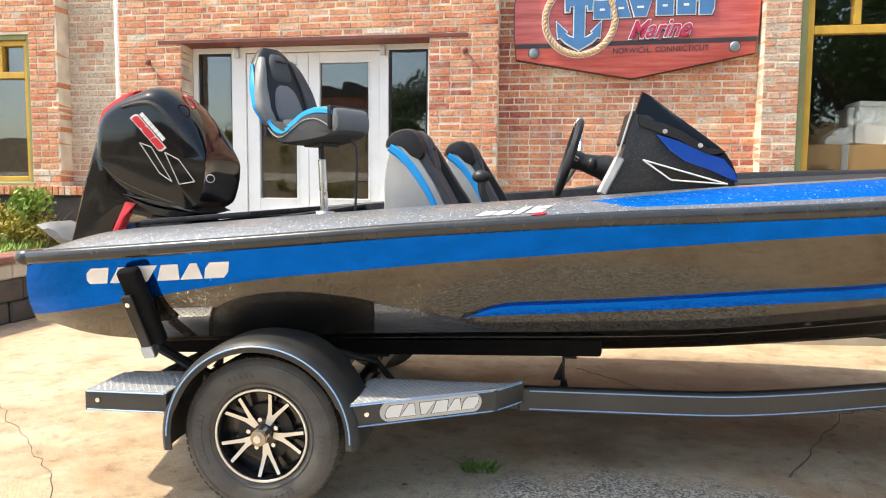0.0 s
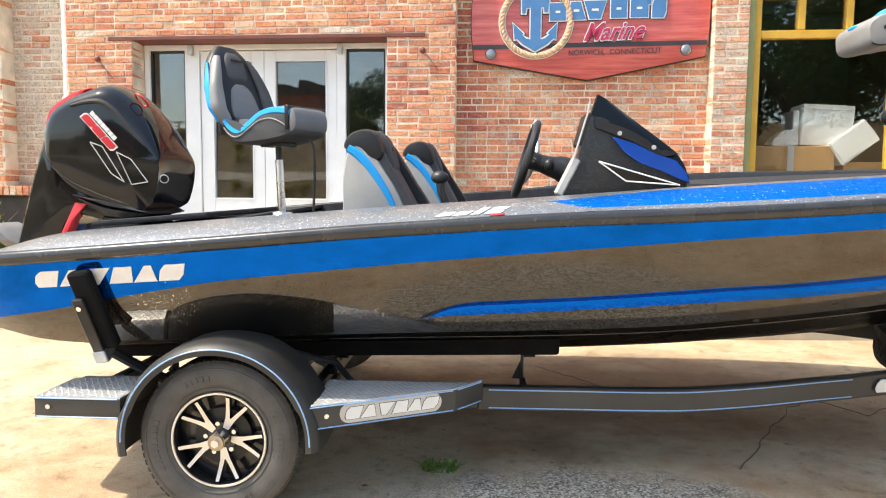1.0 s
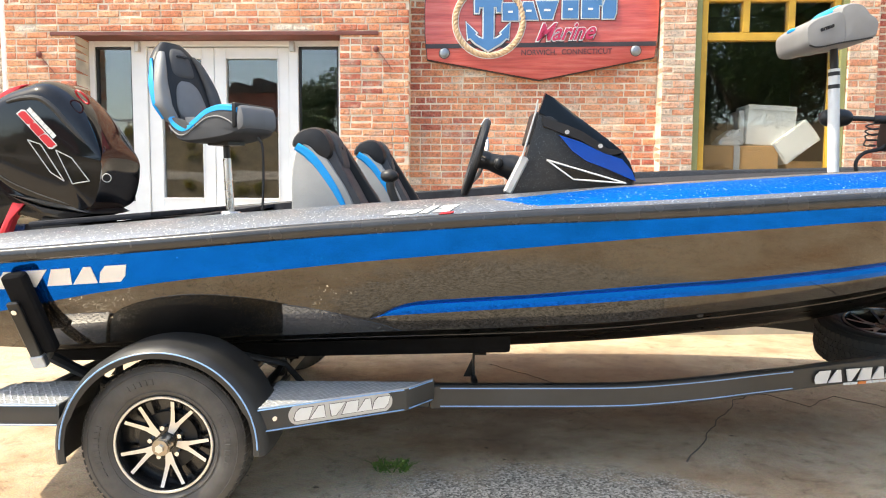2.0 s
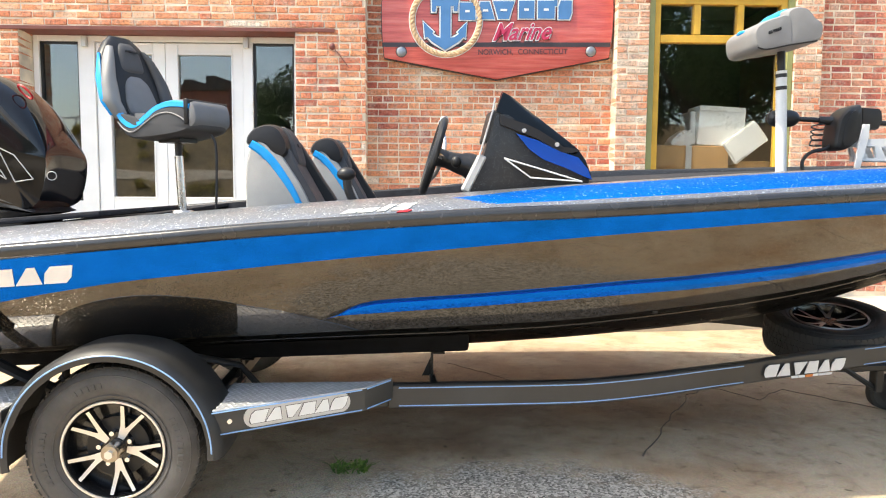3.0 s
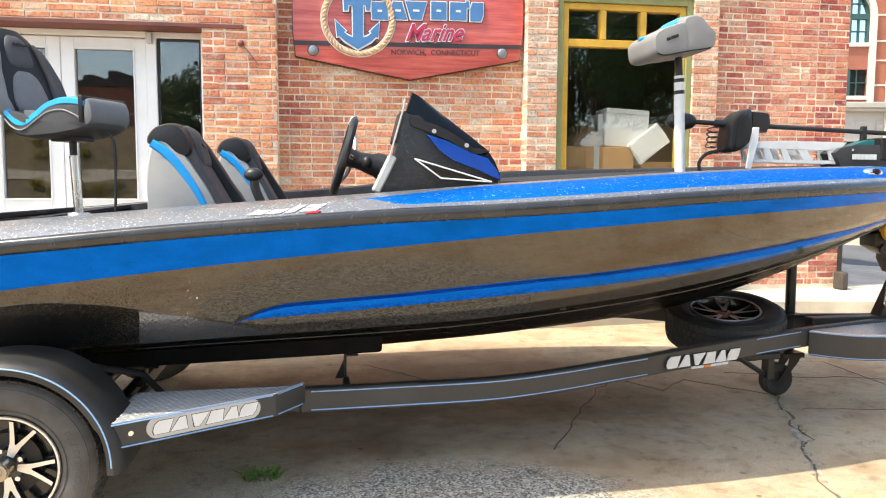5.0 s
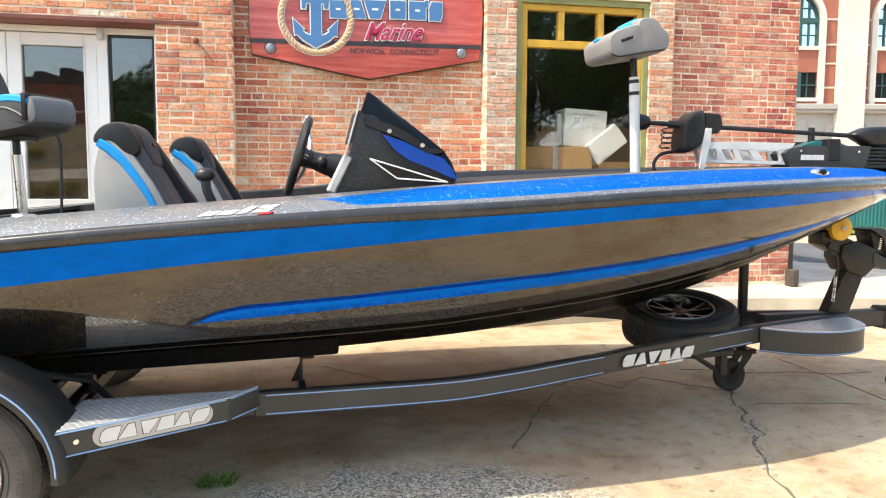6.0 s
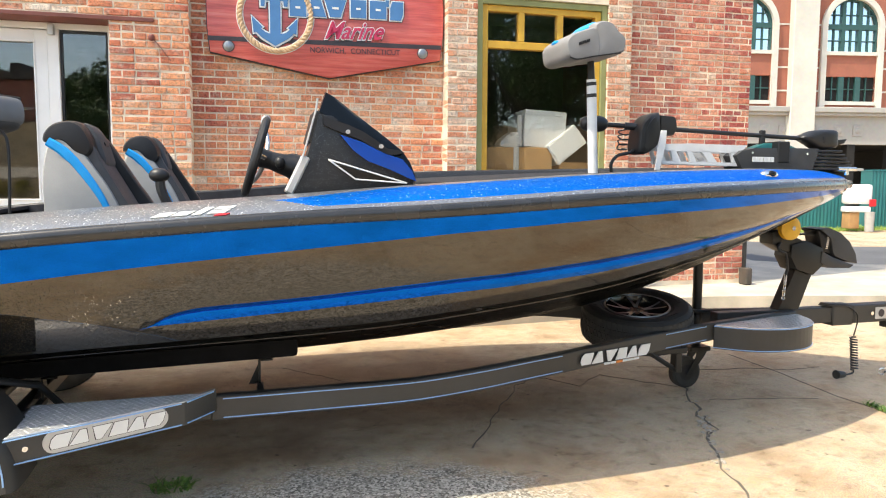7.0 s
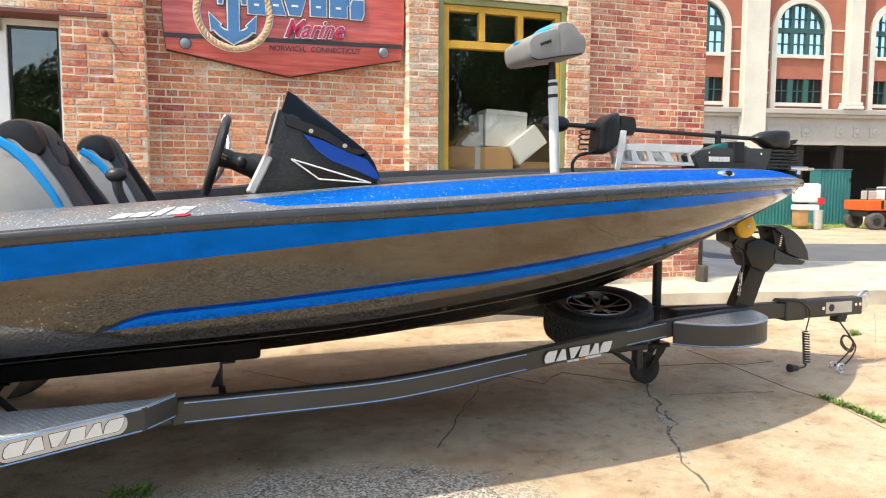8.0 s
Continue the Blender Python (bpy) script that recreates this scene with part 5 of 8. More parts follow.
inflate(con, [(1.215, 1.10), (1.232, 1.25), (1.290, 1.355), (1.348, 1.555), (1.40, 1.55), (1.49, 1.50), (1.574, 1.45), (1.651, 1.415), (1.695, 1.385), (1.735, 1.335), (1.757, 1.28), (1.762, 1.10)], CY0, CY1, 9, 13)


def swept(bm):
    """Sweeps the far side of the rear forward."""
    for v in bm.verts:
        k = max(0.0, min(1.0, (1.62 - v.co.x) / 0.25))
        v.co.x += 0.115 * k * (v.co.y - CY0) / (CY1 - CY0)
    return bm


console = part("console", swept(con), M_CONS, boat, "black flake steering console with a blue flash", True, 40)
scr = B()
inflate(scr, [(1.376, 1.640), (1.412, 1.622), (1.498, 1.558), (1.574, 1.503), (1.651, 1.444), (1.699, 1.403), (1.735, 1.357), (1.755, 1.303), (1.752, 1.285), (1.725, 1.34), (1.69, 1.392), (1.637, 1.395), (1.599, 1.405), (1.538, 1.440), (1.469, 1.478), (1.386, 1.535), (1.352, 1.555)], CY0 - 0.008, CY1 + 0.006, 14, 13)
for v in scr.verts:
    k = max(0.0, v.co.z - lerp(v.co.x, [1.35, 1.47, 1.54, 1.64, 1.70, 1.75], [1.535, 1.478, 1.440, 1.397, 1.38, 1.28]))
    v.co.y += (0.55 if v.co.y < (CY0 + CY1) / 2 else -0.55) * k
screen = part("windscreen", swept(scr), M_SCREEN, console, "dark smoked windscreen", True, 40)
bm = B()
prism(bm, [(1.372, 1.535), (1.42, 1.517), (1.47, 1.503), (1.53, 1.478), (1.58, 1.447), (1.63, 1.412), (1.672, 1.408), (1.70, 1.398), (1.66, 1.388), (1.62, 1.392), (1.575, 1.415), (1.52, 1.445), (1.45, 1.470), (1.378, 1.497)], CY0 - 0.010, CY0 + 0.02)
part("screen_band", bm, M_BLKV, console, "gloss black lower edge of the windscreen", False)
for x, z in ((1.47, 1.474), (1.602, 1.421)):
    part("screen_bolt", cyl(B(), (x, CY0 - 0.02, z), (x, CY0 + 0.01, z), 0.0085, n=14), M_PLATE, console, "pale round bolt head")
bm = B()
prism(bm, [(1.439, 1.463), (1.526, 1.436), (1.618, 1.393), (1.69, 1.371), (1.730, 1.325), (1.748, 1.283), (1.710, 1.298), (1.643, 1.328), (1.549, 1.362), (1.492, 1.402), (1.464, 1.435)], CY0 - 0.012, CY0 + 0.02, 0.003)
part("blue_flash", bm, M_FLASH, console, "blue painted flash", False)
bm = B()
prism(bm, [(1.425, 1.347), (1.507, 1.297), (1.67, 1.283)], CY0 - 0.008, CY0 + 0.02)
part("vent_panel", bm, M_GLOSSK, console, "glossy black triangular inset", False)
bm = B()
tri = [(1.393, CY0 - 0.010, 1.366), (1.50, CY0 - 0.010, 1.290), (1.708, CY0 - 0.010, 1.276), (1.393, CY0 - 0.010, 1.366)]
for a, b in zip(tri, tri[1:]):
    cyl(bm, a, b, 0.0032, n=8)
part("vent_outline", bm, M_WHITE, console, "white outline of the inset")
part("rear_edge", tube(B(), [(1.355, CY0 - 0.002, 1.60), (1.348, CY0 - 0.002, 1.555), (1.292, CY0 - 0.002, 1.36)], 0.004, 6), M_PLATE, console, "thin pale edge strip")
part("display", box(B(), (-0.022, -0.885, -0.068), (0.03, -0.72, 0.062), 0.006, Matrix.Translation((1.352, 0, 1.492)) @ Matrix.Rotation(radians(14.5), 4, "Y")), M_BLACKP, console, "black display housing")
bm = B()
box(bm, (-0.012, CY0 - 0.004, 0), (0.022, CY0 + 0.05, 0.16), 0.006, Matrix.Translation((1.236, 0, 1.235)) @ Matrix.Rotation(radians(26), 4, "Y"))
part("rear_trim", bm, M_PLATE, console, "pale grey corner trim")
wc = Vector((1.130, -0.60, 1.388))
wx = Vector((0.335, 0, -0.10)).normalized()
wz = Vector((0.10, 0, 0.335)).normalized()
rim = [wc + wz * 0.161 * math.cos(a) + Vector((0, 1, 0)) * 0.161 * math.sin(a) for a in (2 * math.pi * i / 40 for i in range(41))]
steer = part("steering_wheel", tube(B(), rim, 0.017, 10, 0, False), M_BLACKP, boat, "black padded steering wheel")
for a in (0.5, 2.64, 4.71):
    d = wz * math.cos(a) + Vector((0, 1, 0)) * math.sin(a)
    part("spoke", tube(B(), [wc + wx * 0.04 + d * 0.03, wc + wx * 0.03 + d * 0.09, wc + d * 0.155], 0.010, 8, 8), M_ALU, steer)
part("wheel_hub", cyl(B(), wc - wx * 0.01, wc + wx * 0.06, 0.045, 0.038, 20), M_BLACKP, steer)
for a in (0.35, -0.35):
    p = wc + wz * 0.161 * math.cos(a) + Vector((0, 1, 0)) * 0.161 * math.sin(a)
    part("rim_band", ball(B(), p, 0.0190, (1, 0.25, 1), 12), M_ALU, steer)
part("steering_column", tube(B(), [wc + wx * 0.05, wc + wx * 0.12, (1.285, -0.60, 1.345), (1.36, -0.60, 1.31)], lambda u: 0.035 + 0.032 * u, 14, 12), M_BLACKP, boat, "black tilt steering column")
part("tilt_lever", ball(B(), wc + wx * 0.10 + Vector((0, -0.045, 0.0)), 0.022, (1, 1, 1.2), 12), M_BLACKP, boat)
part("throttle", tube(B(), [(0.80, -0.80, 1.18), (0.775, -0.80, 1.24), (0.77, -0.80, 1.285)], 0.018, 10, 8), M_BLACKP, boat)
part("throttle_knob", ball(B(), (0.768, -0.80, 1.30), 0.035, (1.1, 1.0, 0.8), 14), M_BLACKP, boat, "black lever knob")


# ---- seats ----
def bucket_seat(x, y, z0, k, name):
    """A bucket seat facing the bow, seen from its outer side."""
    s = thing(name, (x, y, 0.74), BOAT, "grey bucket seat with blue stripe and black headrest", "seat", "bucket seats in the cockpit")
    g = lambda p: [(x + a * k, z0 + b * k) for a, b in p]
    w = 0.235 * k
    bm = inflate(B(), g([(-0.02, -0.42), (-0.055, -0.20), (-0.045, -0.02), (0.0, 0.09), (0.055, 0.07), (0.13, -0.04), (0.21, -0.17), (0.275, -0.33), (0.29, -0.42)]), y - w, y + w, 7, 11, 36)
    shell = part("shell", bm, M_GREYV, s, "pale grey outer shell")
    bm = inflate(B(), g([(-0.050, 0.035), (-0.046, 0.07), (-0.012, 0.108), (0.05, 0.125), (0.10, 0.108), (0.135, 0.05), (0.14, -0.005), (0.115, -0.03), (0.085, -0.028), (0.03, 0.03), (-0.02, 0.045)]), y - w * 0.985, y + w * 0.985, 5, 13, 40)
    part("headrest", bm, M_BLKV, s, "black vinyl headrest")
    # a dark bolster on the far side only, with no match on the near side
    bm = inflate(B(), g([(0.05, 0.06), (0.12, 0.08), (0.18, 0.0), (0.255, -0.12), (0.32, -0.22), (0.38, -0.36), (0.38, -0.42), (0.22, -0.42), (0.2, -0.2), (0.12, -0.05)]), y + w * 0.56, y + w * 0.97, 5, 11, 36)
    part("back_bolster", bm, M_BLKV, s, "dark padded bolster on the far side of the back")
    bm = inflate(B(), g([(0.06, 0.05), (0.115, 0.06), (0.155, -0.02), (0.222, -0.14), (0.275, -0.24), (0.318, -0.36), (0.32, -0.42), (0.24, -0.42), (0.2, -0.2), (0.12, -0.05)]), y - w * 0.88, y + w * 0.55, 6, 11, 36)
    part("back_panel", bm, M_SEATD, s, "grey centre panel of the back")
    bm = inflate(B(), g([(0.0, -0.42), (0.0, -0.30), (0.2, -0.31), (0.50, -0.29), (0.55, -0.36), (0.52, -0.44)]), y - w, y + w, 5, 9, 28)
    part("seat_cushion", bm, M_GREYV, s)
    line = [(-0.022, 0.035), (0.035, -0.005), (0.10, -0.085), (0.165, -0.19), (0.215, -0.31), (0.235, -0.42)]
    for sg in (-1, 1):
        pts = [Vector((x + a * k, y + sg * w * 0.985, z0 + b * k)) for a, b in line]
        P = spline(pts, 20)
        lo = []
        for i, p in enumerate(P):
            t = (P[min(i + 1, 19)] - P[max(0, i - 1)]).normalized()
            n_ = Vector((t.z, 0, -t.x)) * (0.020 * k) * (0.55 + 0.45 * math.sin(math.pi * min(1, 0.25 + i / 19)))
            o = Vector((0, sg * 0.006, 0))
            lo.append([p - n_, p - n_ * 0.6 + o, p + n_ * 0.6 + o, p + n_])
        part("blue_stripe", rings(B(), lo, False, False), M_BLUEV, s, "bright blue stripe")
    part("pedestal", box(B(), (x + 0.0, y - 0.15, 0.745), (x + 0.42, y + 0.15, z0 - 0.40 * k), 0.02), M_BLACKP, s)
    bm = inflate(B(), g([(0.07, 0.10), (0.105, 0.118), (0.143, 0.07), (0.166, 0.0), (0.176, -0.05), (0.15, -0.06), (0.10, 0.0)]), y - w * 0.62, y + w * 0.5, 6, 9, 24)
    pad = part("headrest_panel", bm, M_SEATD, s, "grey front panel of the headrest")
    part("label", box(B(), (-0.002, -0.045, -0.007), (0.003, 0.045, 0.007), 0.001, Matrix.Translation((x + 0.157 * k, y - w * 0.06, z0 + 0.038 * k)) @ Matrix.Rotation(radians(-17), 4, "Y")), M_BLKV, pad, "small dark bar")
    return s


bucket_seat(0.375, -0.40, 1.395, 0.98, "bucket_seat")
bucket_seat(0.535, 0.52, 1.405, 0.98, "bucket_seat")


def seat_pole(parent, a, b, r, label=""):
    part("pole", cyl(B(), a, b, r, n=22), M_ALU, parent, label)


ps = thing("pedestal_seat", (-0.12, 0.0, 1.10), BOAT, "grey fishing chair with blue edge on an aluminium pole", "seat")
seat_pole(ps, (-0.118, 0, 1.10), (-0.132, 0, 1.40), 0.021)
part("spring", cyl(B(), (-0.132, 0, 1.40), (-0.134, 0, 1.475), 0.017, n=16), M_BLACKP, ps)
part("deck_socket", cyl(B(), (-0.118, 0, 1.098), (-0.118, 0, 1.125), 0.07, 0.05, 24), M_ALU, ps)
PS = Matrix.Translation((-0.140, 0.0, 1.476)) @ Matrix.Rotation(radians(-31), 4, "Z") @ Matrix.Diagonal((0.84, 0.84, 0.88, 1))


def turned(bm, m):
    bmesh.ops.transform(bm, matrix=m, verts=bm.verts)
    return bm


def back_loft(w_of, t0, t1, h0, h1, yc=None, n=14, seg=20, power=3.0):
    """A pad on the reclined back: w_of(h) half-width, from depth t0 to t1, heights h0 to h1."""
    lo = []
    for i in range(n):
        u = i / (n - 1)
        h = h0 + (h1 - h0) * u
        k = max(0.05, (1 - abs(2 * u - 1) ** 3.5)) ** 0.5
        w = w_of(h) * (0.55 + 0.45 * k)
        tc, th = (t0 + t1) / 2, (t1 - t0) / 2 * (0.35 + 0.65 * k)
        y_ = yc(h) if yc else 0.0
        row = []
        for j in range(seg):
            a = 2 * math.pi * j / seg
            ca, sa = math.cos(a), math.sin(a)
            row.append(Vector((-0.285 - 0.36 * h + tc + th * math.copysign(abs(ca) ** (2 / power), ca), y_ + w * math.copysign(abs(sa) ** (2 / power), sa), 0.12 + h)))
        lo.append(row)
    return rings(B(), lo, True, True)


def tapered(bm):
    """Narrows the cushion towards its front."""
    for v in bm.verts:
        v.co.y *= lerp(v.co.x, [-0.05, 0.30], [1.0, 0.70])
    return turned(bm, PS)


bm = inflate(B(), [(-0.27, 0.09), (-0.24, 0.035), (-0.17, 0.004), (-0.05, 0.0), (0.10, 0.012), (0.22, 0.03), (0.28, 0.05), (0.295, 0.10), (0.285, 0.165), (0.25, 0.197), (0.16, 0.212), (0.09, 0.205), (0.02, 0.165), (-0.05, 0.112), (-0.126, 0.092), (-0.20, 0.115), (-0.25, 0.15), (-0.29, 0.14)], -0.205, 0.205, 6, 13, 54)
part("seat_cushion", tapered(bm), M_SEATD, ps, "dark grey seat cushion")
bm = inflate(B(), [(0.255, 0.06), (0.292, 0.075), (0.302, 0.12), (0.290, 0.175), (0.262, 0.20), (0.245, 0.12)], -0.20, 0.20, 6, 11, 24)
part("front_roll", tapered(bm), M_MIDV, ps, "grey vinyl front roll")
wide = lambda h: lerp(h, [0.0, 0.10, 0.24, 0.38, 0.46, 0.50], [0.20, 0.245, 0.232, 0.185, 0.14, 0.11])
part("back_shell", turned(back_loft(wide, -0.075, 0.034, 0.0, 0.50), PS), M_BLKV, ps, "black and grey backrest")
# the far bolster mirrors the near one but is darkened in colour
for s_ in (-1, 1):
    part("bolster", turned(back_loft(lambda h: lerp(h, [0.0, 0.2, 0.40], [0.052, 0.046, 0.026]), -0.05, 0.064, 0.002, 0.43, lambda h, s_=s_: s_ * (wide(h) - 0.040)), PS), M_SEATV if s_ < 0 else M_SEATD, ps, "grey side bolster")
    bm = B()
    lo = []
    for i in range(18):
        u = i / 17
        h = 0.02 + 0.36 * u
        wd = 0.027 * math.sin(math.pi * (0.1 + 0.8 * u))
        c = Vector((-0.285 - 0.36 * h - 0.01, s_ * (wide(h) + 0.002), 0.12 + h))
        f_ = Vector((1, 0, 0.36)).normalized()
        lo.append([c - f_ * wd, c - f_ * wd * 0.6 + Vector((0, s_ * 0.006, 0)), c + f_ * wd * 0.6 + Vector((0, s_ * 0.006, 0)), c + f_ * wd, c - Vector((0, s_ * 0.02, 0))])
    rings(bm, lo, True, True)
    part("blue_inlay", turned(bm, PS), M_BLUEV, ps, "glossy blue side inlay")
part("back_cushion", turned(back_loft(lambda h: lerp(h, [0.0, 0.12, 0.22, 0.27], [0.118, 0.115, 0.090, 0.062]), -0.03, 0.060, 0.015, 0.262), PS), M_MIDV, ps, "grey inner back pad")
part("top_panel", turned(back_loft(lambda h: lerp(h, [0.28, 0.40, 0.46], [0.100, 0.082, 0.062]), -0.04, 0.050, 0.278, 0.462), PS), M_SEATD, ps)
bm = inflate(B(), [(-0.22, 0.10), (-0.12, 0.07), (0.0, 0.10), (0.16, 0.18), (0.25, 0.195), (0.16, 0.222), (0.08, 0.212), (0.0, 0.165), (-0.08, 0.115), (-0.15, 0.105), (-0.24, 0.155)], -0.135, 0.135, 4.0, 9, 34)
part("seat_pad", tapered(bm), M_MIDV, ps, "grey inner seat pad")
for s_ in (-1, 1):
    line = [(-0.265, 0.150), (-0.22, 0.108), (-0.16, 0.080), (-0.10, 0.084), (-0.03, 0.120), (0.04, 0.165), (0.12, 0.186), (0.20, 0.184), (0.262, 0.172)]
    P = spline([(x, s_ * 0.194, z) for x, z in line], 36)
    lo = []
    for i, p in enumerate(P):
        t = (P[min(i + 1, 35)] - P[max(0, i - 1)]).normalized()
        n_ = Vector((-t.z, 0, t.x)) * 0.024 * (0.7 + 0.3 * math.sin(math.pi * i / 35))
        o = Vector((0, s_ * 0.012, 0))
        lo.append([p - n_, p - n_ * 0.6 + o, p + n_ * 0.6 + o * 0.7, p + n_ - o * 1.5, p - o * 3])
    part("blue_edge", tapered(rings(B(), lo, True, True)), M_BLUEV, ps, "glossy blue side edge")
for s_ in (-1, 1):
    line = [(-0.255, 0.100), (-0.21, 0.062), (-0.15, 0.040), (-0.09, 0.052), (-0.02, 0.092), (0.05, 0.130), (0.13, 0.140), (0.20, 0.118), (0.255, 0.085)]
    part("piping", tapered(tube(B(), [(x, s_ * 0.2065, z) for x, z in line], 0.0045, 6, 36)), M_SEATV, ps, "pale seam piping")
bm = B()
box(bm, (0.232, -0.214, 0.075), (0.258, 0.214, 0.212), 0.006)
part("strap", tapered(bm), M_BLKV, ps, "black fold strap")
LBL = PS @ Matrix.Translation((-0.370, 0.0, 0.525)) @ Matrix.Rotation(radians(90), 4, "Z") @ Matrix.Rotation(radians(-20), 4, "X") @ Matrix.Translation((-0.045, 0, 0))
part("label", shapes(B(), flat_place(LBL, 0.09, 0.013), MAKER, 0.0), M_BLKV, ps, "small dark shapes on the backrest", False)
part("swivel_plate", turned(box(B(), (-0.08, -0.07, -0.012), (0.10, 0.07, 0.012), 0.004), PS), M_BLACKP, ps)
part("hanging_strap", tube(B(), [(0.06, -0.12, 1.50), (0.085, -0.13, 1.45), (0.09, -0.14, 1.30), (0.085, -0.15, 1.12)], 0.007, 6, 16), M_BLKV, ps, "black hanging strap")

bs = thing("bow_seat", (3.035, 0.0, 1.31), BOAT, "grey folded casting seat on a white pole", "seat")
part("pole", cyl(B(), (3.037, 0, 1.31), (3.012, 0, 1.88), 0.028, n=22), M_PIPE, bs, "white sleeved pole")
part("spring", cyl(B(), (3.012, 0, 1.88), (3.005, 0, 1.99), 0.020, n=16), M_BLACKP, bs)
for z in (1.78, 1.845):
    x = 3.037 - 0.025 * (z - 1.31) / 0.57
    part("decal", cyl(B(), (x, 0, z), (x - 0.0015, 0, z + 0.02), 0.0286, n=22), M_BLACKP, bs, "small black decal")
part("lower_body", inflate(B(), [(2.772, 2.058), (2.770, 2.010), (2.785, 1.964), (2.83, 1.950), (2.90, 1.966), (2.975, 1.985), (2.975, 2.10), (2.95, 2.140), (2.89, 2.125), (2.815, 2.096)], -0.17, 0.17, 6, 13, 44), M_SEATV, bs, "grey vinyl cushion")
part("upper_body", inflate(B(), [(2.935, 2.135), (2.955, 2.168), (3.0, 2.180), (3.045, 2.174), (3.074, 2.150), (3.096, 2.124), (3.124, 2.106), (3.142, 2.08), (3.140, 2.030), (3.11, 2.003), (2.98, 1.978), (2.945, 1.99)], -0.165, 0.165, 6, 13, 48), M_SEATV, bs, "grey vinyl cushion")
part("seam", tube(B(), [(2.79, -0.168, 1.966), (2.84, -0.171, 1.957), (2.95, -0.170, 1.980), (3.10, -0.166, 2.006)], 0.004, 6, 16), M_BLKV, bs, "dark seam")
part("blue_inset", inflate(B(), [(2.925, 2.14), (2.948, 2.172), (2.985, 2.183), (2.97, 2.14)], -0.10, 0.10, 3.5, 9, 20), M_BLUEV, bs, "bright blue inset")
part("blue_end", ball(B(), (2.782, 0.0, 2.07), 0.016, (0.8, 2.8, 0.8), 14), M_BLUEV, bs, "blue inset")
part("label", shapes(B(), flat_place(Matrix.Translation((2.842, -0.1715, 2.030)) @ Matrix.Rotation(radians(-20), 4, "Y"), 0.07, 0.016, 0.2), MAKER, 0.0), M_BLKV, bs, "small dark shapes", False)
part("seat_plate", box(B(), (2.88, -0.10, 1.985), (3.10, 0.10, 1.998), 0.003, Matrix.Translation((2.98, 0, 1.99)) @ Matrix.Rotation(radians(-10), 4, "Y") @ Matrix.Translation((-2.98, 0, -1.99))), M_BLACKP, bs)

# ---- bow-mounted electric motor ----
tm_ = thing("trolling_motor", (4.1, 0, 1.35), BOAT, "black electric bow motor stowed on a white bracket", "motor")
part("control_head", tube(B(), [(2.996 + 0.176 * u, 0.09, 1.641) for u in (i / 24 for i in range(25))], lambda u: 0.002 + 0.046 * (1 - abs(2 * u - 1) ** 3.2) ** 0.5, 20), M_BLACKP, tm_, "black rounded control head")
part("shaft", tube(B(), [(3.14, 0.088, 1.640), (3.36, 0, 1.621), (4.55, 0, 1.583)], 0.0135, 16), M_BLACKP, tm_, "slim black shaft")
part("collar", cyl(B(), (3.26, 0.04, 1.629), (3.32, 0.016, 1.624), 0.022, n=16), M_BLACKP, tm_)
part("steering_housing", inflate(B(), [(3.295, 1.476), (3.299, 1.567), (3.315, 1.633), (3.358, 1.684), (3.396, 1.699), (3.428, 1.693), (3.434, 1.545), (3.401, 1.498), (3.344, 1.463)], -0.075, 0.075, 6, 11, 36), M_BLACKP, tm_, "black housing", True, 50)
part("housing_face", inflate(B(), [(3.325, 1.50), (3.335, 1.60), (3.365, 1.655), (3.395, 1.665), (3.398, 1.55), (3.36, 1.495)], -0.081, -0.06, 6, 5, 24), M_BLACKP, tm_)
part("housing_cap", inflate(B(), [(3.441, 1.690), (3.53, 1.686), (3.545, 1.672), (3.553, 1.616), (3.531, 1.575), (3.452, 1.58), (3.436, 1.60)], -0.06, 0.06, 8, 9), M_BLACKP, tm_, "", True, 40)
part("strut", prism(B(), [(3.43, 1.600), (3.466, 1.600), (3.462, 1.52), (3.425, 1.369), (3.394, 1.369), (3.41, 1.50)], -0.082, -0.070, 0.003), M_PIPE, tm_, "pale flat strut", False)
BRK = [[(3.435, 1.515), (3.453, 1.523), (3.653, 1.531), (4.051, 1.527), (4.00, 1.478), (3.451, 1.486)], [(3.45, 1.424), (4.02, 1.421), (4.025, 1.400), (3.456, 1.408)],
       [(3.435, 1.487), (3.451, 1.487), (3.484, 1.423), (3.456, 1.423)], [(3.514, 1.487), (3.550, 1.487), (3.584, 1.423), (3.532, 1.423)], [(3.623, 1.487), (3.659, 1.487), (3.694, 1.423), (3.653, 1.423)],
       [(3.725, 1.487), (3.783, 1.487), (3.839, 1.423), (3.776, 1.423)], [(3.934, 1.487), (4.01, 1.487), (4.02, 1.423), (3.953, 1.423)]]
for y in (-0.055, 0.035):
    bm = B()
    for q in BRK:
        prism(bm, q, y, y + 0.02)
    part("bracket", bm, M_PIPE, tm_, "white slotted mounting bracket")
part("base", inflate(B(), [(3.948, 1.464), (3.989, 1.493), (4.087, 1.512), (4.42, 1.518), (4.572, 1.518), (4.565, 1.476), (4.53, 1.384), (3.995, 1.384)], -0.088, 0.088, 14, 9), M_MOUNT, tm_, "charcoal mount housing", True, 25)
for x in (4.06, 4.47):
    part("base_bolt", cyl(B(), (x, -0.094, 1.482), (x, -0.08, 1.482), 0.007, n=10), M_CHROME, tm_)
bm = B()
for k in range(6):
    box(bm, (4.535 - 0.004 * k, -0.082, 1.386 + 0.022 * k), (4.86 - 0.020 * k, 0.082, 1.400 + 0.022 * k), 0.004)
part("ribbed_end", bm, M_BLACKP, tm_, "black ribbed ramp")
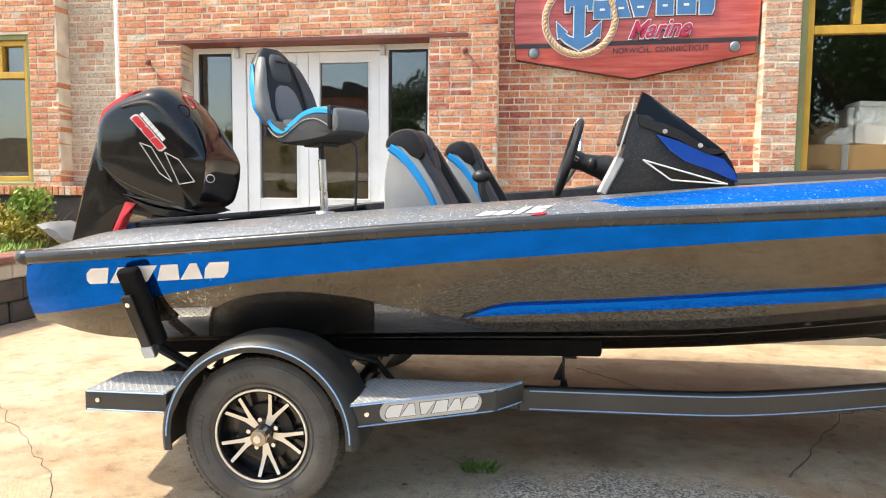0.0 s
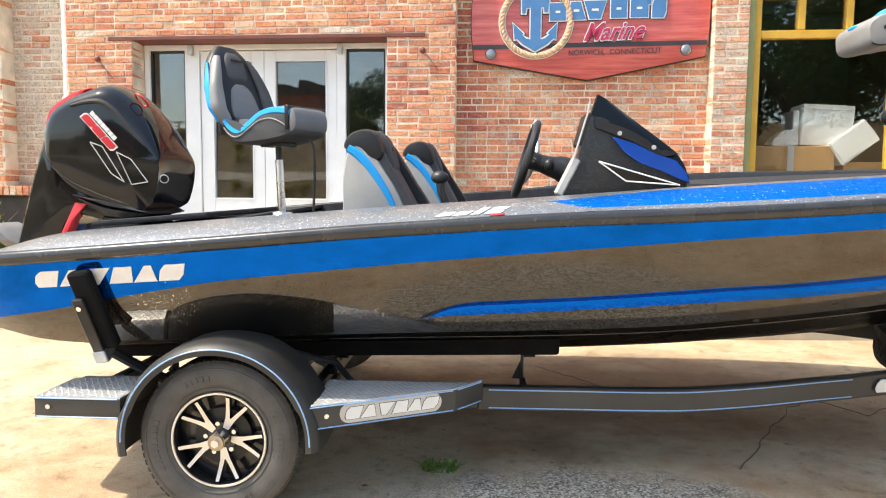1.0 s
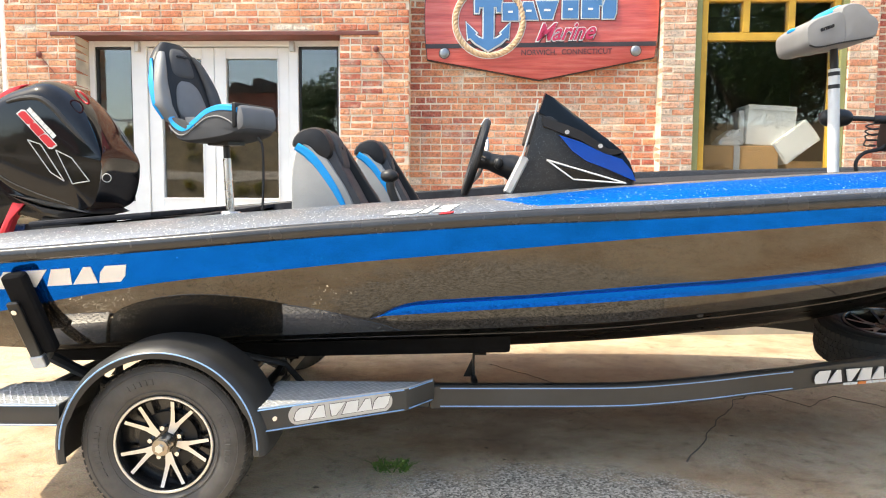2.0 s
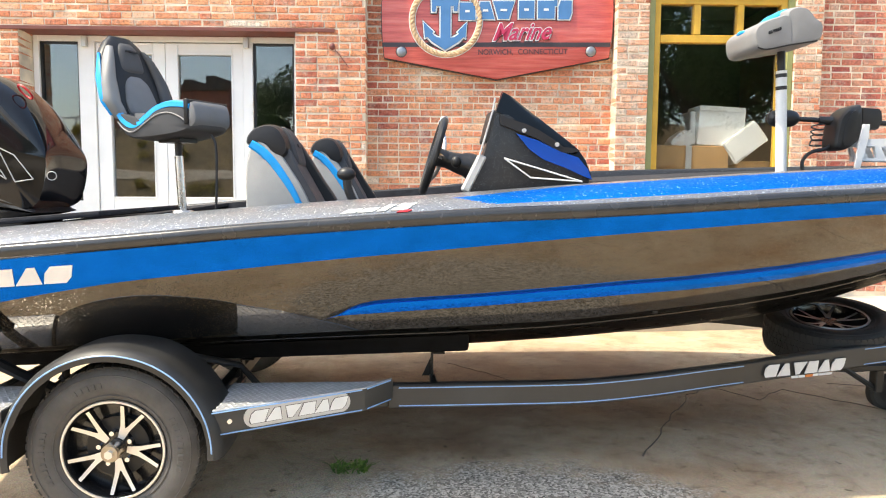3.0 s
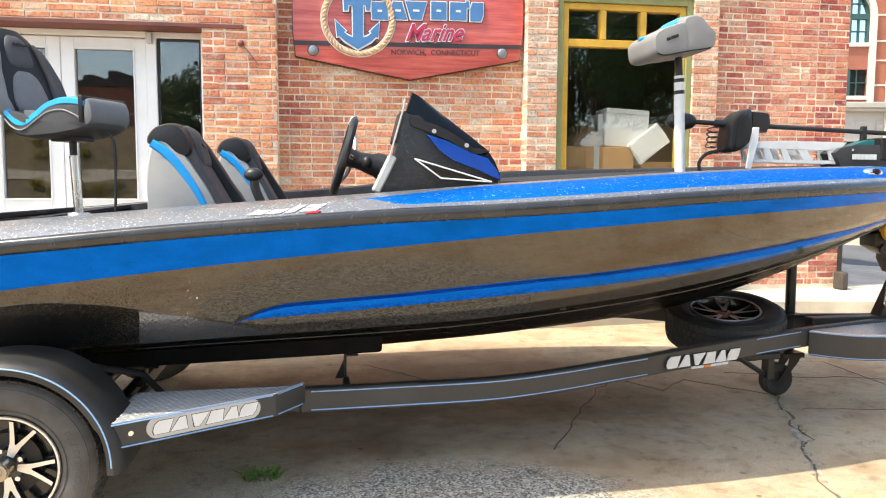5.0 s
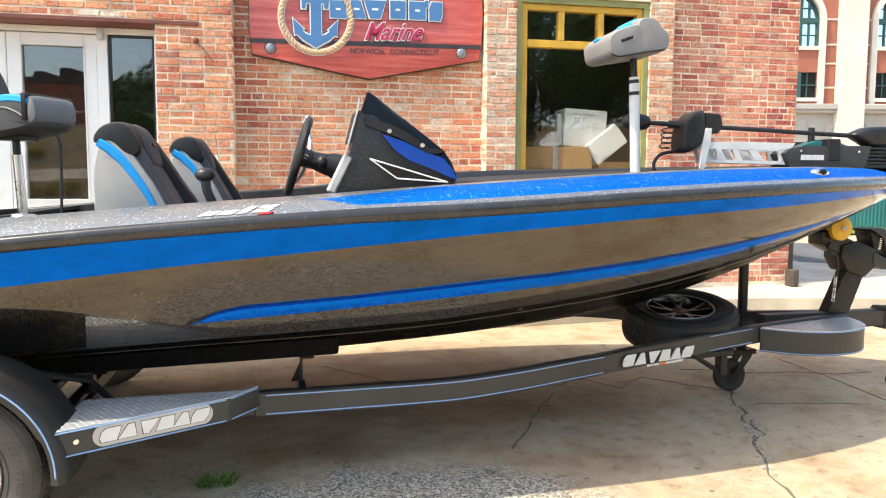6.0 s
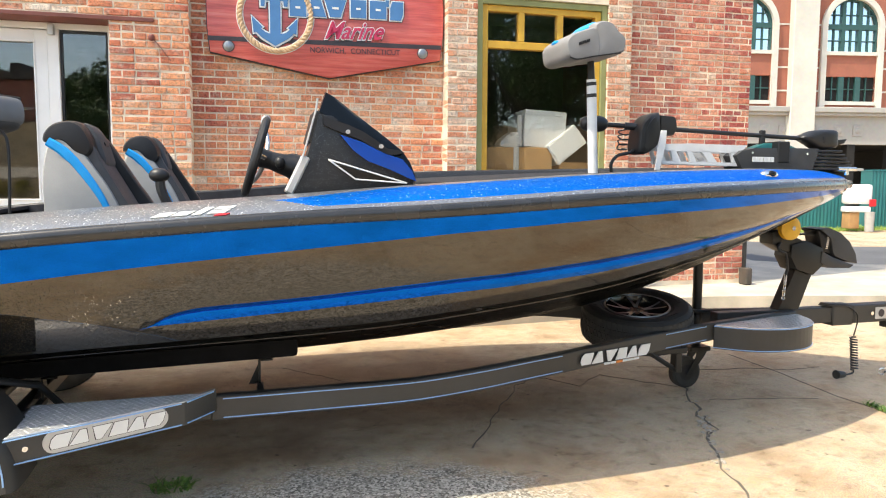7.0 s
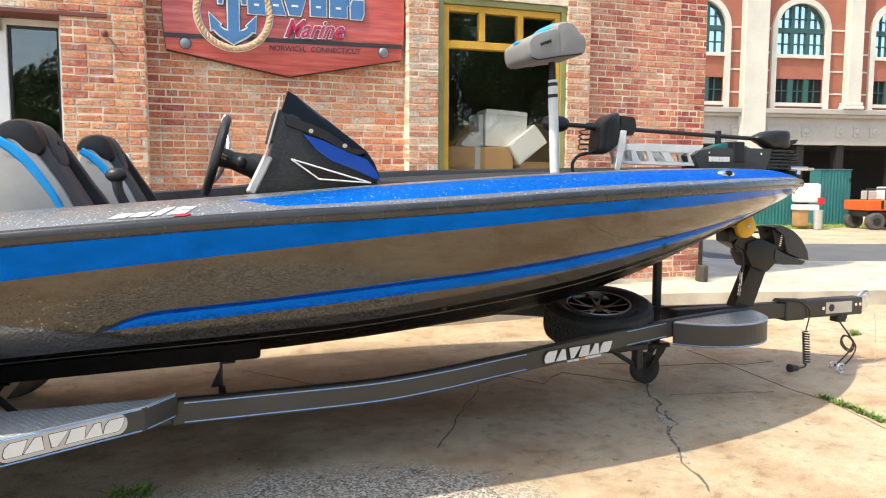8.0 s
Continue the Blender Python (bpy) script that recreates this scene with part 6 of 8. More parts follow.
part("end_plate", box(B(), (4.80, -0.05, 1.384), (4.97, 0.05, 1.400), 0.003), M_PLATE, tm_, "pale end plate")
part("shaft_rest", prism(B(), [(4.10, 1.512), (4.20, 1.545), (4.34, 1.552), (4.44, 1.518)], -0.04, 0.04, 0.004), M_TEAL, tm_, "teal shaft cradle")
part("strap", box(B(), (4.248, -0.094, 1.425), (4.338, 0.094, 1.556), 0.006), M_BLKV, tm_, "black tie-down strap")
part("base_label", shapes(B(), flat_place(Matrix.Translation((4.065, -0.0885, 1.428)), 0.16, 0.030), (BLOCK,) * 6, 0.0), M_WHITE, tm_, "white bars in place of a maker's name", False)
part("peg", box(B(), (4.186, -0.012, 1.50), (4.224, 0.012, 1.628), 0.005), M_BLACKP, tm_)
part("lower_unit", inflate(B(), [(4.475, 1.588), (4.53, 1.618), (4.60, 1.638), (4.75, 1.640), (4.765, 1.585), (4.755, 1.530), (4.63, 1.516), (4.55, 1.548)], -0.058, 0.058, 3, 11, 32), M_BLACKP, tm_, "black torpedo lower unit")
part("unit_ring", cyl(B(), (4.62, 0, 1.577), (4.635, 0, 1.577), 0.0625, n=24), M_BLKV, tm_)
part("fin", inflate(B(), [(4.734, 1.576), (4.865, 1.590), (4.847, 1.564), (4.751, 1.532)], -0.008, 0.008, 4, 5), M_BLACKP, tm_)
part("coil_cord", tube(B(), [(3.235 - 0.0004 * i + 0.027 * math.cos(i * 0.42) + 0.008 * math.sin(i * 0.9), 0.030 * math.sin(i * 0.42), 1.60 - 0.0019 * i + 0.010 * math.sin(i * 0.42 + 0.6)) for i in range(62)], 0.0042, 6), M_BLACKP, tm_, "black coiled cord")
part("cord", tube(B(), [(3.34, 0, 1.53), (3.276, -0.01, 1.475), (3.19, -0.01, 1.452), (3.153, 0, 1.405), (3.158, 0, 1.345)], 0.010, 8, 22), M_BLACKP, tm_)

# ---- outboard motor ----
ob_ = thing("outboard_motor", (-1.12, 0, 0.70), BOAT, "glossy black tilted outboard motor with red accents", "motor")
SHAPE = [(-1.290, 1.380), (-1.312, 1.470), (-1.308, 1.555), (-1.280, 1.635), (-1.228, 1.680), (-1.156, 1.725), (-1.075, 1.758), (-1.000, 1.780), (-0.940, 1.772), (-0.875, 1.735), (-0.810, 1.675), (-0.752, 1.595), (-0.710, 1.510), (-0.682, 1.425), (-0.688, 1.362), (-0.708, 1.270), (-0.735, 1.187), (-0.785, 1.125), (-0.860, 1.098), (-0.985, 1.135), (-1.100, 1.195), (-1.205, 1.272)]
FACE = [(-1.231, 1.366), (-1.241, 1.447), (-1.229, 1.526), (-1.199, 1.584), (-1.148, 1.627), (-1.095, 1.650), (-1.017, 1.664), (-0.962, 1.668), (-0.911, 1.632), (-0.852, 1.563), (-0.793, 1.500), (-0.742, 1.445), (-0.710, 1.411), (-0.682, 1.383), (-0.680, 1.340), (-0.686, 1.282), (-0.702, 1.218), (-0.730, 1.160), (-0.801, 1.141), (-0.923, 1.172), (-1.046, 1.215), (-1.153, 1.273)]


def dome(bm, rim_line, face_line, w, n=19):
    """A shell that swells from a face on either side to a rim on the centre plane."""
    o = spline([(x, 0, z) for x, z in rim_line], 88, True)
    f = spline([(x, 0, z) for x, z in face_line], 88, True)
    lo = []
    for i in range(n):
        a = -math.pi / 2 + math.pi * i / (n - 1)
        k = max(0.0, math.cos(a)) ** 0.8
        y = w * math.copysign(abs(math.sin(a)) ** 0.85, math.sin(a))
        lo.append([Vector((q.x + (p.x - q.x) * k, y, q.z + (p.z - q.z) * k)) for p, q in zip(o, f)])
    c = [lo[0], lo[-1]]
    for end in (0, 1):
        m = sum(c[end], Vector()) / 88
        row = [m + (p - m) * 0.5 + Vector((0, -0.006 if end == 0 else 0.006, 0)) for p in c[end]]
        lo = [row] + lo if end == 0 else lo + [row]
    return rings(bm, lo, True, True)


cowl = part("cowl", dome(B(), SHAPE, FACE, 0.225), M_GLOSSK, ob_, "glossy black cowl", True, 50)
part("red_rear_edge", inflate(B(), [(-1.315, 1.49), (-1.320, 1.556), (-1.290, 1.643), (-1.234, 1.690), (-1.160, 1.735), (-1.09, 1.760), (-1.09, 1.742), (-1.17, 1.705), (-1.245, 1.655), (-1.285, 1.59), (-1.295, 1.53)], -0.15, 0.15, 5, 11, 40), M_RED, cowl, "red rear edge")
bm = B()
tube(bm, [(-1.123, -0.226, 1.655), (-1.046, -0.222, 1.673), (-0.972, -0.216, 1.674), (-0.909, -0.214, 1.634), (-0.835, -0.214, 1.551), (-0.761, -0.214, 1.468), (-0.711, -0.210, 1.417)], lambda u: 0.004 + 0.014 * math.sin(math.pi * (0.08 + 0.84 * u)), 8, 34, True, 1.0)
part("air_intake", bm, M_BLACKP, cowl, "matt black air intake groove")
part("crease", tube(B(), [(-1.02, -0.16, 1.742), (-0.955, -0.165, 1.735), (-0.86, -0.17, 1.64), (-0.77, -0.17, 1.535), (-0.69, -0.165, 1.44)], 0.004, 6, 24), M_GLOSSK, cowl)
part("seam", tube(B(), [(-1.245, -0.222, 1.374), (-1.227, -0.224, 1.345), (-1.139, -0.2275, 1.278), (-1.001, -0.2275, 1.216), (-0.878, -0.225, 1.172), (-0.742, -0.215, 1.126)], 0.0035, 6, 26), M_BLACKP, cowl)
bm = inflate(B(), [(-1.22, 1.376), (-1.19, 1.31), (-1.069, 1.225), (-0.92, 1.17), (-0.90, 1.06), (-1.10, 1.10), (-1.19, 1.05), (-1.24, 0.90), (-1.27, 0.78), (-1.50, 0.78), (-1.455, 1.032), (-1.425, 1.137), (-1.385, 1.278), (-1.345, 1.40), (-1.300, 1.52), (-1.25, 1.50)], -0.195, 0.195, 5, 13, 60)
part("midsection", bm, M_GLOSSK, ob_, "glossy black lower housing")
part("red_flash", inflate(B(), [(-1.195, 1.04), (-1.13, 1.17), (-1.072, 1.163), (-1.125, 1.10), (-1.155, 1.03), (-1.20, 0.95), (-1.24, 0.95)], -0.215, -0.15, 5, 5), M_RED, ob_, "red chevron")
for nm, q, y in (("chin", [(-1.155, 1.213), (-1.015, 1.194), (-0.786, 1.144), (-0.725, 1.114), (-0.879, 1.135), (-1.0, 1.16)], 0.236), ("chin", [(-1.15, 1.208), (-1.0, 1.158), (-0.879, 1.133), (-0.735, 1.112), (-0.86, 1.085), (-0.987, 1.105), (-1.055, 1.150)], 0.228)):
    part(nm, inflate(B(), q, -y, y, 7, 9, 0), M_BLACKP, ob_, "angular black chin", True, 25)
part("chin_grille", box(B(), (-1.0, -0.20, 1.0), (-0.80, 0.20, 1.10), 0.01), M_BLACKP, ob_)
part("hose", tube(B(), [(-1.02, -0.10, 1.12), (-0.90, -0.16, 1.06), (-0.80, -0.18, 1.07), (-0.70, -0.15, 1.02)], 0.02, 8, 16), M_BLACKP, ob_, "black rigging hose")
part("bracket_arm", inflate(B(), [(-1.02, 0.72), (-0.93, 0.72), (-0.88, 1.02), (-0.98, 1.10), (-1.12, 1.06), (-1.14, 0.95)], -0.15, 0.15, 8, 7), M_BLACKP, ob_, "black transom bracket")
part("tilt_plate", inflate(B(), [(-1.72, 1.035), (-1.645, 1.052), (-1.56, 1.02), (-1.46, 0.93), (-1.58, 0.93)], -0.14, 0.14, 8, 5), M_MIDV, ob_, "grey bracket plate")
def cowl_row(a, b, h, lift0=0.2325):
    """A placing along the line a to b on the cowl's face; h: the way up from it."""
    return lambda u, v, lift: Vector((a[0] + (b[0] - a[0]) * u + h[0] * v, -lift0 - lift, a[1] + (b[1] - a[1]) * u + h[1] * v))


part("white_marking", shapes(B(), cowl_row((-1.024, 1.615), (-0.900, 1.478), (0.015, 0.014)), (BLOCK,) * 7, 0.0), M_WHITE, cowl, "small white bars in place of a maker's name", False)
PRO = cowl_row((-1.066, 1.595), (-0.918, 1.430), (0.027, 0.021))
part("edge_marking", shapes(B(), PRO, (LEAN, ROUND, LEAN), 0.0, 0.001, 0.13), M_WHITE, cowl, "white edge of red shapes", False)
part("red_marking", shapes(B(), PRO, (LEAN, ROUND, LEAN), 0.0, 0.003, -0.02), M_RED, cowl, "red shapes", False)
bm = B()
for q in ([(-1.027, 1.473), (-0.965, 1.452), (-0.857, 1.275), (-0.923, 1.318)], [(-0.893, 1.425), (-0.818, 1.388), (-0.735, 1.276), (-0.818, 1.262)]):
    P = [Vector((x, -0.232, z)) for x, z in q]
    for a, b in zip(P, P[1:] + P[:1]):
        cyl(bm, a, b, 0.0028, n=6)
part("grey_outline_marking", bm, M_PLATE, cowl, "grey outlined bars", False)
bm = B()
for c, r in (((-0.795, -0.150, 1.690), 0.040),):
    lo = [Vector(c) + Vector((0.8, 0.0, -0.6)) * r * math.cos(a) + Vector((0.3, -0.85, 0.43)) * r * math.sin(a) for a in (2 * math.pi * i / 24 for i in range(25))]
    tube(bm, lo, 0.005, 6, 0, False)
part("red_emblem", bm, M_RED, cowl, "red ring emblem")
bm = B()
lo = [Vector((-0.655, -0.222, 1.292)) + Vector((math.cos(a), 0.2 * math.cos(a), math.sin(a))) * 0.02 for a in (2 * math.pi * i / 24 for i in range(25))]
tube(bm, lo, 0.002, 6, 0, False)
part("grey_emblem", bm, M_PLATE, cowl, "grey ring emblem")


# ---- the trailer ----
trailer = thing("boat_trailer", (0, 0, 0), BOAT, "dark grey single-axle boat trailer with blue pinstripes", "trailer")
FP = [(0.94, -0.755), (1.30, -0.75), (1.75, -0.735), (2.10, -0.665), (2.45, -0.555), (2.90, -0.425), (3.35, -0.31), (3.75, -0.215), (4.15, -0.12), (4.45, -0.06)]


def ztop(x):
    return lerp(x, [0.9, 1.8, 2.6, 3.7, 4.5], [0.422, 0.422, 0.437, 0.482, 0.492])


def rail_beam(sgn):
    P = spline([(x, y * sgn, 0) for x, y in FP] if sgn > 0 else [(0.94, 0.755, 0), (1.75, 0.755, 0), (2.6, 0.73, 0), (3.1, 0.56, 0), (3.5, 0.34, 0), (3.75, 0.22, 0), (4.15, 0.12, 0), (4.45, 0.06, 0)], 40)
    lo = []
    for i, p in enumerate(P):
        t = (P[min(i + 1, 39)] - P[max(0, i - 1)]).normalized()
        o = Vector((-t.y, t.x, 0)) * 0.025
        z = ztop(p.x) + (0.0 if sgn > 0 else lerp(p.x, [1.2, 1.8, 3.0, 3.7], [0.0, 0.065, 0.06, 0.0]))
        lo.append([p + o * a + Vector((0, 0, z - h)) for a, h in ((-1, 0.006), (-0.75, 0), (0.75, 0), (1, 0.006), (1, 0.096), (0.75, 0.102), (-0.75, 0.102), (-1, 0.096))])
    return rings(B(), lo, True, True)


def pin_line(sgn, h, x0, x1):
    P = [p for p in spline([(x, y * sgn, 0) for x, y in FP], 80) if x0 <= p.x <= x1]
    lo = []
    for i, p in enumerate(P):
        t = (P[min(i + 1, len(P) - 1)] - P[max(0, i - 1)]).normalized()
        o = Vector((t.y, -t.x, 0)) * 0.0265 * (1 if sgn > 0 else -1)
        z = ztop(p.x) - h
        lo.append([p + o + Vector((0, 0, z)), p + o * 1.06 + Vector((0, 0, z - 0.0003)), p + o * 1.06 + Vector((0, 0, z - 0.0047)), p + o + Vector((0, 0, z - 0.005))])
    return rings(B(), lo, True, True)


for s in (-1, 1):
    part("side_beam", rail_beam(s), M_FRAME, trailer, "dark grey curved frame beam")
    bm = B()
    box(bm, (-0.80, s * 0.755 - 0.024, 0.325), (0.938, s * 0.755 + 0.024, 0.418), 0.006)
    part("rear_beam", bm, M_FRAME, trailer)
for h in (0.010, 0.087):
    part("pinstripe", pin_line(1, h, 0.98, 2.63), M_PIN, trailer, "thin light blue pinstripe")
    part("pinstripe", pin_line(1, h, 3.30, 3.66), M_PIN, trailer, "thin light blue pinstripe")
for x in (-0.72, 0.2, 3.36):
    w = 0.76 if x < 1.5 else -lerp(x, [p[0] for p in FP], [p[1] for p in FP])
    part("cross_member", box(B(), (x, -w, 0.335), (x + 0.05, w, 0.40), 0.005), M_FRAME, trailer)
part("axle", cyl(B(), (0, -1.0, 0.315), (0, 1.0, 0.315), 0.032, n=18), M_STEELB, trailer)
part("tongue", box(B(), (3.9, -0.04, 0.392), (5.44, 0.04, 0.495), 0.006), M_FRAME, trailer, "dark grey square tongue")


def step(name, outline, z0, z1, sgn):
    """A step box with a tread-plate top."""
    o = [(x, y * sgn) for x, y in outline]
    box_ = part(name, slab(B(), o, z0, z1 - 0.004, 0.004), M_FRAME, trailer, "dark step box with tread-plate top")
    c = Vector((sum(p[0] for p in o) / len(o), sum(p[1] for p in o) / len(o), 0))
    bm = slab(B(), [(c.x + (x - c.x) * 0.985, c.y + (y - c.y) * 0.97) for x, y in o], z1 - 0.004, z1 + 0.001)
    plate = part("tread_plate", bm, M_TREAD, box_, "bright aluminium tread plate", False)
    bm = B()
    xs, ys = [p[0] for p in o], [p[1] for p in o]
    inside = lambda px_, py_: sum(((o[i][1] > py_) != (o[i - 1][1] > py_)) and (px_ < (o[i - 1][0] - o[i][0]) * (py_ - o[i][1]) / (o[i - 1][1] - o[i][1]) + o[i][0]) for i in range(len(o))) % 2
    k = 0
    y = min(ys) + 0.02
    while y < max(ys) - 0.015:
        x = min(xs) + 0.02 + (0.014 if k % 2 else 0)
        j = k % 2
        while x < max(xs) - 0.015:
            if inside(x, y) and inside(x + 0.012, y) and inside(x - 0.012, y):
                a = radians(45 if j % 2 else -45)
                d = Vector((math.cos(a), math.sin(a), 0))
                n_ = Vector((-d.y, d.x, 0))
                p = Vector((x, y, z1 + 0.001))
                e0, e1 = bm.verts.new(p - d * 0.013), bm.verts.new(p + d * 0.013)
                s0, s1, t = bm.verts.new(p + n_ * 0.0042), bm.verts.new(p - n_ * 0.0042), bm.verts.new(p + Vector((0, 0, 0.0028)))
                for f_ in ((e0, s1, t), (s1, e1, t), (e1, s0, t), (s0, e0, t)):
                    bm.faces.new(f_)
            x += 0.026
            j += 1
        y += 0.020
        k += 1
    part("tread_pattern", bm, M_TREAD, box_, "raised diamond ribs", False)
    return box_


def edge_lines(parent, pts, zs, off=0.0015):
    for z in zs:
        part("pinstripe", tube(B(), [(x, y - off, z) for x, y in pts], 0.0028, 6), M_PIN, parent, "thin light blue pinstripe")


REAR = [(-0.712, -1.225), (-0.385, -1.225), (-0.385, -0.912), (-0.543, -0.912), (-0.712, -0.965)]
FRONT = [(0.314, -1.225), (0.846, -0.945), (0.955, -0.80), (0.955, -0.785), (0.90, -0.848), (0.308, -0.848)]
st = step("rear_step", REAR, 0.394, 0.472, 1)
edge_lines(st, [(-0.704, -1.225), (-0.395, -1.225)], (0.398, 0.468))
part("bolt", cyl(B(), (-0.657, -1.233, 0.437), (-0.657, -1.223, 0.437), 0.009, n=12), M_CHROME, st)
st2 = step("front_step", FRONT, 0.367, 0.457, 1)
edge_lines(st2, [(0.324, -1.2225), (0.836, -0.9525)], (0.372, 0.452))
edge_lines(st2, [(0.856, -0.935), (0.947, -0.815)], (0.372, 0.452))
FA = math.atan2(0.28, 0.532)
FM = Matrix.Translation((0.314, -1.225, 0.370)) @ Matrix.Rotation(FA, 4, "Z")
part("bolt", cyl(B(), FM @ Vector((0.07, -0.008, 0.045)), FM @ Vector((0.07, 0.005, 0.045)), 0.009, n=12), M_CHROME, st2)
bm = B()
capsule = []
for i in range(24):
    a = 2 * math.pi * i / 24
    capsule.append(((0.16 if math.cos(a) < 0 else 0.50) + 0.034 * math.cos(a), 0.046 + 0.034 * math.sin(a)))
prism(bm, capsule, -0.005, 0.004)
turned(bm, FM)
tag = part("name_plate", bm, M_PLATE, st2, "silver rounded name plate", False)
PLT = flat_place(FM @ Matrix.Translation((0.140, -0.0050, 0.024)), 0.375, 0.044, 0.3)
part("plate_shadow_line", shapes(B(), PLT, MAKER, 0.0, 0.001, 0.06), M_SDARK, st2, "dark edge of the shapes", False)
part("plate_marking", shapes(B(), PLT, MAKER, 0.0, 0.0022, -0.02), M_WHITE, st2, "pale shapes on the plate", False)
bm = B()
c2 = [((0.16 if math.cos(a) < 0 else 0.50) + 0.038 * math.cos(a), 0.046 + 0.038 * math.sin(a)) for a in (2 * math.pi * i / 24 for i in range(24))]
prism(bm, c2, -0.0035, 0.003)
part("plate_edge", turned(bm, FM), M_PLATE, st2, "", False)
step("rear_step", REAR, 0.394, 0.472, -1)
step("front_step", FRONT, 0.367, 0.457, -1)


def fender(sgn):
    c = Vector((-0.025, 0, 0.315))
    prof = [(-1.245, 0.330), (-1.247, 0.352), (-1.235, 0.366), (-1.20, 0.376), (-1.10, 0.380), (-0.985, 0.378), (-0.985, 0.368), (-1.10, 0.370), (-1.20, 0.366), (-1.228, 0.356), (-1.237, 0.345), (-1.237, 0.330)]
    lo = []
    for i in range(41):
        a = radians(189 - 193 * i / 40)
        e = 1.0 + (0.02 if i < 6 or i > 34 else 0)
        lo.append([Vector((c.x + r * e * math.cos(a), sgn * -y, c.z + r * e * math.sin(a))) for y, r in prof])
    f_ = part("fender", rings(B(), lo, True, True), M_FENDER, trailer, "matt black rounded wheel fender", True, 40)
    ln = [(c.x + 0.352 * math.cos(radians(a)), sgn * 1.2475, c.z + 0.352 * math.sin(radians(a))) for a in range(0, 181, 4)]
    part("pinstripe", tube(B(), ln, 0.003, 6), M_PIN, f_, "thin light blue pinstripe")
    part("fender_stay", tube(B(), [(0.20, sgn * 0.985, 0.60), (0.33, sgn * 0.80, 0.52), (0.40, sgn * 0.76, 0.42)], 0.014, 8), M_STEELB, trailer)


fender(-1)
fender(1)


def wheel(name, label, fitted=True):
    """A trailer wheel; its axis is y and its face looks to -y."""
    w = new(name)
    w["base"] = (0.0, 0.0, 0.0)
    R, RW = 0.325, 0.10
    prof = [(-0.075, 0.185), (-0.093, 0.200), (-0.103, 0.232), (-0.106, 0.262), (-0.100, 0.290), (-0.088, 0.309), (-0.072, 0.319), (0.072, 0.319), (0.088, 0.309), (0.10, 0.290), (0.106, 0.262), (0.100, 0.225), (0.08, 0.185)]
    lo = [[Vector((r * math.cos(a), y, r * math.sin(a))) for y, r in prof] for a in (2 * math.pi * i / 72 for i in range(73))]
    rubber = M_TYRE if fitted else M_TYREK
    ty = part("tyre", rings(B(), lo, False, False), rubber, w, "black ribbed trailer tyre", True, 50)
    bm = B()
    for i in range(64):
        a0 = 2 * math.pi * i / 64
        for y0, y1, sk in ((-0.088, -0.052, 0.3), (-0.046, -0.016, -0.3), (-0.012, 0.018, 0.3), (0.022, 0.05, -0.3), (0.054, 0.088, 0.3)):
            q = []
            for r in (0.314, 0.3235):
                for yy, aa in ((y0, 0), (y1, sk), (y1, sk + 0.72), (y0, 0.72)):
                    a = a0 + (aa + sk * 0) * 2 * math.pi / 64
                    rr = r - (0.008 if abs(yy) > 0.08 else 0)
                    q.append(bm.verts.new((rr * math.cos(a), yy, rr * math.sin(a))))
            for f_ in ((4, 5, 6, 7), (0, 1, 5, 4), (1, 2, 6, 5), (2, 3, 7, 6), (3, 0, 4, 7)):
                bm.faces.new([q[j] for j in f_])
    part("tread", bm, M_TREADR, ty, "block tread", False)
    for r, y in ((0.212, -0.0985), (0.287, -0.1015)):
        part("sidewall_rib", tube(B(), [(r * math.cos(a), y, r * math.sin(a)) for a in (2 * math.pi * i / 60 for i in range(61))], 0.0022, 6, 0, False), rubber, ty)
    bm = B()
    for a0, n_l in ((62, 9), (150, 5), (242, 9), (330, 5)):
        for i in range(n_l):
            a = radians(a0 + i * 5.5)
            box(bm, (-0.0075, -0.1075, 0.240), (0.0075, -0.098, 0.262), 0.001, Matrix.Rotation(a, 4, "Y"))
    tagged(part("sidewall_marking", bm, rubber, ty, "raised bars on the sidewall", False), kind="stuff")
    prof = [(-0.090, 0.190), (-0.094, 0.187), (-0.094, 0.181), (-0.086, 0.176), (-0.02, 0.166), (0.03, 0.160), (0.06, 0.165), (0.08, 0.185)]
    lo = [[Vector((r * math.cos(a), y, r * math.sin(a))) for y, r in prof] for a in (2 * math.pi * i / 60 for i in range(61))]
    rim_ = part("rim", rings(B(), lo, False, False), M_RIMK, w, "black alloy rim with machined spokes", True, 40)
    lo = [[Vector((r * math.cos(a), y, r * math.sin(a))) for y, r in ((-0.0905, 0.192), (-0.0965, 0.189), (-0.0965, 0.182), (-0.088, 0.178))] for a in (2 * math.pi * i / 60 for i in range(61))]
    # the spare's lip and spokes are darkened likewise, with a duller steel
    part("lip", rings(B(), lo, False, False), M_MACH if fitted else M_BOLT, rim_, "machined rim lip")
    part("disc", cyl(B(), (0, -0.012, 0), (0, 0.0, 0), 0.166, n=48), M_RIMK, rim_)
    drum = fitted and part("brake_drum", cyl(B(), (0, -0.04, 0), (0, 0.05, 0), 0.115, 0.12, 40), M_STEELB, w, "dark steel hub and brake disc")
    for k in range(5):
        base = radians(64 + 72 * k)
        half = [(0.042, 0.28), (0.090, 0.225), (0.130, 0.260), (0.172, 0.285), (0.172, 0.205), (0.150, 0.180), (0.112, 0.105), (0.088, 0.025)]
        out = [(r, -g) for r, g in half] + [(r, g) for r, g in half[::-1]]
        deep = lambda r: lerp(r, [0.05, 0.10, 0.15, 0.18], [-0.064, -0.069, -0.080, -0.0885])
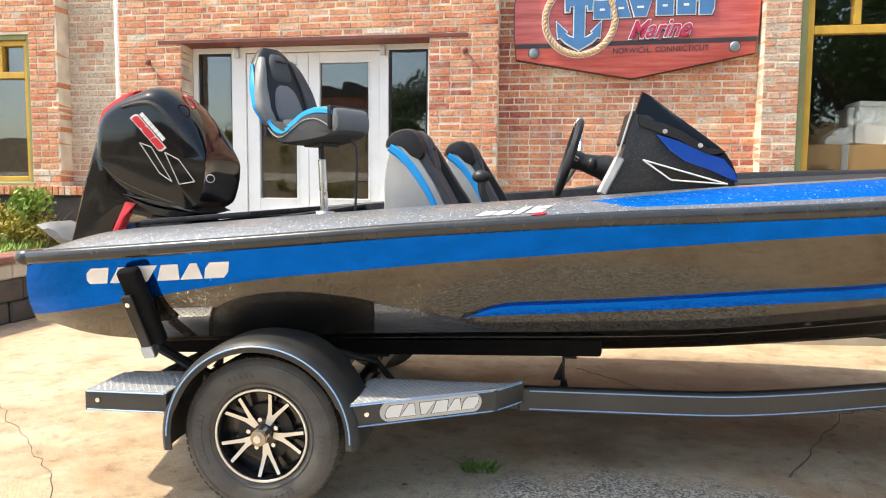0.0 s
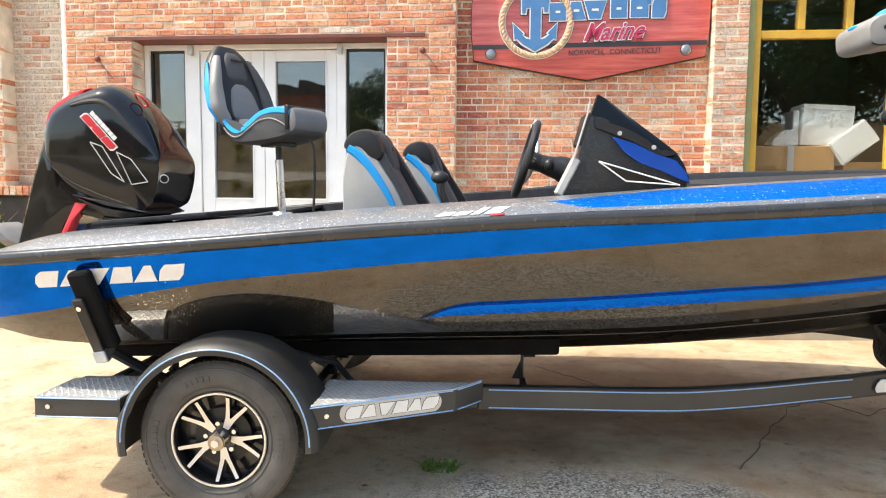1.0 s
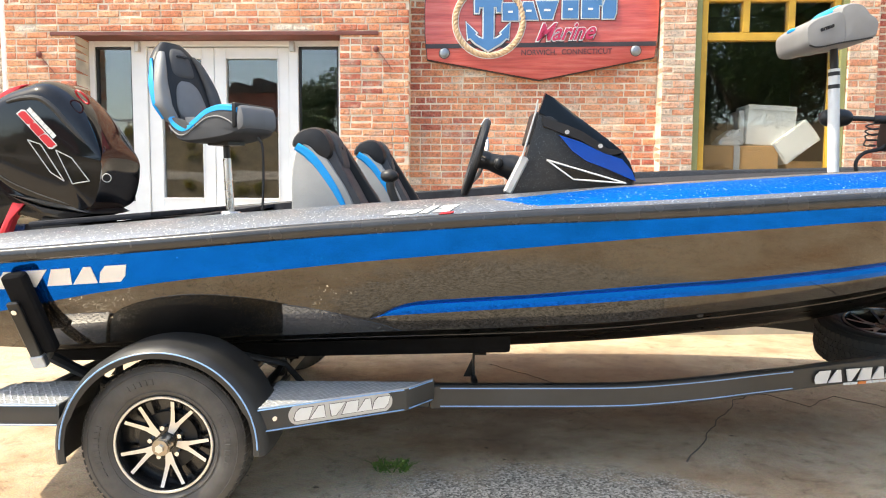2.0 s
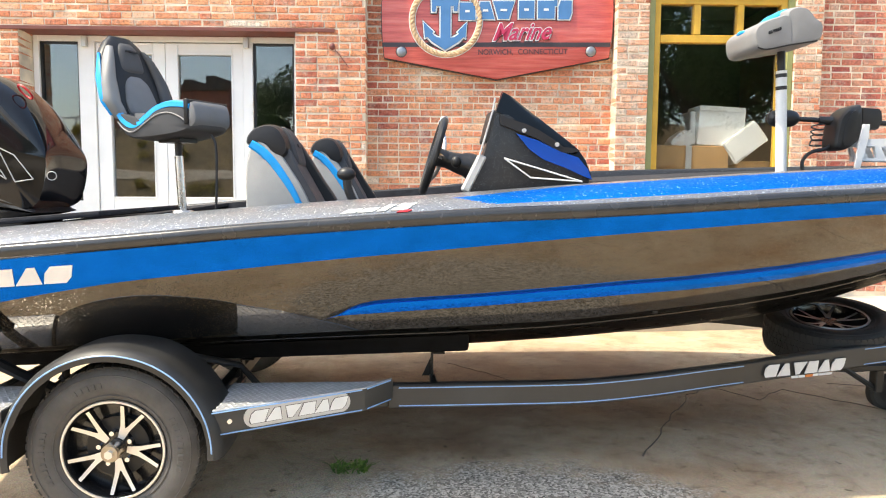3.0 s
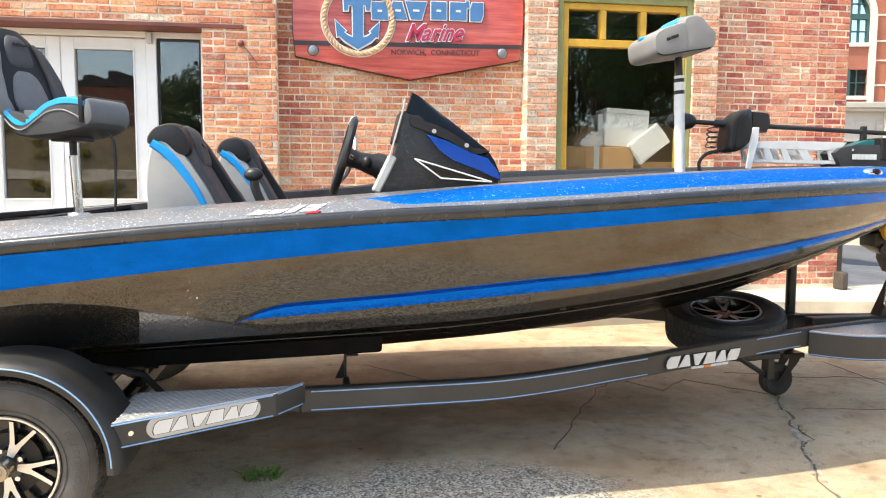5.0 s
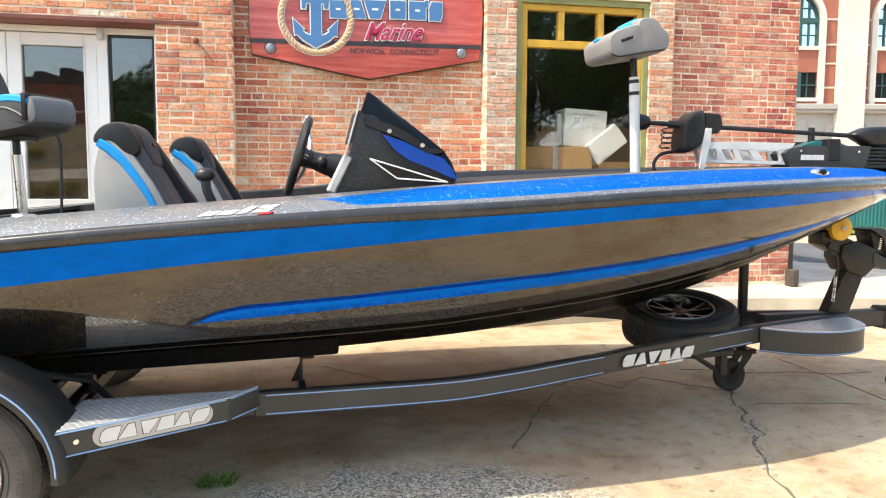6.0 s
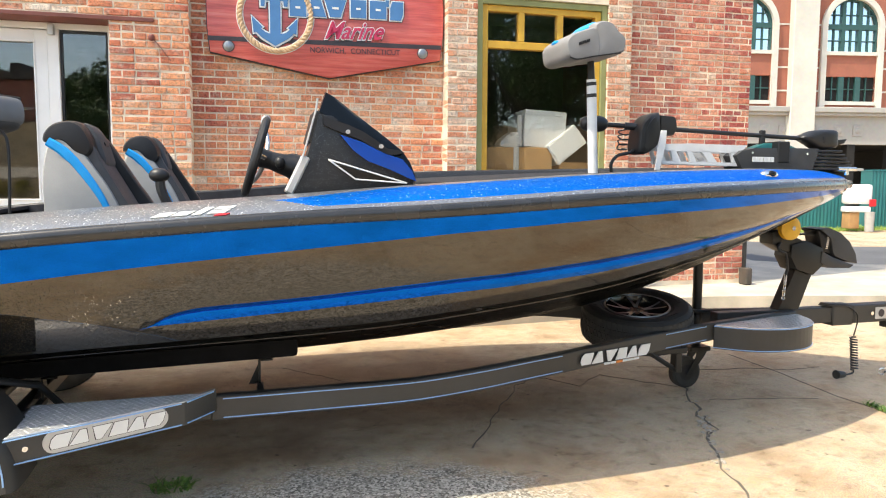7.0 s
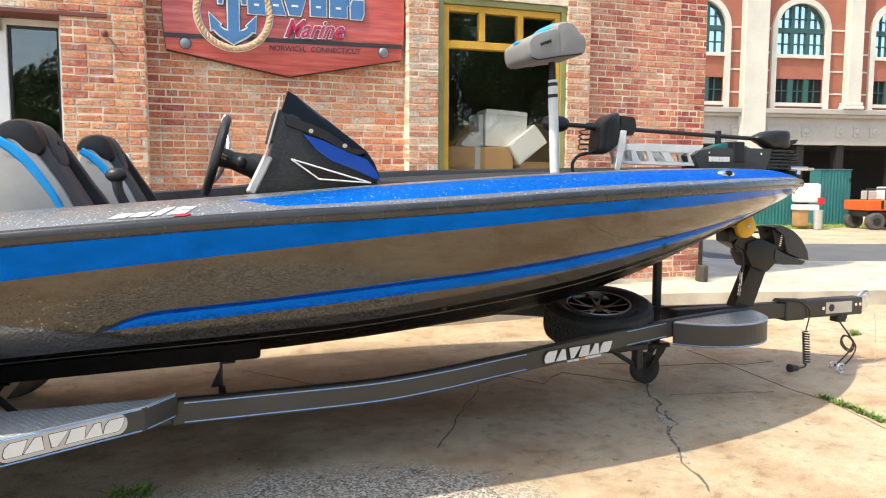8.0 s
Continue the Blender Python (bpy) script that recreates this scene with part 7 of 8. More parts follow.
        pt = lambda r, g, d, k_=1.0: (r * math.cos(base + g * k_), deep(r) + d, r * math.sin(base + g * k_))
        bm = B()
        rows = [[bm.verts.new(pt(r, g, d)) for r, g in out] for d in (0.0, 0.004, 0.034)]
        for q in rows[0]:
            q.co = Vector(q.co) * 0.995
        tri = [(0, 1, 7), (1, 2, 6), (1, 6, 7), (2, 3, 5), (2, 5, 6), (3, 4, 5)]
        for t3 in tri:
            bm.faces.new([rows[0][i3] for i3 in t3])
            bm.faces.new([rows[0][15 - i3] for i3 in t3][::-1])
        bm.faces.new([rows[0][i3] for i3 in (0, 7, 8, 15)])
        for ra, rb_ in ((0, 1), (1, 2)):
            for i2 in range(16):
                k2 = (i2 + 1) % 16
                f_ = bm.faces.new([rows[ra][i2], rows[ra][k2], rows[rb_][k2], rows[rb_][i2]])
                f_.material_index = 1
        part("spoke", bm, [M_MACH if fitted else M_BOLT, M_RIMK], rim_, "", False)
        a = base + math.pi / 5
        if not fitted:
            continue
        part("lug_nut", cyl(B(), (0.060 * math.cos(a), -0.075, 0.060 * math.sin(a)), (0.060 * math.cos(a), -0.045, 0.060 * math.sin(a)), 0.0095, n=6), M_CHROME, rim_, "chrome lug nut", True)
    part("hub_plate", cyl(B(), (0, -0.060, 0), (0, -0.02, 0), 0.060, 0.070, 32), M_RIMK, rim_)
    if not fitted:
        return tagged(w, label, "wheel")
    hub = part("hub_cap", cyl(B(), (0, -0.128, 0), (0, -0.06, 0), 0.030, 0.033, 26), M_CAPM, w, "grey metal grease cap")
    part("hub_ring", cyl(B(), (0, -0.118, 0), (0, -0.106, 0), 0.0335, n=26), M_CAPM, hub)
    part("hub_nut", cyl(B(), (0, -0.139, 0), (0, -0.126, 0), 0.016, n=6), M_MACH, hub)
    return tagged(w, label, "wheel")


wh = wheel("wheel", "trailer wheel with double-spoke black and silver alloy rim")
wh.matrix_world = BOAT @ Matrix.Translation((-0.03, -1.10, 0.311)) @ Matrix.Scale(0.955, 4)
tagged(wh, group="trailer wheels")
copy_thing(wh, BOAT @ pose(-0.03, 1.10, 0.311, 0, 30, 180))
spare = wheel("spare_wheel", "spare trailer wheel lying flat on the frame", False)
spare.matrix_world = (BOAT @ Matrix.Translation((3.36, 0.02, 0.470)) @ Matrix.Rotation(radians(-5), 4, "Y") @ Matrix.Rotation(radians(-79), 4, "X") @ Matrix.Scale(1.02, 4))
tagged(spare, group="trailer wheels")
part("spare_carrier", box(B(), (3.20, -0.33, 0.335), (3.48, 0.33, 0.37), 0.006), M_STEELB, trailer)

# carpeted bunks on posts
for s in (-1, 1):
    bm = box(B(), (-0.80, s * 0.60 - 0.05, 0.500), (1.29, s * 0.60 + 0.05, 0.585), 0.018, None, 2)
    for v in bm.verts:
        v.co.z += 0.024 * v.co.x
    part("bunk", bm, M_BUNK, trailer, "black carpeted bunk")
    for x in ((-0.45, 0.30, 1.13) if s < 0 else (-0.45, 0.30)):
        bm = B()
        zt = 0.497 + 0.024 * x
        box(bm, (x - 0.006, s * 0.60 - 0.03, 0.41), (x + 0.004, s * 0.60 + 0.03, zt), 0.002)
        box(bm, (x + 0.004, s * 0.60 - 0.03, zt - 0.008), (x + 0.055, s * 0.60 + 0.03, zt), 0.002)
        prism(bm, [(x - 0.045, 0.41), (x - 0.006, 0.41), (x - 0.006, zt - 0.03)], s * 0.60 + 0.01, s * 0.60 + 0.016)
        box(bm, (x - 0.012, s * 0.60 - 0.01, 0.40), (x + 0.012, s * 0.76, 0.42), 0.002)
        part("bunk_post", bm, M_STEELB, trailer)
# side guides at the stern
for s in (-1, 1):
    part("guide_arm", tube(B(), [(-0.34, s * 0.80, 0.40), (-0.42, s * 0.97, 0.52), (-0.49, s * 1.08, 0.615)], 0.022, 8), M_STEELB, trailer, "black steel arm")
    a, b = Vector((-0.490, s * 1.085, 0.632)), Vector((-0.545, s * 1.195, 0.94))
    up = (b - a).normalized()
    fwd = Vector((1, 0, 0)) - up * up.x
    fwd.normalize()
    m2 = Matrix((( fwd.x, up.cross(fwd).x, up.x, a.x), (fwd.y, up.cross(fwd).y, up.y, a.y), (fwd.z, up.cross(fwd).z, up.z, a.z), (0, 0, 0, 1)))
    out_ = 1 if (m2.to_3x3() @ Vector((0, 1, 0))).y * s > 0 else -1
    pad = part("guide_pad", box(B(), (-0.044, -0.024, 0.0), (0.044, 0.024, (b - a).length), 0.022, m2, 3), M_BUNK, trailer, "black carpet pad of the guide")
    m = m2 @ Matrix.Translation((-0.024, out_ * 0.034, -0.02))
    guide = part("guide_post", box(B(), (-0.022, -0.010, 0.0), (0.022, 0.010, 0.255), 0.004, m), M_STEELB, trailer, "dark steel guide post")
    part("guide_foot", box(B(), (-0.026, -0.016, -0.020), (0.028, 0.014, 0.030), 0.004, m), M_BOLT, guide, "galvanised clamp")
    part("guide_bolt", cyl(B(), m @ Vector((0, -0.016, 0.22)), m @ Vector((0, 0.016, 0.22)), 0.010, n=12), M_CHROME, guide)

# tongue step, jack, winch stand, coupler
TS = [(3.70, -0.26), (3.78, -0.345), (3.88, -0.415), (4.02, -0.45), (4.17, -0.435), (4.30, -0.37), (4.40, -0.26), (4.46, -0.09), (4.40, -0.07), (3.73, -0.235)]
TS = [(p.x, p.y) for p in spline([(x, y, 0) for x, y in TS[:8]], 26)] + TS[8:]
ts = step("tongue_step", TS, 0.335, 0.472, 1)
edge_lines(ts, TS[:26], (0.341, 0.466))
part("beam_marking", shapes(B(), flat_place(Matrix.Translation((2.70, -0.497, 0.362)) @ Matrix.Rotation(radians(15.5), 4, "Z") @ Matrix.Translation((0, -0.022, 0)), 0.50, 0.058, 0.3), MAKER, 0.0), M_WHITE, trailer, "white shapes in place of a maker's name", False)
MM = Matrix.Translation((2.70, -0.497, 0.345)) @ Matrix.Rotation(radians(15.5), 4, "Z") @ Matrix.Translation((0, -0.022, 0))
part("small_marking", shapes(B(), flat_place(MM @ Matrix.Translation((0.17, 0, 0)), 0.26, 0.011, 0.3), (BLOCK,) * 6, 0.0), M_WHITE, trailer, "small white bars", False)
part("orange_marking", shapes(B(), flat_place(MM @ Matrix.Translation((0.255, -0.002, 0)), 0.050, 0.012, 0.3), (BLOCK,), 0.0), M_ORANGE, trailer, "small orange bar", False)
jack = thing("tongue_jack", (3.78, 0.17, 0), BOAT, "black swivel trailer jack with caster wheel", "jack")
part("jack_tube", cyl(B(), (3.90, 0.17, 0.22), (3.90, 0.17, 0.80), 0.03, n=18), M_STEELB, jack)
part("jack_mount", box(B(), (3.845, 0.10, 0.470), (3.955, 0.215, 0.492), 0.006), M_STEELB, jack)
cw = B()
lo = [[Vector((3.77 + r * math.cos(a), 0.10 + y, 0.102 + r * math.sin(a))) for y, r in ((-0.028, 0.05), (-0.032, 0.085), (-0.022, 0.10), (0.022, 0.10), (0.032, 0.085), (0.028, 0.05))] for a in (2 * math.pi * i / 40 for i in range(41))]
cast = part("caster_tyre", rings(cw, lo, False, False), M_TREADR, jack, "black caster wheel", True, 40)
part("caster_disc", cyl(B(), (3.77, 0.075, 0.102), (3.77, 0.125, 0.102), 0.055, n=28), M_BLACKP, cast)
part("caster_axle", cyl(B(), (3.77, 0.055, 0.102), (3.77, 0.145, 0.102), 0.011, n=12), M_CHROME, cast)
bm = B()
for y in (0.052, 0.138):
    prism(bm, [(3.755, 0.092), (3.785, 0.088), (3.885, 0.21), (3.91, 0.26), (3.83, 0.26), (3.82, 0.20)], y, y + 0.006)
box(bm, (3.78, 0.052, 0.235), (3.93, 0.20, 0.265), 0.005)
part("caster_fork", bm, M_STEELB, jack)
part("tongue_bracket", box(B(), (3.42, -0.31, 0.22), (3.46, -0.25, 0.39), 0.004), M_STEELB, trailer)
part("tongue_brace", cyl(B(), (3.22, -0.33, 0.36), (3.44, -0.28, 0.23), 0.014, n=8), M_STEELB, trailer)
ws = thing("winch_stand", (4.38, 0, 0.49), BOAT, "black winch post with amber bow roller", "winch")
part("post", inflate(B(), [(4.353, 0.495), (4.51, 0.495), (4.602, 0.72), (4.479, 0.765)], -0.045, 0.045, 16, 7), M_STEELB, ws, "black square post", True, 30)
part("winch_body", prism(B(), [(4.406, 0.912), (4.511, 0.939), (4.60, 0.905), (4.65, 0.887), (4.666, 0.786), (4.579, 0.715), (4.45, 0.755), (4.40, 0.838)], -0.075, 0.075, 0.008), M_STEELB, ws)
part("roller_carrier", prism(B(), [(4.265, 0.994), (4.31, 1.008), (4.431, 0.965), (4.521, 0.93), (4.432, 0.855), (4.362, 0.875), (4.269, 0.921)], -0.06, 0.06, 0.006), M_STEELB, ws)
part("winch_cover", inflate(B(), [(4.605, 1.012), (4.68, 1.020), (4.778, 0.985), (4.855, 0.925), (4.909, 0.844), (4.923, 0.783), (4.838, 0.801), (4.739, 0.834), (4.720, 0.86), (4.705, 0.93), (4.675, 0.985)], -0.088, 0.088, 14, 11), M_MOUNT, ws, "charcoal plastic winch cover", True, 40)
part("winch_drum", inflate(B(), [(4.615, 1.0), (4.68, 0.99), (4.705, 0.925), (4.723, 0.85), (4.650, 0.872), (4.635, 0.94)], -0.072, 0.072, 14, 7), M_BLKV, ws, "black drum opening", True, 40)
for k in range(6):
    part("gear_tooth", box(B(), (4.664 + 0.0025 * k, -0.078, 0.885 + 0.013 * k), (4.682 + 0.0025 * k, -0.070, 0.891 + 0.013 * k)), M_CHROME, ws, "", False)
part("lower_housing", inflate(B(), [(4.636, 0.87), (4.724, 0.829), (4.838, 0.791), (4.903, 0.774), (4.865, 0.754), (4.695, 0.76), (4.631, 0.796)], -0.085, 0.085, 14, 9), M_MOUNT, ws, "", True, 40)
part("winch_strap", box(B(), (4.43, -0.025, 0.970), (4.66, 0.025, 0.980), 0), M_BLKV, ws, "dark webbing strap", False)
for y in (-0.085, 0.05):
    lo = [[Vector((4.365 + r * math.cos(a), y + t_, 1.02 + r * math.sin(a))) for t_, r in ((-0.03, 0.0), (-0.03, 0.05), (-0.018, 0.074), (0.012, 0.074), (0.026, 0.05), (0.026, 0.0))] for a in (2 * math.pi * i / 36 for i in range(37))]
    rl = part("bow_roller", rings(B(), lo, False, False), M_ROLLER, ws, "amber rubber bow roller", True, 35)
    part("roller_pin", cyl(B(), (4.365, y - 0.042, 1.02), (4.365, y + 0.03, 1.02), 0.014, n=14), M_CHROME, rl)
part("safety_strap", tube(B(), [(4.33, -0.06, 0.93), (4.29, -0.08, 0.90), (4.31, -0.085, 0.875), (4.355, -0.08, 0.855), (4.372, -0.08, 0.77), (4.362, -0.08, 0.725)], 0.008, 8, 20), M_BLKV, ws, "black safety strap")
bm = B()
for i in range(7):
    c = Vector((4.364 - 0.002 * i, -0.075, 0.715 - 0.022 * i))
    ax = Vector((1, 0, 0)) if i % 2 else Vector((0, 1, 0))
    tube(bm, [c + ax * 0.009 * math.cos(a) + Vector((0, 0, 0.018)) * math.sin(a) for a in (2 * math.pi * k / 12 for k in range(13))], 0.0035, 6, 0, False)
part("safety_chain", bm, M_ALU, ws, "galvanised chain links")
cp = thing("coupler", (5.4, 0, 0.39), BOAT, "black tongue coupler with silver end and chains", "coupler")
part("coupler_sleeve", box(B(), (4.95, -0.046, 0.380), (5.48, 0.046, 0.501), 0.006), M_FRAME, cp)
part("coupler_plate", box(B(), (5.135, -0.050, 0.401), (5.375, -0.0465, 0.480), 0.001), M_PLATE, cp, "silver name plate", False)
lo = [(5.185 + 0.024 * math.cos(a), 0.441 + 0.026 * math.sin(a)) for a in (2 * math.pi * i / 20 for i in range(20))]
part("plate_emblem", prism(B(), lo, -0.053, -0.0505), M_SDARK, cp, "round dark emblem", False)
for x, zs in ((5.105, (0.442,)), (5.405, (0.455,)), (5.445, (0.455,))):
    for z in zs:
        part("bolt", cyl(B(), (x, -0.056, z), (x, -0.044, z), 0.013, n=6), M_CHROME, cp)
part("ball_socket", inflate(B(), [(5.45, 0.41), (5.46, 0.49), (5.50, 0.505), (5.545, 0.49), (5.555, 0.44), (5.54, 0.41)], -0.032, 0.032, 4, 9, 24), M_ALU, cp, "silver ball socket")
part("latch", tube(B(), [(5.46, 0, 0.48), (5.545, 0, 0.53), (5.60, 0, 0.51)], 0.013, 8, 10), M_ALU, cp)
part("chain_lug", box(B(), (5.245, -0.055, 0.335), (5.335, 0.02, 0.388), 0.006), M_STEELB, cp, "black chain lug")
part("lug_bolt", cyl(B(), (5.318, -0.064, 0.352), (5.318, -0.05, 0.352), 0.013, n=12), M_CHROME, cp)
for k, pts in enumerate(([(5.26, -0.05, 0.343), (5.32, -0.07, 0.26), (5.375, -0.08, 0.175), (5.34, -0.08, 0.125), (5.262, -0.075, 0.185), (5.285, -0.07, 0.245), (5.365, -0.08, 0.205), (5.33, -0.085, 0.135), (5.23, -0.10, 0.075), (5.17, -0.11, 0.05)],
                         [(5.27, -0.04, 0.343), (5.36, -0.06, 0.23), (5.385, -0.07, 0.15), (5.32, -0.07, 0.150), (5.27, -0.07, 0.215), (5.33, -0.06, 0.235), (5.39, -0.08, 0.17), (5.36, -0.09, 0.105), (5.27, -0.11, 0.055), (5.19, -0.12, 0.035)])):
    part("safety_cable", tube(B(), pts, 0.0055, 7, 60), M_BLACKP, cp, "thin black coiled safety cable")
for k, (dx, r, z) in enumerate(((-0.035, 0.030, 0.060), (0.02, 0.028, 0.045), (0.0, 0.030, 0.025))):
    part("hook", tube(B(), [(5.185 + dx + r * math.cos(a), -0.115 - 0.015 * k, z + 0.7 * r * math.sin(a)) for a in (0.4 * k + 5.0 * i / 14 for i in range(15))], 0.0065, 7), M_ALU, cp, "silver safety hook")
part("plug_lead", tube(B(), [(4.744, -0.05, 0.510), (4.868, -0.06, 0.506), (4.961, -0.06, 0.455), (4.975, -0.06, 0.393), (4.950, -0.06, 0.30)], 0.0045, 6, 20), M_BLACKP, cp)
part("plug_coil", tube(B(), [(4.950 + 0.0002 * i + 0.021 * math.cos(i * 0.75), -0.06 + 0.021 * math.sin(i * 0.75), 0.29 - 0.0021 * i) for i in range(106)], 0.0055, 6), M_BLACKP, cp, "black coiled trailer lead")
part("plug_tail", tube(B(), [(4.965, -0.06, 0.072), (4.955, -0.065, 0.052), (4.91, -0.07, 0.046), (4.85, -0.08, 0.05)], 0.0055, 6, 12), M_BLACKP, cp)
part("plug", cyl(B(), (4.865, -0.08, 0.05), (4.795, -0.085, 0.056), 0.02, 0.029, 16), M_BLACKP, cp, "black trailer plug")
part("swivel_mount", box(B(), (4.78, -0.052, 0.372), (4.95, 0.052, 0.508), 0.008), M_FRAME, cp)
part("swivel_latch", prism(B(), [(4.72, 0.503), (4.745, 0.522), (4.86, 0.515), (4.93, 0.505), (4.93, 0.500)], -0.05, 0.02, 0.003), M_STEELB, cp, "black folding latch")
part("breakaway_wire", tube(B(), [(5.52, -0.03, 0.45), (5.60, -0.04, 0.38), (5.62, -0.05, 0.18), (5.625, -0.05, 0.01)], 0.002, 5, 14), M_ALU, cp, "thin steel wire")


# ---- across the lane: large brick building, sheds, utility cart ----
FAR = pose(28.06, 27.05, 0, 0, 0, -18)
hall = thing("brick_hall", (6.0, 0, 0), FAR, "large brick hall with arched windows and limestone trim", "building")
BAY = 5.53
C0 = 5.02


def arch_outline(cx_, w, z0, zs, n=14):
    o = [(cx_ - w / 2, z0), (cx_ + w / 2, z0)]
    for i in range(n + 1):
        a = math.pi * i / n
        o.append((cx_ + w / 2 * math.cos(a), zs + w / 2 * math.sin(a)))
    return o


def wall_with_holes(x0, x1, z0, z1, holes, y0, y1):
    """Wall panels round the openings."""
    panel = lambda b_: part("wall_panel", b_, M_FARBRICK, hall, "", False)
    x = x0
    for cx_, w, ra, rb in sorted(holes):
        panel(box(B(), (x, y0, z0), (cx_ - w / 2, y1, z1)))
        panel(box(B(), (cx_ - w / 2, y0, z0), (cx_ + w / 2, y1, ra[0])))
        panel(box(B(), (cx_ - w / 2, y0, ra[1]), (cx_ + w / 2, y1, rb[0])))
        arc = [(cx_ - w / 2 * math.cos(math.pi * i / 18), rb[1] + w / 2 * math.sin(math.pi * i / 18)) for i in range(19)]
        panel(prism(B(), arc + [(cx_ + w / 2, z1), (cx_ - w / 2, z1)], y0, y1))
        x = cx_ + w / 2
    panel(box(B(), (x, y0, z0), (x1, y1, z1)))


cs = [C0 + BAY * k for k in range(-1, 4)]
WH = 2.72
wall_with_holes(-8.0, 24.0, 5.05, 14.5, [(c, WH, (5.74, 6.97), (8.2, 9.42)) for c in cs], 0.0, 0.5)
bm = B()
box(bm, (-8.0, -0.05, 3.6), (24.0, 0.5, 5.05))
part("lower_wall", bm, M_LIMEG, hall, "grey limestone band over the openings", False)
bm = B()
box(bm, (-8.0, -0.30, 5.0), (24.0, -0.05, 5.15), 0.02)
box(bm, (-8.0, -0.42, 5.15), (24.0, -0.05, 5.42), 0.03)
part("cornice", bm, M_LIMEG, hall, "projecting grey stone cornice", False)
bm = B()
box(bm, (-8.0, 6.0, -0.5), (24.0, 6.2, 14.5))
box(bm, (-8.0, 0.5, 3.6), (24.0, 6.0, 3.8))
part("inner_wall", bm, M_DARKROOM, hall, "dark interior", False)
part("roof", box(B(), (-8.3, -0.5, 14.5), (24.3, 8.0, 14.9), 0.05), M_LIMEG, hall, "", False)
for c in cs:
    px_ = c - BAY / 2 + 0.12
    wide = 1.3 if abs(px_ - 2.37) < 0.5 else 0.8
    bm = B()
    base_z = -0.2 if wide > 1 else 5.42
    box(bm, (px_ - wide / 2, -0.45, base_z), (px_ + wide / 2, 0.0, 14.4), 0.03)
    if wide < 1:
        box(bm, (px_ - 0.58, -0.5, 5.42), (px_ + 0.58, 0.0, 5.60), 0.03)
        box(bm, (px_ - 0.52, -0.48, 5.60), (px_ + 0.52, 0.0, 5.78), 0.03)
    part("pilaster", bm, M_LIME, hall, "pale limestone pilaster", False)
    bm = B()
    o, i_ = arch_outline(c, WH + 0.56, 5.42, 9.42, 18), arch_outline(c, WH, 5.42, 9.42, 18)
    for k in range(1, len(o) - 1):
        prism(bm, [o[k], o[k + 1], i_[k + 1], i_[k]], -0.16, 0.12)
    prism(bm, [o[0], i_[0], i_[-1], o[-1]], -0.16, 0.12)
    box(bm, (c - WH / 2 - 0.01, -0.12, 8.02), (c + WH / 2 + 0.01, 0.1, 8.2))
    box(bm, (c - WH / 2 - 0.01, -0.12, 5.56), (c + WH / 2 + 0.01, 0.1, 5.74))
    part("arch_surround", bm, M_LIME, hall, "pale stone arch surround", False)
    for z in (6.2, 7.35, 8.25, 9.45):
        part("string_course", box(B(), (c - BAY / 2 + 0.55, -0.03, z), (c - WH / 2 - 0.29, 0.02, z + 0.08)), M_LIME, hall, "", False)
        part("string_course", box(B(), (c + WH / 2 + 0.29, -0.03, z), (c + BAY / 2 - 0.30, 0.02, z + 0.08)), M_LIME, hall, "", False)
    w_ = part("arched_window", prism(B(), arch_outline(c, WH, 8.2, 9.42, 18), 0.13, 0.14), M_SKYGLASS, hall, "green-framed arched window reflecting sky", False)
    bar = lambda lo_, hi_, nm="glazing_bar": part(nm, box(B(), lo_, hi_), M_FRAMEG, w_, "", False)
    for a in (-0.44, 0.44):
        bar((c + a - 0.09, 0.0, 8.2), (c + a + 0.09, 0.128, 10.66), "mullion")
    bar((c - WH / 2, 0.01, 9.30), (c + WH / 2, 0.126, 9.55), "transom")
    o, i_ = arch_outline(c, WH, 8.2, 9.42, 18), arch_outline(c, WH - 0.16, 8.2, 9.42, 18)
    rim_ = rings(B(), [[Vector((p[0], 0.02, p[1])), Vector((q[0], 0.02, q[1])), Vector((q[0], 0.12, q[1])), Vector((p[0], 0.12, p[1]))] for p, q in zip(o[1:] + o[:1], i_[1:] + i_[:1])], True, False)
    part("frame", rim_, M_FRAMEG, w_, "", False)
    for a in (-0.90, 0.0, 0.90):
        bar((c + a - 0.022, 0.04, 8.2), (c + a + 0.022, 0.124, 9.42 + math.sqrt((WH / 2) ** 2 - a * a)))
    for z in (8.75, 10.02):
        hw = math.sqrt(max(0.01, (WH / 2) ** 2 - max(0, z - 9.42) ** 2))
        bar((c - hw, 0.05, z - 0.022), (c + hw, 0.122, z + 0.022))
    # a near-black sheet stands in for the unlit room behind the bars
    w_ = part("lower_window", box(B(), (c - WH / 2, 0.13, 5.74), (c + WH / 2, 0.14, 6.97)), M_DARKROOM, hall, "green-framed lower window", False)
    for a in (-0.44, 0.44):
        bar((c + a - 0.14, 0.0, 5.74), (c + a + 0.14, 0.128, 6.97), "mullion")
    for a in (-0.90, 0.0, 0.90):
        bar((c + a - 0.022, 0.04, 5.74), (c + a + 0.022, 0.126, 6.97))
    bar((c - WH / 2, 0.05, 6.34), (c + WH / 2, 0.124, 6.39))
    part("spandrel", box(B(), (c - WH / 2 + 0.002, -0.012, 6.975), (c + WH / 2 - 0.002, -0.002, 8.018)), M_FARBRICK, hall, "red brick panel", False)
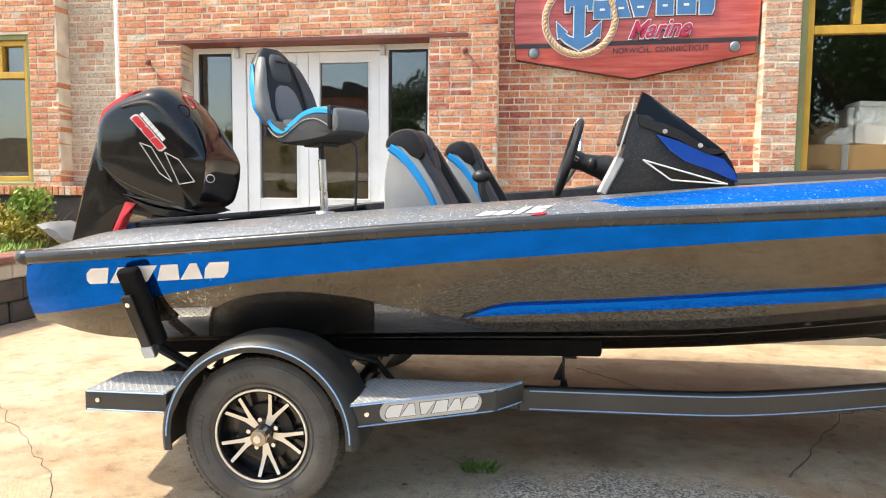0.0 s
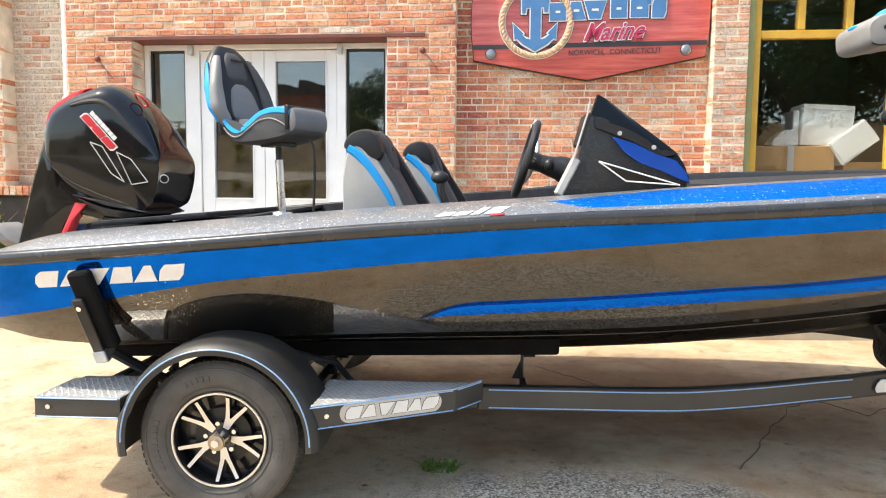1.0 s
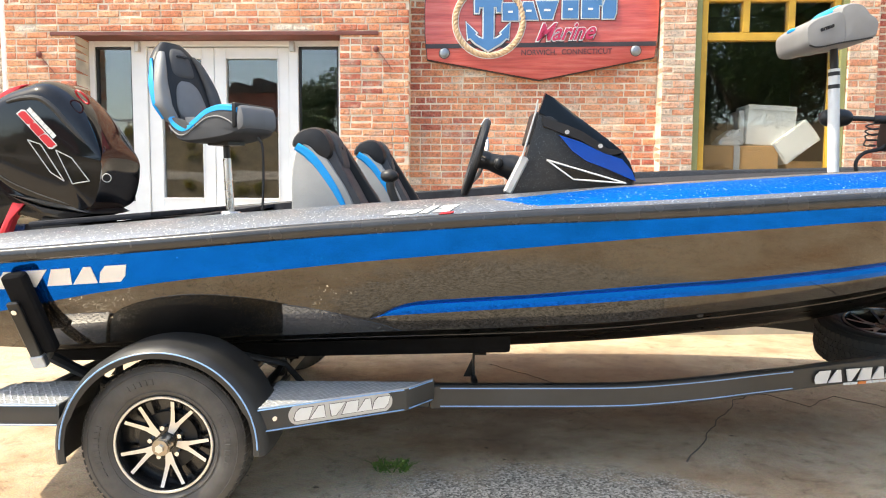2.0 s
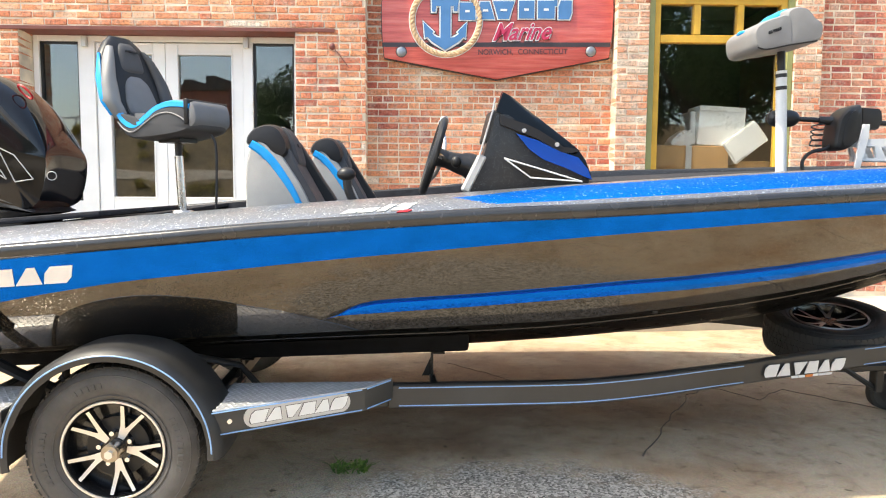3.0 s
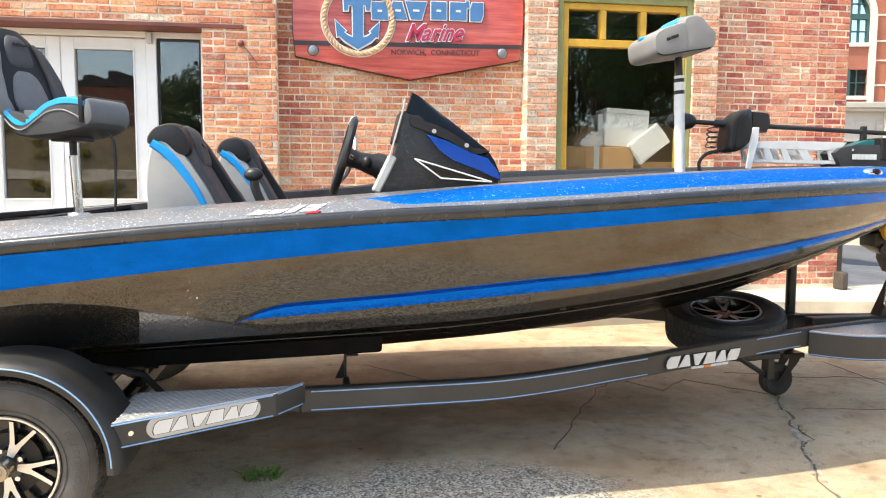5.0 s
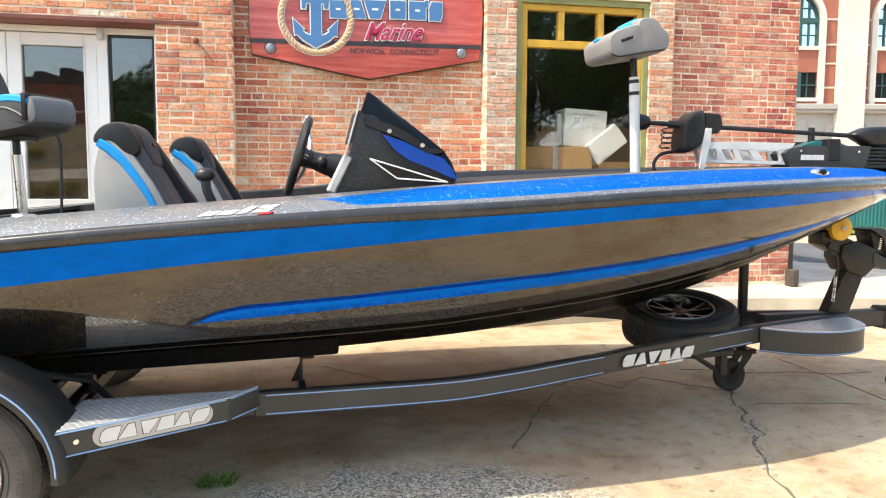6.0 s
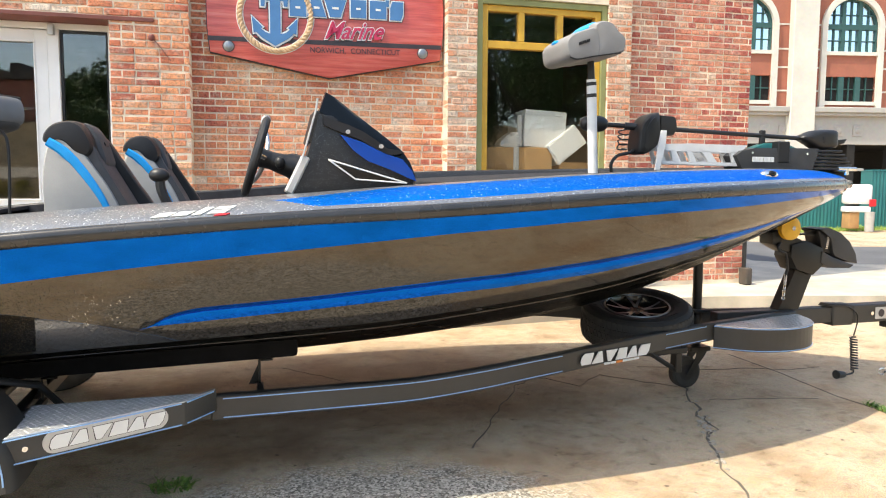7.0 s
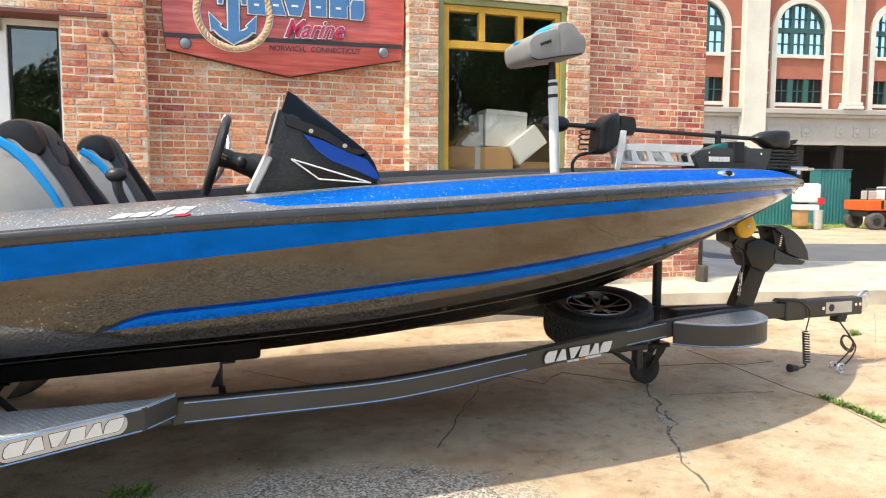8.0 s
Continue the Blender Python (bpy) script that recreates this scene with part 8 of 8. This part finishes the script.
for k in range(14):
    x0 = -0.6 + 0.98 * k
    if 1.4 < x0 < 3.2 or k % 4 == 3:
        continue
    bm = B()
    box(bm, (x0, -0.10, 4.0), (x0 + 0.5, -0.045, 4.55), 0.02)
    ball(bm, (x0 + 0.25, -0.10, 4.28), 0.16, (1, 0.4, 1), 10)
    part("rosette_block", bm, M_LIMEG, hall, "carved stone block")
for x in (-2.5, 0.2, 5.3, 7.6, 10.8, 14.5):
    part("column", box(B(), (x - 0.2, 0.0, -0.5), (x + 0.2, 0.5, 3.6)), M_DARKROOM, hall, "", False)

for i, (x0, x1, y, tilt) in enumerate(((19.2, 20.85, 16.7, -25), (22.0, 23.05, 16.05, -25))):
    sh = thing("teal_shed", (x0, y, 0), Matrix(), "teal painted corrugated metal cabinet", "shed", "teal sheds by the hall")
    m = Matrix.Translation((x0, y, 0)) @ Matrix.Rotation(radians(tilt), 4, "Z")
    w = x1 - x0
    bm = B()
    n = int(w / 0.055)
    lo = []
    for k in range(n + 1):
        x = w * k / n
        d = 0.016 if k % 2 else 0.0
        lo.append([m @ Vector((x, d, 0.05)), m @ Vector((x, d, 1.93)), m @ Vector((x, 0.7, 1.93)), m @ Vector((x, 0.7, 0.05))])
    rings(bm, lo, True, True)
    part("cladding", bm, M_TEAL, sh, "", False)
    part("top_rail", box(B(), (-0.02, -0.02, 1.90), (w + 0.02, 0.72, 1.95), 0.01, m), M_TEAL, sh)
    part("door_latch", box(B(), (w * 0.93, -0.03, 1.5), (w * 0.97, 0.0, 1.65), 0.005, m), M_DARKROOM, sh)
utv = thing("utility_cart", (22.1, 13.8, 0), Matrix(), "orange utility cart with tools in its bed", "cart")
UM = Matrix.Translation((21.56, 14.15, 0)) @ Matrix.Rotation(radians(-28), 4, "Z")
part("cargo_bed", box(B(), (0, -0.1, 0.60), (1.9, 1.3, 0.93), 0.03, UM), M_UTV, utv, "orange cargo bed")
part("bed_panel", box(B(), (0.42, -0.12, 0.66), (0.50, -0.09, 0.92), 0.01, UM), M_BLACKP, utv)
part("bed_panel", box(B(), (0.62, -0.115, 0.66), (1.3, -0.095, 0.85), 0.01, UM), M_RED, utv, "red-orange tailgate inset")
part("chassis", box(B(), (0.1, 0.0, 0.40), (1.8, 1.2, 0.60), 0.04, UM), M_BLACKP, utv)
for x, y in ((0.28, -0.05), (1.45, -0.05), (0.28, 1.2), (1.45, 1.2)):
    bm = B()
    lo = [[UM @ Vector((x + r * math.cos(a), y + t_, 0.27 + r * math.sin(a))) for t_, r in ((-0.12, 0.0), (-0.12, 0.17), (-0.13, 0.22), (-0.10, 0.27), (0.10, 0.27), (0.12, 0.0))] for a in (2 * math.pi * i / 24 for i in range(25))]
    wl = part("wheel", rings(bm, lo, False, False), M_TYRE, utv, "knobbly black tyre")
    part("wheel_rim", cyl(B(), UM @ Vector((x, y - 0.135, 0.27)), UM @ Vector((x, y - 0.11, 0.27)), 0.12, n=20), M_BLACKP, wl)
part("rack_rail", cyl(B(), UM @ Vector((0.0, 0.0, 1.28)), UM @ Vector((1.9, 0.0, 1.28)), 0.025, n=10), M_BLACKP, utv)
for x in (0.05, 0.6, 1.2, 1.85):
    part("rack_post", cyl(B(), UM @ Vector((x, 0.0, 0.93)), UM @ Vector((x, 0.0, 1.28)), 0.02, n=8), M_BLACKP, utv)
for k, (x, h, w) in enumerate(((0.15, 0.30, 0.30), (0.62, 0.42, 0.12), (0.85, 0.26, 0.2), (1.15, 0.24, 0.4), (1.45, 0.45, 0.1))):
    part("load_bin", box(B(), (x, 0.2, 0.93), (x + w, 0.6, 0.93 + h), 0.03, UM), M_PIPE if k else M_PLATE, utv, "pale plastic containers in the bed")
whc = thing("white_cart", (20.1, 14.95, 0), Matrix(), "white moulded tank on a small stand", "tank")
WM = Matrix.Translation((19.75, 15.15, 0)) @ Matrix.Rotation(radians(-28), 4, "Z")
part("upper_tank", box(B(), (0.0, 0, 0.85), (0.72, 0.5, 1.45), 0.10, WM, 3), M_PIPE, whc, "white moulded upper part")
part("lower_tank", box(B(), (0.05, 0, 0.10), (0.36, 0.5, 0.60), 0.04, WM, 2), M_CARD, whc, "brown box under it")
part("lower_seat", box(B(), (0.0, -0.05, 0.60), (0.66, 0.5, 0.78), 0.05, WM, 2), M_PIPE, whc)
part("lamp", box(B(), (0.60, -0.06, 0.78), (0.80, 0.0, 1.0), 0.02, WM), M_RED, whc, "red lamp")
part("bin", cyl(B(), WM @ Vector((0.60, -0.1, 0.02)), WM @ Vector((0.60, -0.1, 0.62)), 0.12, 0.14, 18), M_PLATE, whc, "grey bin")
gp = thing("corner_stone", (5.5, -0.05, 0.13), WALL, "weathered stone block at the building's corner", "stone")
part("block", box(B(), (5.395, 0.0, 0.16), (5.48, 0.15, 0.36), 0.015), M_STONE, gp)
part("conduit", tube(B(), [(5.43, 0.10, 0.34), (5.43, 0.10, 0.62), (5.43, 0.10, 0.9)], 0.025, 10), M_BLACKP, gp, "black conduit end")
bm = B()
blades(bm, 17.0, 26.0, 15.2, 16.6, lambda x, y: 0.0, 5000, 0.12, random.Random(31), 0.06)
blades(bm, 15.0, 20.0, 15.6, 17.2, lambda x, y: 0.0, 3000, 0.12, random.Random(32), 0.06)
setting("grass_verge", bm, M_GRASS, Matrix(), "thin strip of grass along the hall yard", "grass", kind="stuff")


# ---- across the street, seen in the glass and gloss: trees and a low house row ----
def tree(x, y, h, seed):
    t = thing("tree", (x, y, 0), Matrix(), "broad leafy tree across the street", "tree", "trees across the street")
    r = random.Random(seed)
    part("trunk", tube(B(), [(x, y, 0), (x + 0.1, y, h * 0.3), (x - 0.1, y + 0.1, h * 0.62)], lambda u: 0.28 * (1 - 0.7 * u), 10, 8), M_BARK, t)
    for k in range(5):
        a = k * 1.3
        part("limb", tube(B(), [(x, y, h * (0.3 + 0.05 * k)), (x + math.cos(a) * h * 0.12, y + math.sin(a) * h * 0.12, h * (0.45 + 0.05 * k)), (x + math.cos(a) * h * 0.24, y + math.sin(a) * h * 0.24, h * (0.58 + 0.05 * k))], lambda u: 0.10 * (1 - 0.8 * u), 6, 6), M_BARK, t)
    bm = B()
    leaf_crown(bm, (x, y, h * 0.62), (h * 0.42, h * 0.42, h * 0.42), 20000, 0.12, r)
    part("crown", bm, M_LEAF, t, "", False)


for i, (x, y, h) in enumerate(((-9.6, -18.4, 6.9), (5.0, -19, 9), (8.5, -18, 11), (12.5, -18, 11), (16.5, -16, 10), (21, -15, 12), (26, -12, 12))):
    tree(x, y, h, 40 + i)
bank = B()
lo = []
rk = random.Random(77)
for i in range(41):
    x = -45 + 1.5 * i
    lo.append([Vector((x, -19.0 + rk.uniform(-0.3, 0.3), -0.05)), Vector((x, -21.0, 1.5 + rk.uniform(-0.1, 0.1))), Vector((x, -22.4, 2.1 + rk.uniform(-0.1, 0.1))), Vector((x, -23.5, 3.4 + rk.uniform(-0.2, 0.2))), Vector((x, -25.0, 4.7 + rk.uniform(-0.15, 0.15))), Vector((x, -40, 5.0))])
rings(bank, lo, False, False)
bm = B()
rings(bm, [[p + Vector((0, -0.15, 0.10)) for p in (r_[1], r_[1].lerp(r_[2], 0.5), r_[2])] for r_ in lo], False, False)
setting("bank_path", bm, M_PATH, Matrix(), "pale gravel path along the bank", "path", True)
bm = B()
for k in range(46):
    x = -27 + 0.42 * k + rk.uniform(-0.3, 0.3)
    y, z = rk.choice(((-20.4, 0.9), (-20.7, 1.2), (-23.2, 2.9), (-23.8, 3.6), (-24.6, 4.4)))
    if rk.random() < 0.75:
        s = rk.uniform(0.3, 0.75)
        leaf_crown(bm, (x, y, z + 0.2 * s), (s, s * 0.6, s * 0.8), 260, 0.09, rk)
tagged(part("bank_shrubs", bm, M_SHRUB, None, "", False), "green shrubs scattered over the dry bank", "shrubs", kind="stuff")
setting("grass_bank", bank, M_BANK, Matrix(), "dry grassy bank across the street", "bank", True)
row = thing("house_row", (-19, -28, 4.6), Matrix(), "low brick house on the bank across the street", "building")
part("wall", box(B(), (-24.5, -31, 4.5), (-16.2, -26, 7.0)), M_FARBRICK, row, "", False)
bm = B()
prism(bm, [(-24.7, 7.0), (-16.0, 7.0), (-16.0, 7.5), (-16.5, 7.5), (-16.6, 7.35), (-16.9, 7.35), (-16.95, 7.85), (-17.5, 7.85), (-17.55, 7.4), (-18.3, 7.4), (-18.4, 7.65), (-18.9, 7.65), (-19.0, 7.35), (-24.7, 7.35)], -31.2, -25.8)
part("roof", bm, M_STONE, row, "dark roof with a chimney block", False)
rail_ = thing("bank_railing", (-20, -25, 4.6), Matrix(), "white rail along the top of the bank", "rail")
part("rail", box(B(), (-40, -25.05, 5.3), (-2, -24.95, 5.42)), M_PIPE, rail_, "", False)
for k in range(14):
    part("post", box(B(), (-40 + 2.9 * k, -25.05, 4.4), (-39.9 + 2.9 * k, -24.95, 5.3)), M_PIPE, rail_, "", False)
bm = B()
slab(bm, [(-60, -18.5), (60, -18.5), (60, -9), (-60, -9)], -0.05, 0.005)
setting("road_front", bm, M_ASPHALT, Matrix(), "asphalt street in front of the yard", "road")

# ---- single bricks of the recessed panel ----
rb = random.Random(21)
shapes = []
for i in range(6):
    me = bpy.data.meshes.new("brick")
    v, f = brick_verts(0, 1, 0, 1, 0, 0.02, rb, 0.0)
    q = [(0, 0), (1, 0), (1, 1), (0, 1)]
    j = lambda s: rb.uniform(-s, s)
    back = [(a, 0.02, b) for a, b in q]
    mid = [(a + j(0.012), 0.006, b + j(0.03)) for a, b in q]
    sg = [(1, 1), (-1, 1), (-1, -1), (1, -1)]
    front = [(a + sx * rb.uniform(0.015, 0.04), j(0.0015), b + sz * rb.uniform(0.05, 0.12)) for (a, b), (sx, sz) in zip(q, sg)]
    me.from_pydata(back + mid + front, [], f)
    me.materials.append(M_BRICK1)
    me.update()
    t_ = B()
    t_.from_mesh(me)
    bmesh.ops.recalc_face_normals(t_, faces=t_.faces)
    t_.to_mesh(me)
    t_.free()
    shapes.append(me)
for x0, x1, z0, z1, d in single:
    o = new("brick", rb.choice(shapes))
    o.parent = wall_front
    o.location = (x0, SET + rb.uniform(-0.003, 0.003), z0)
    o.scale = (x1 - x0, 1, z1 - z0)
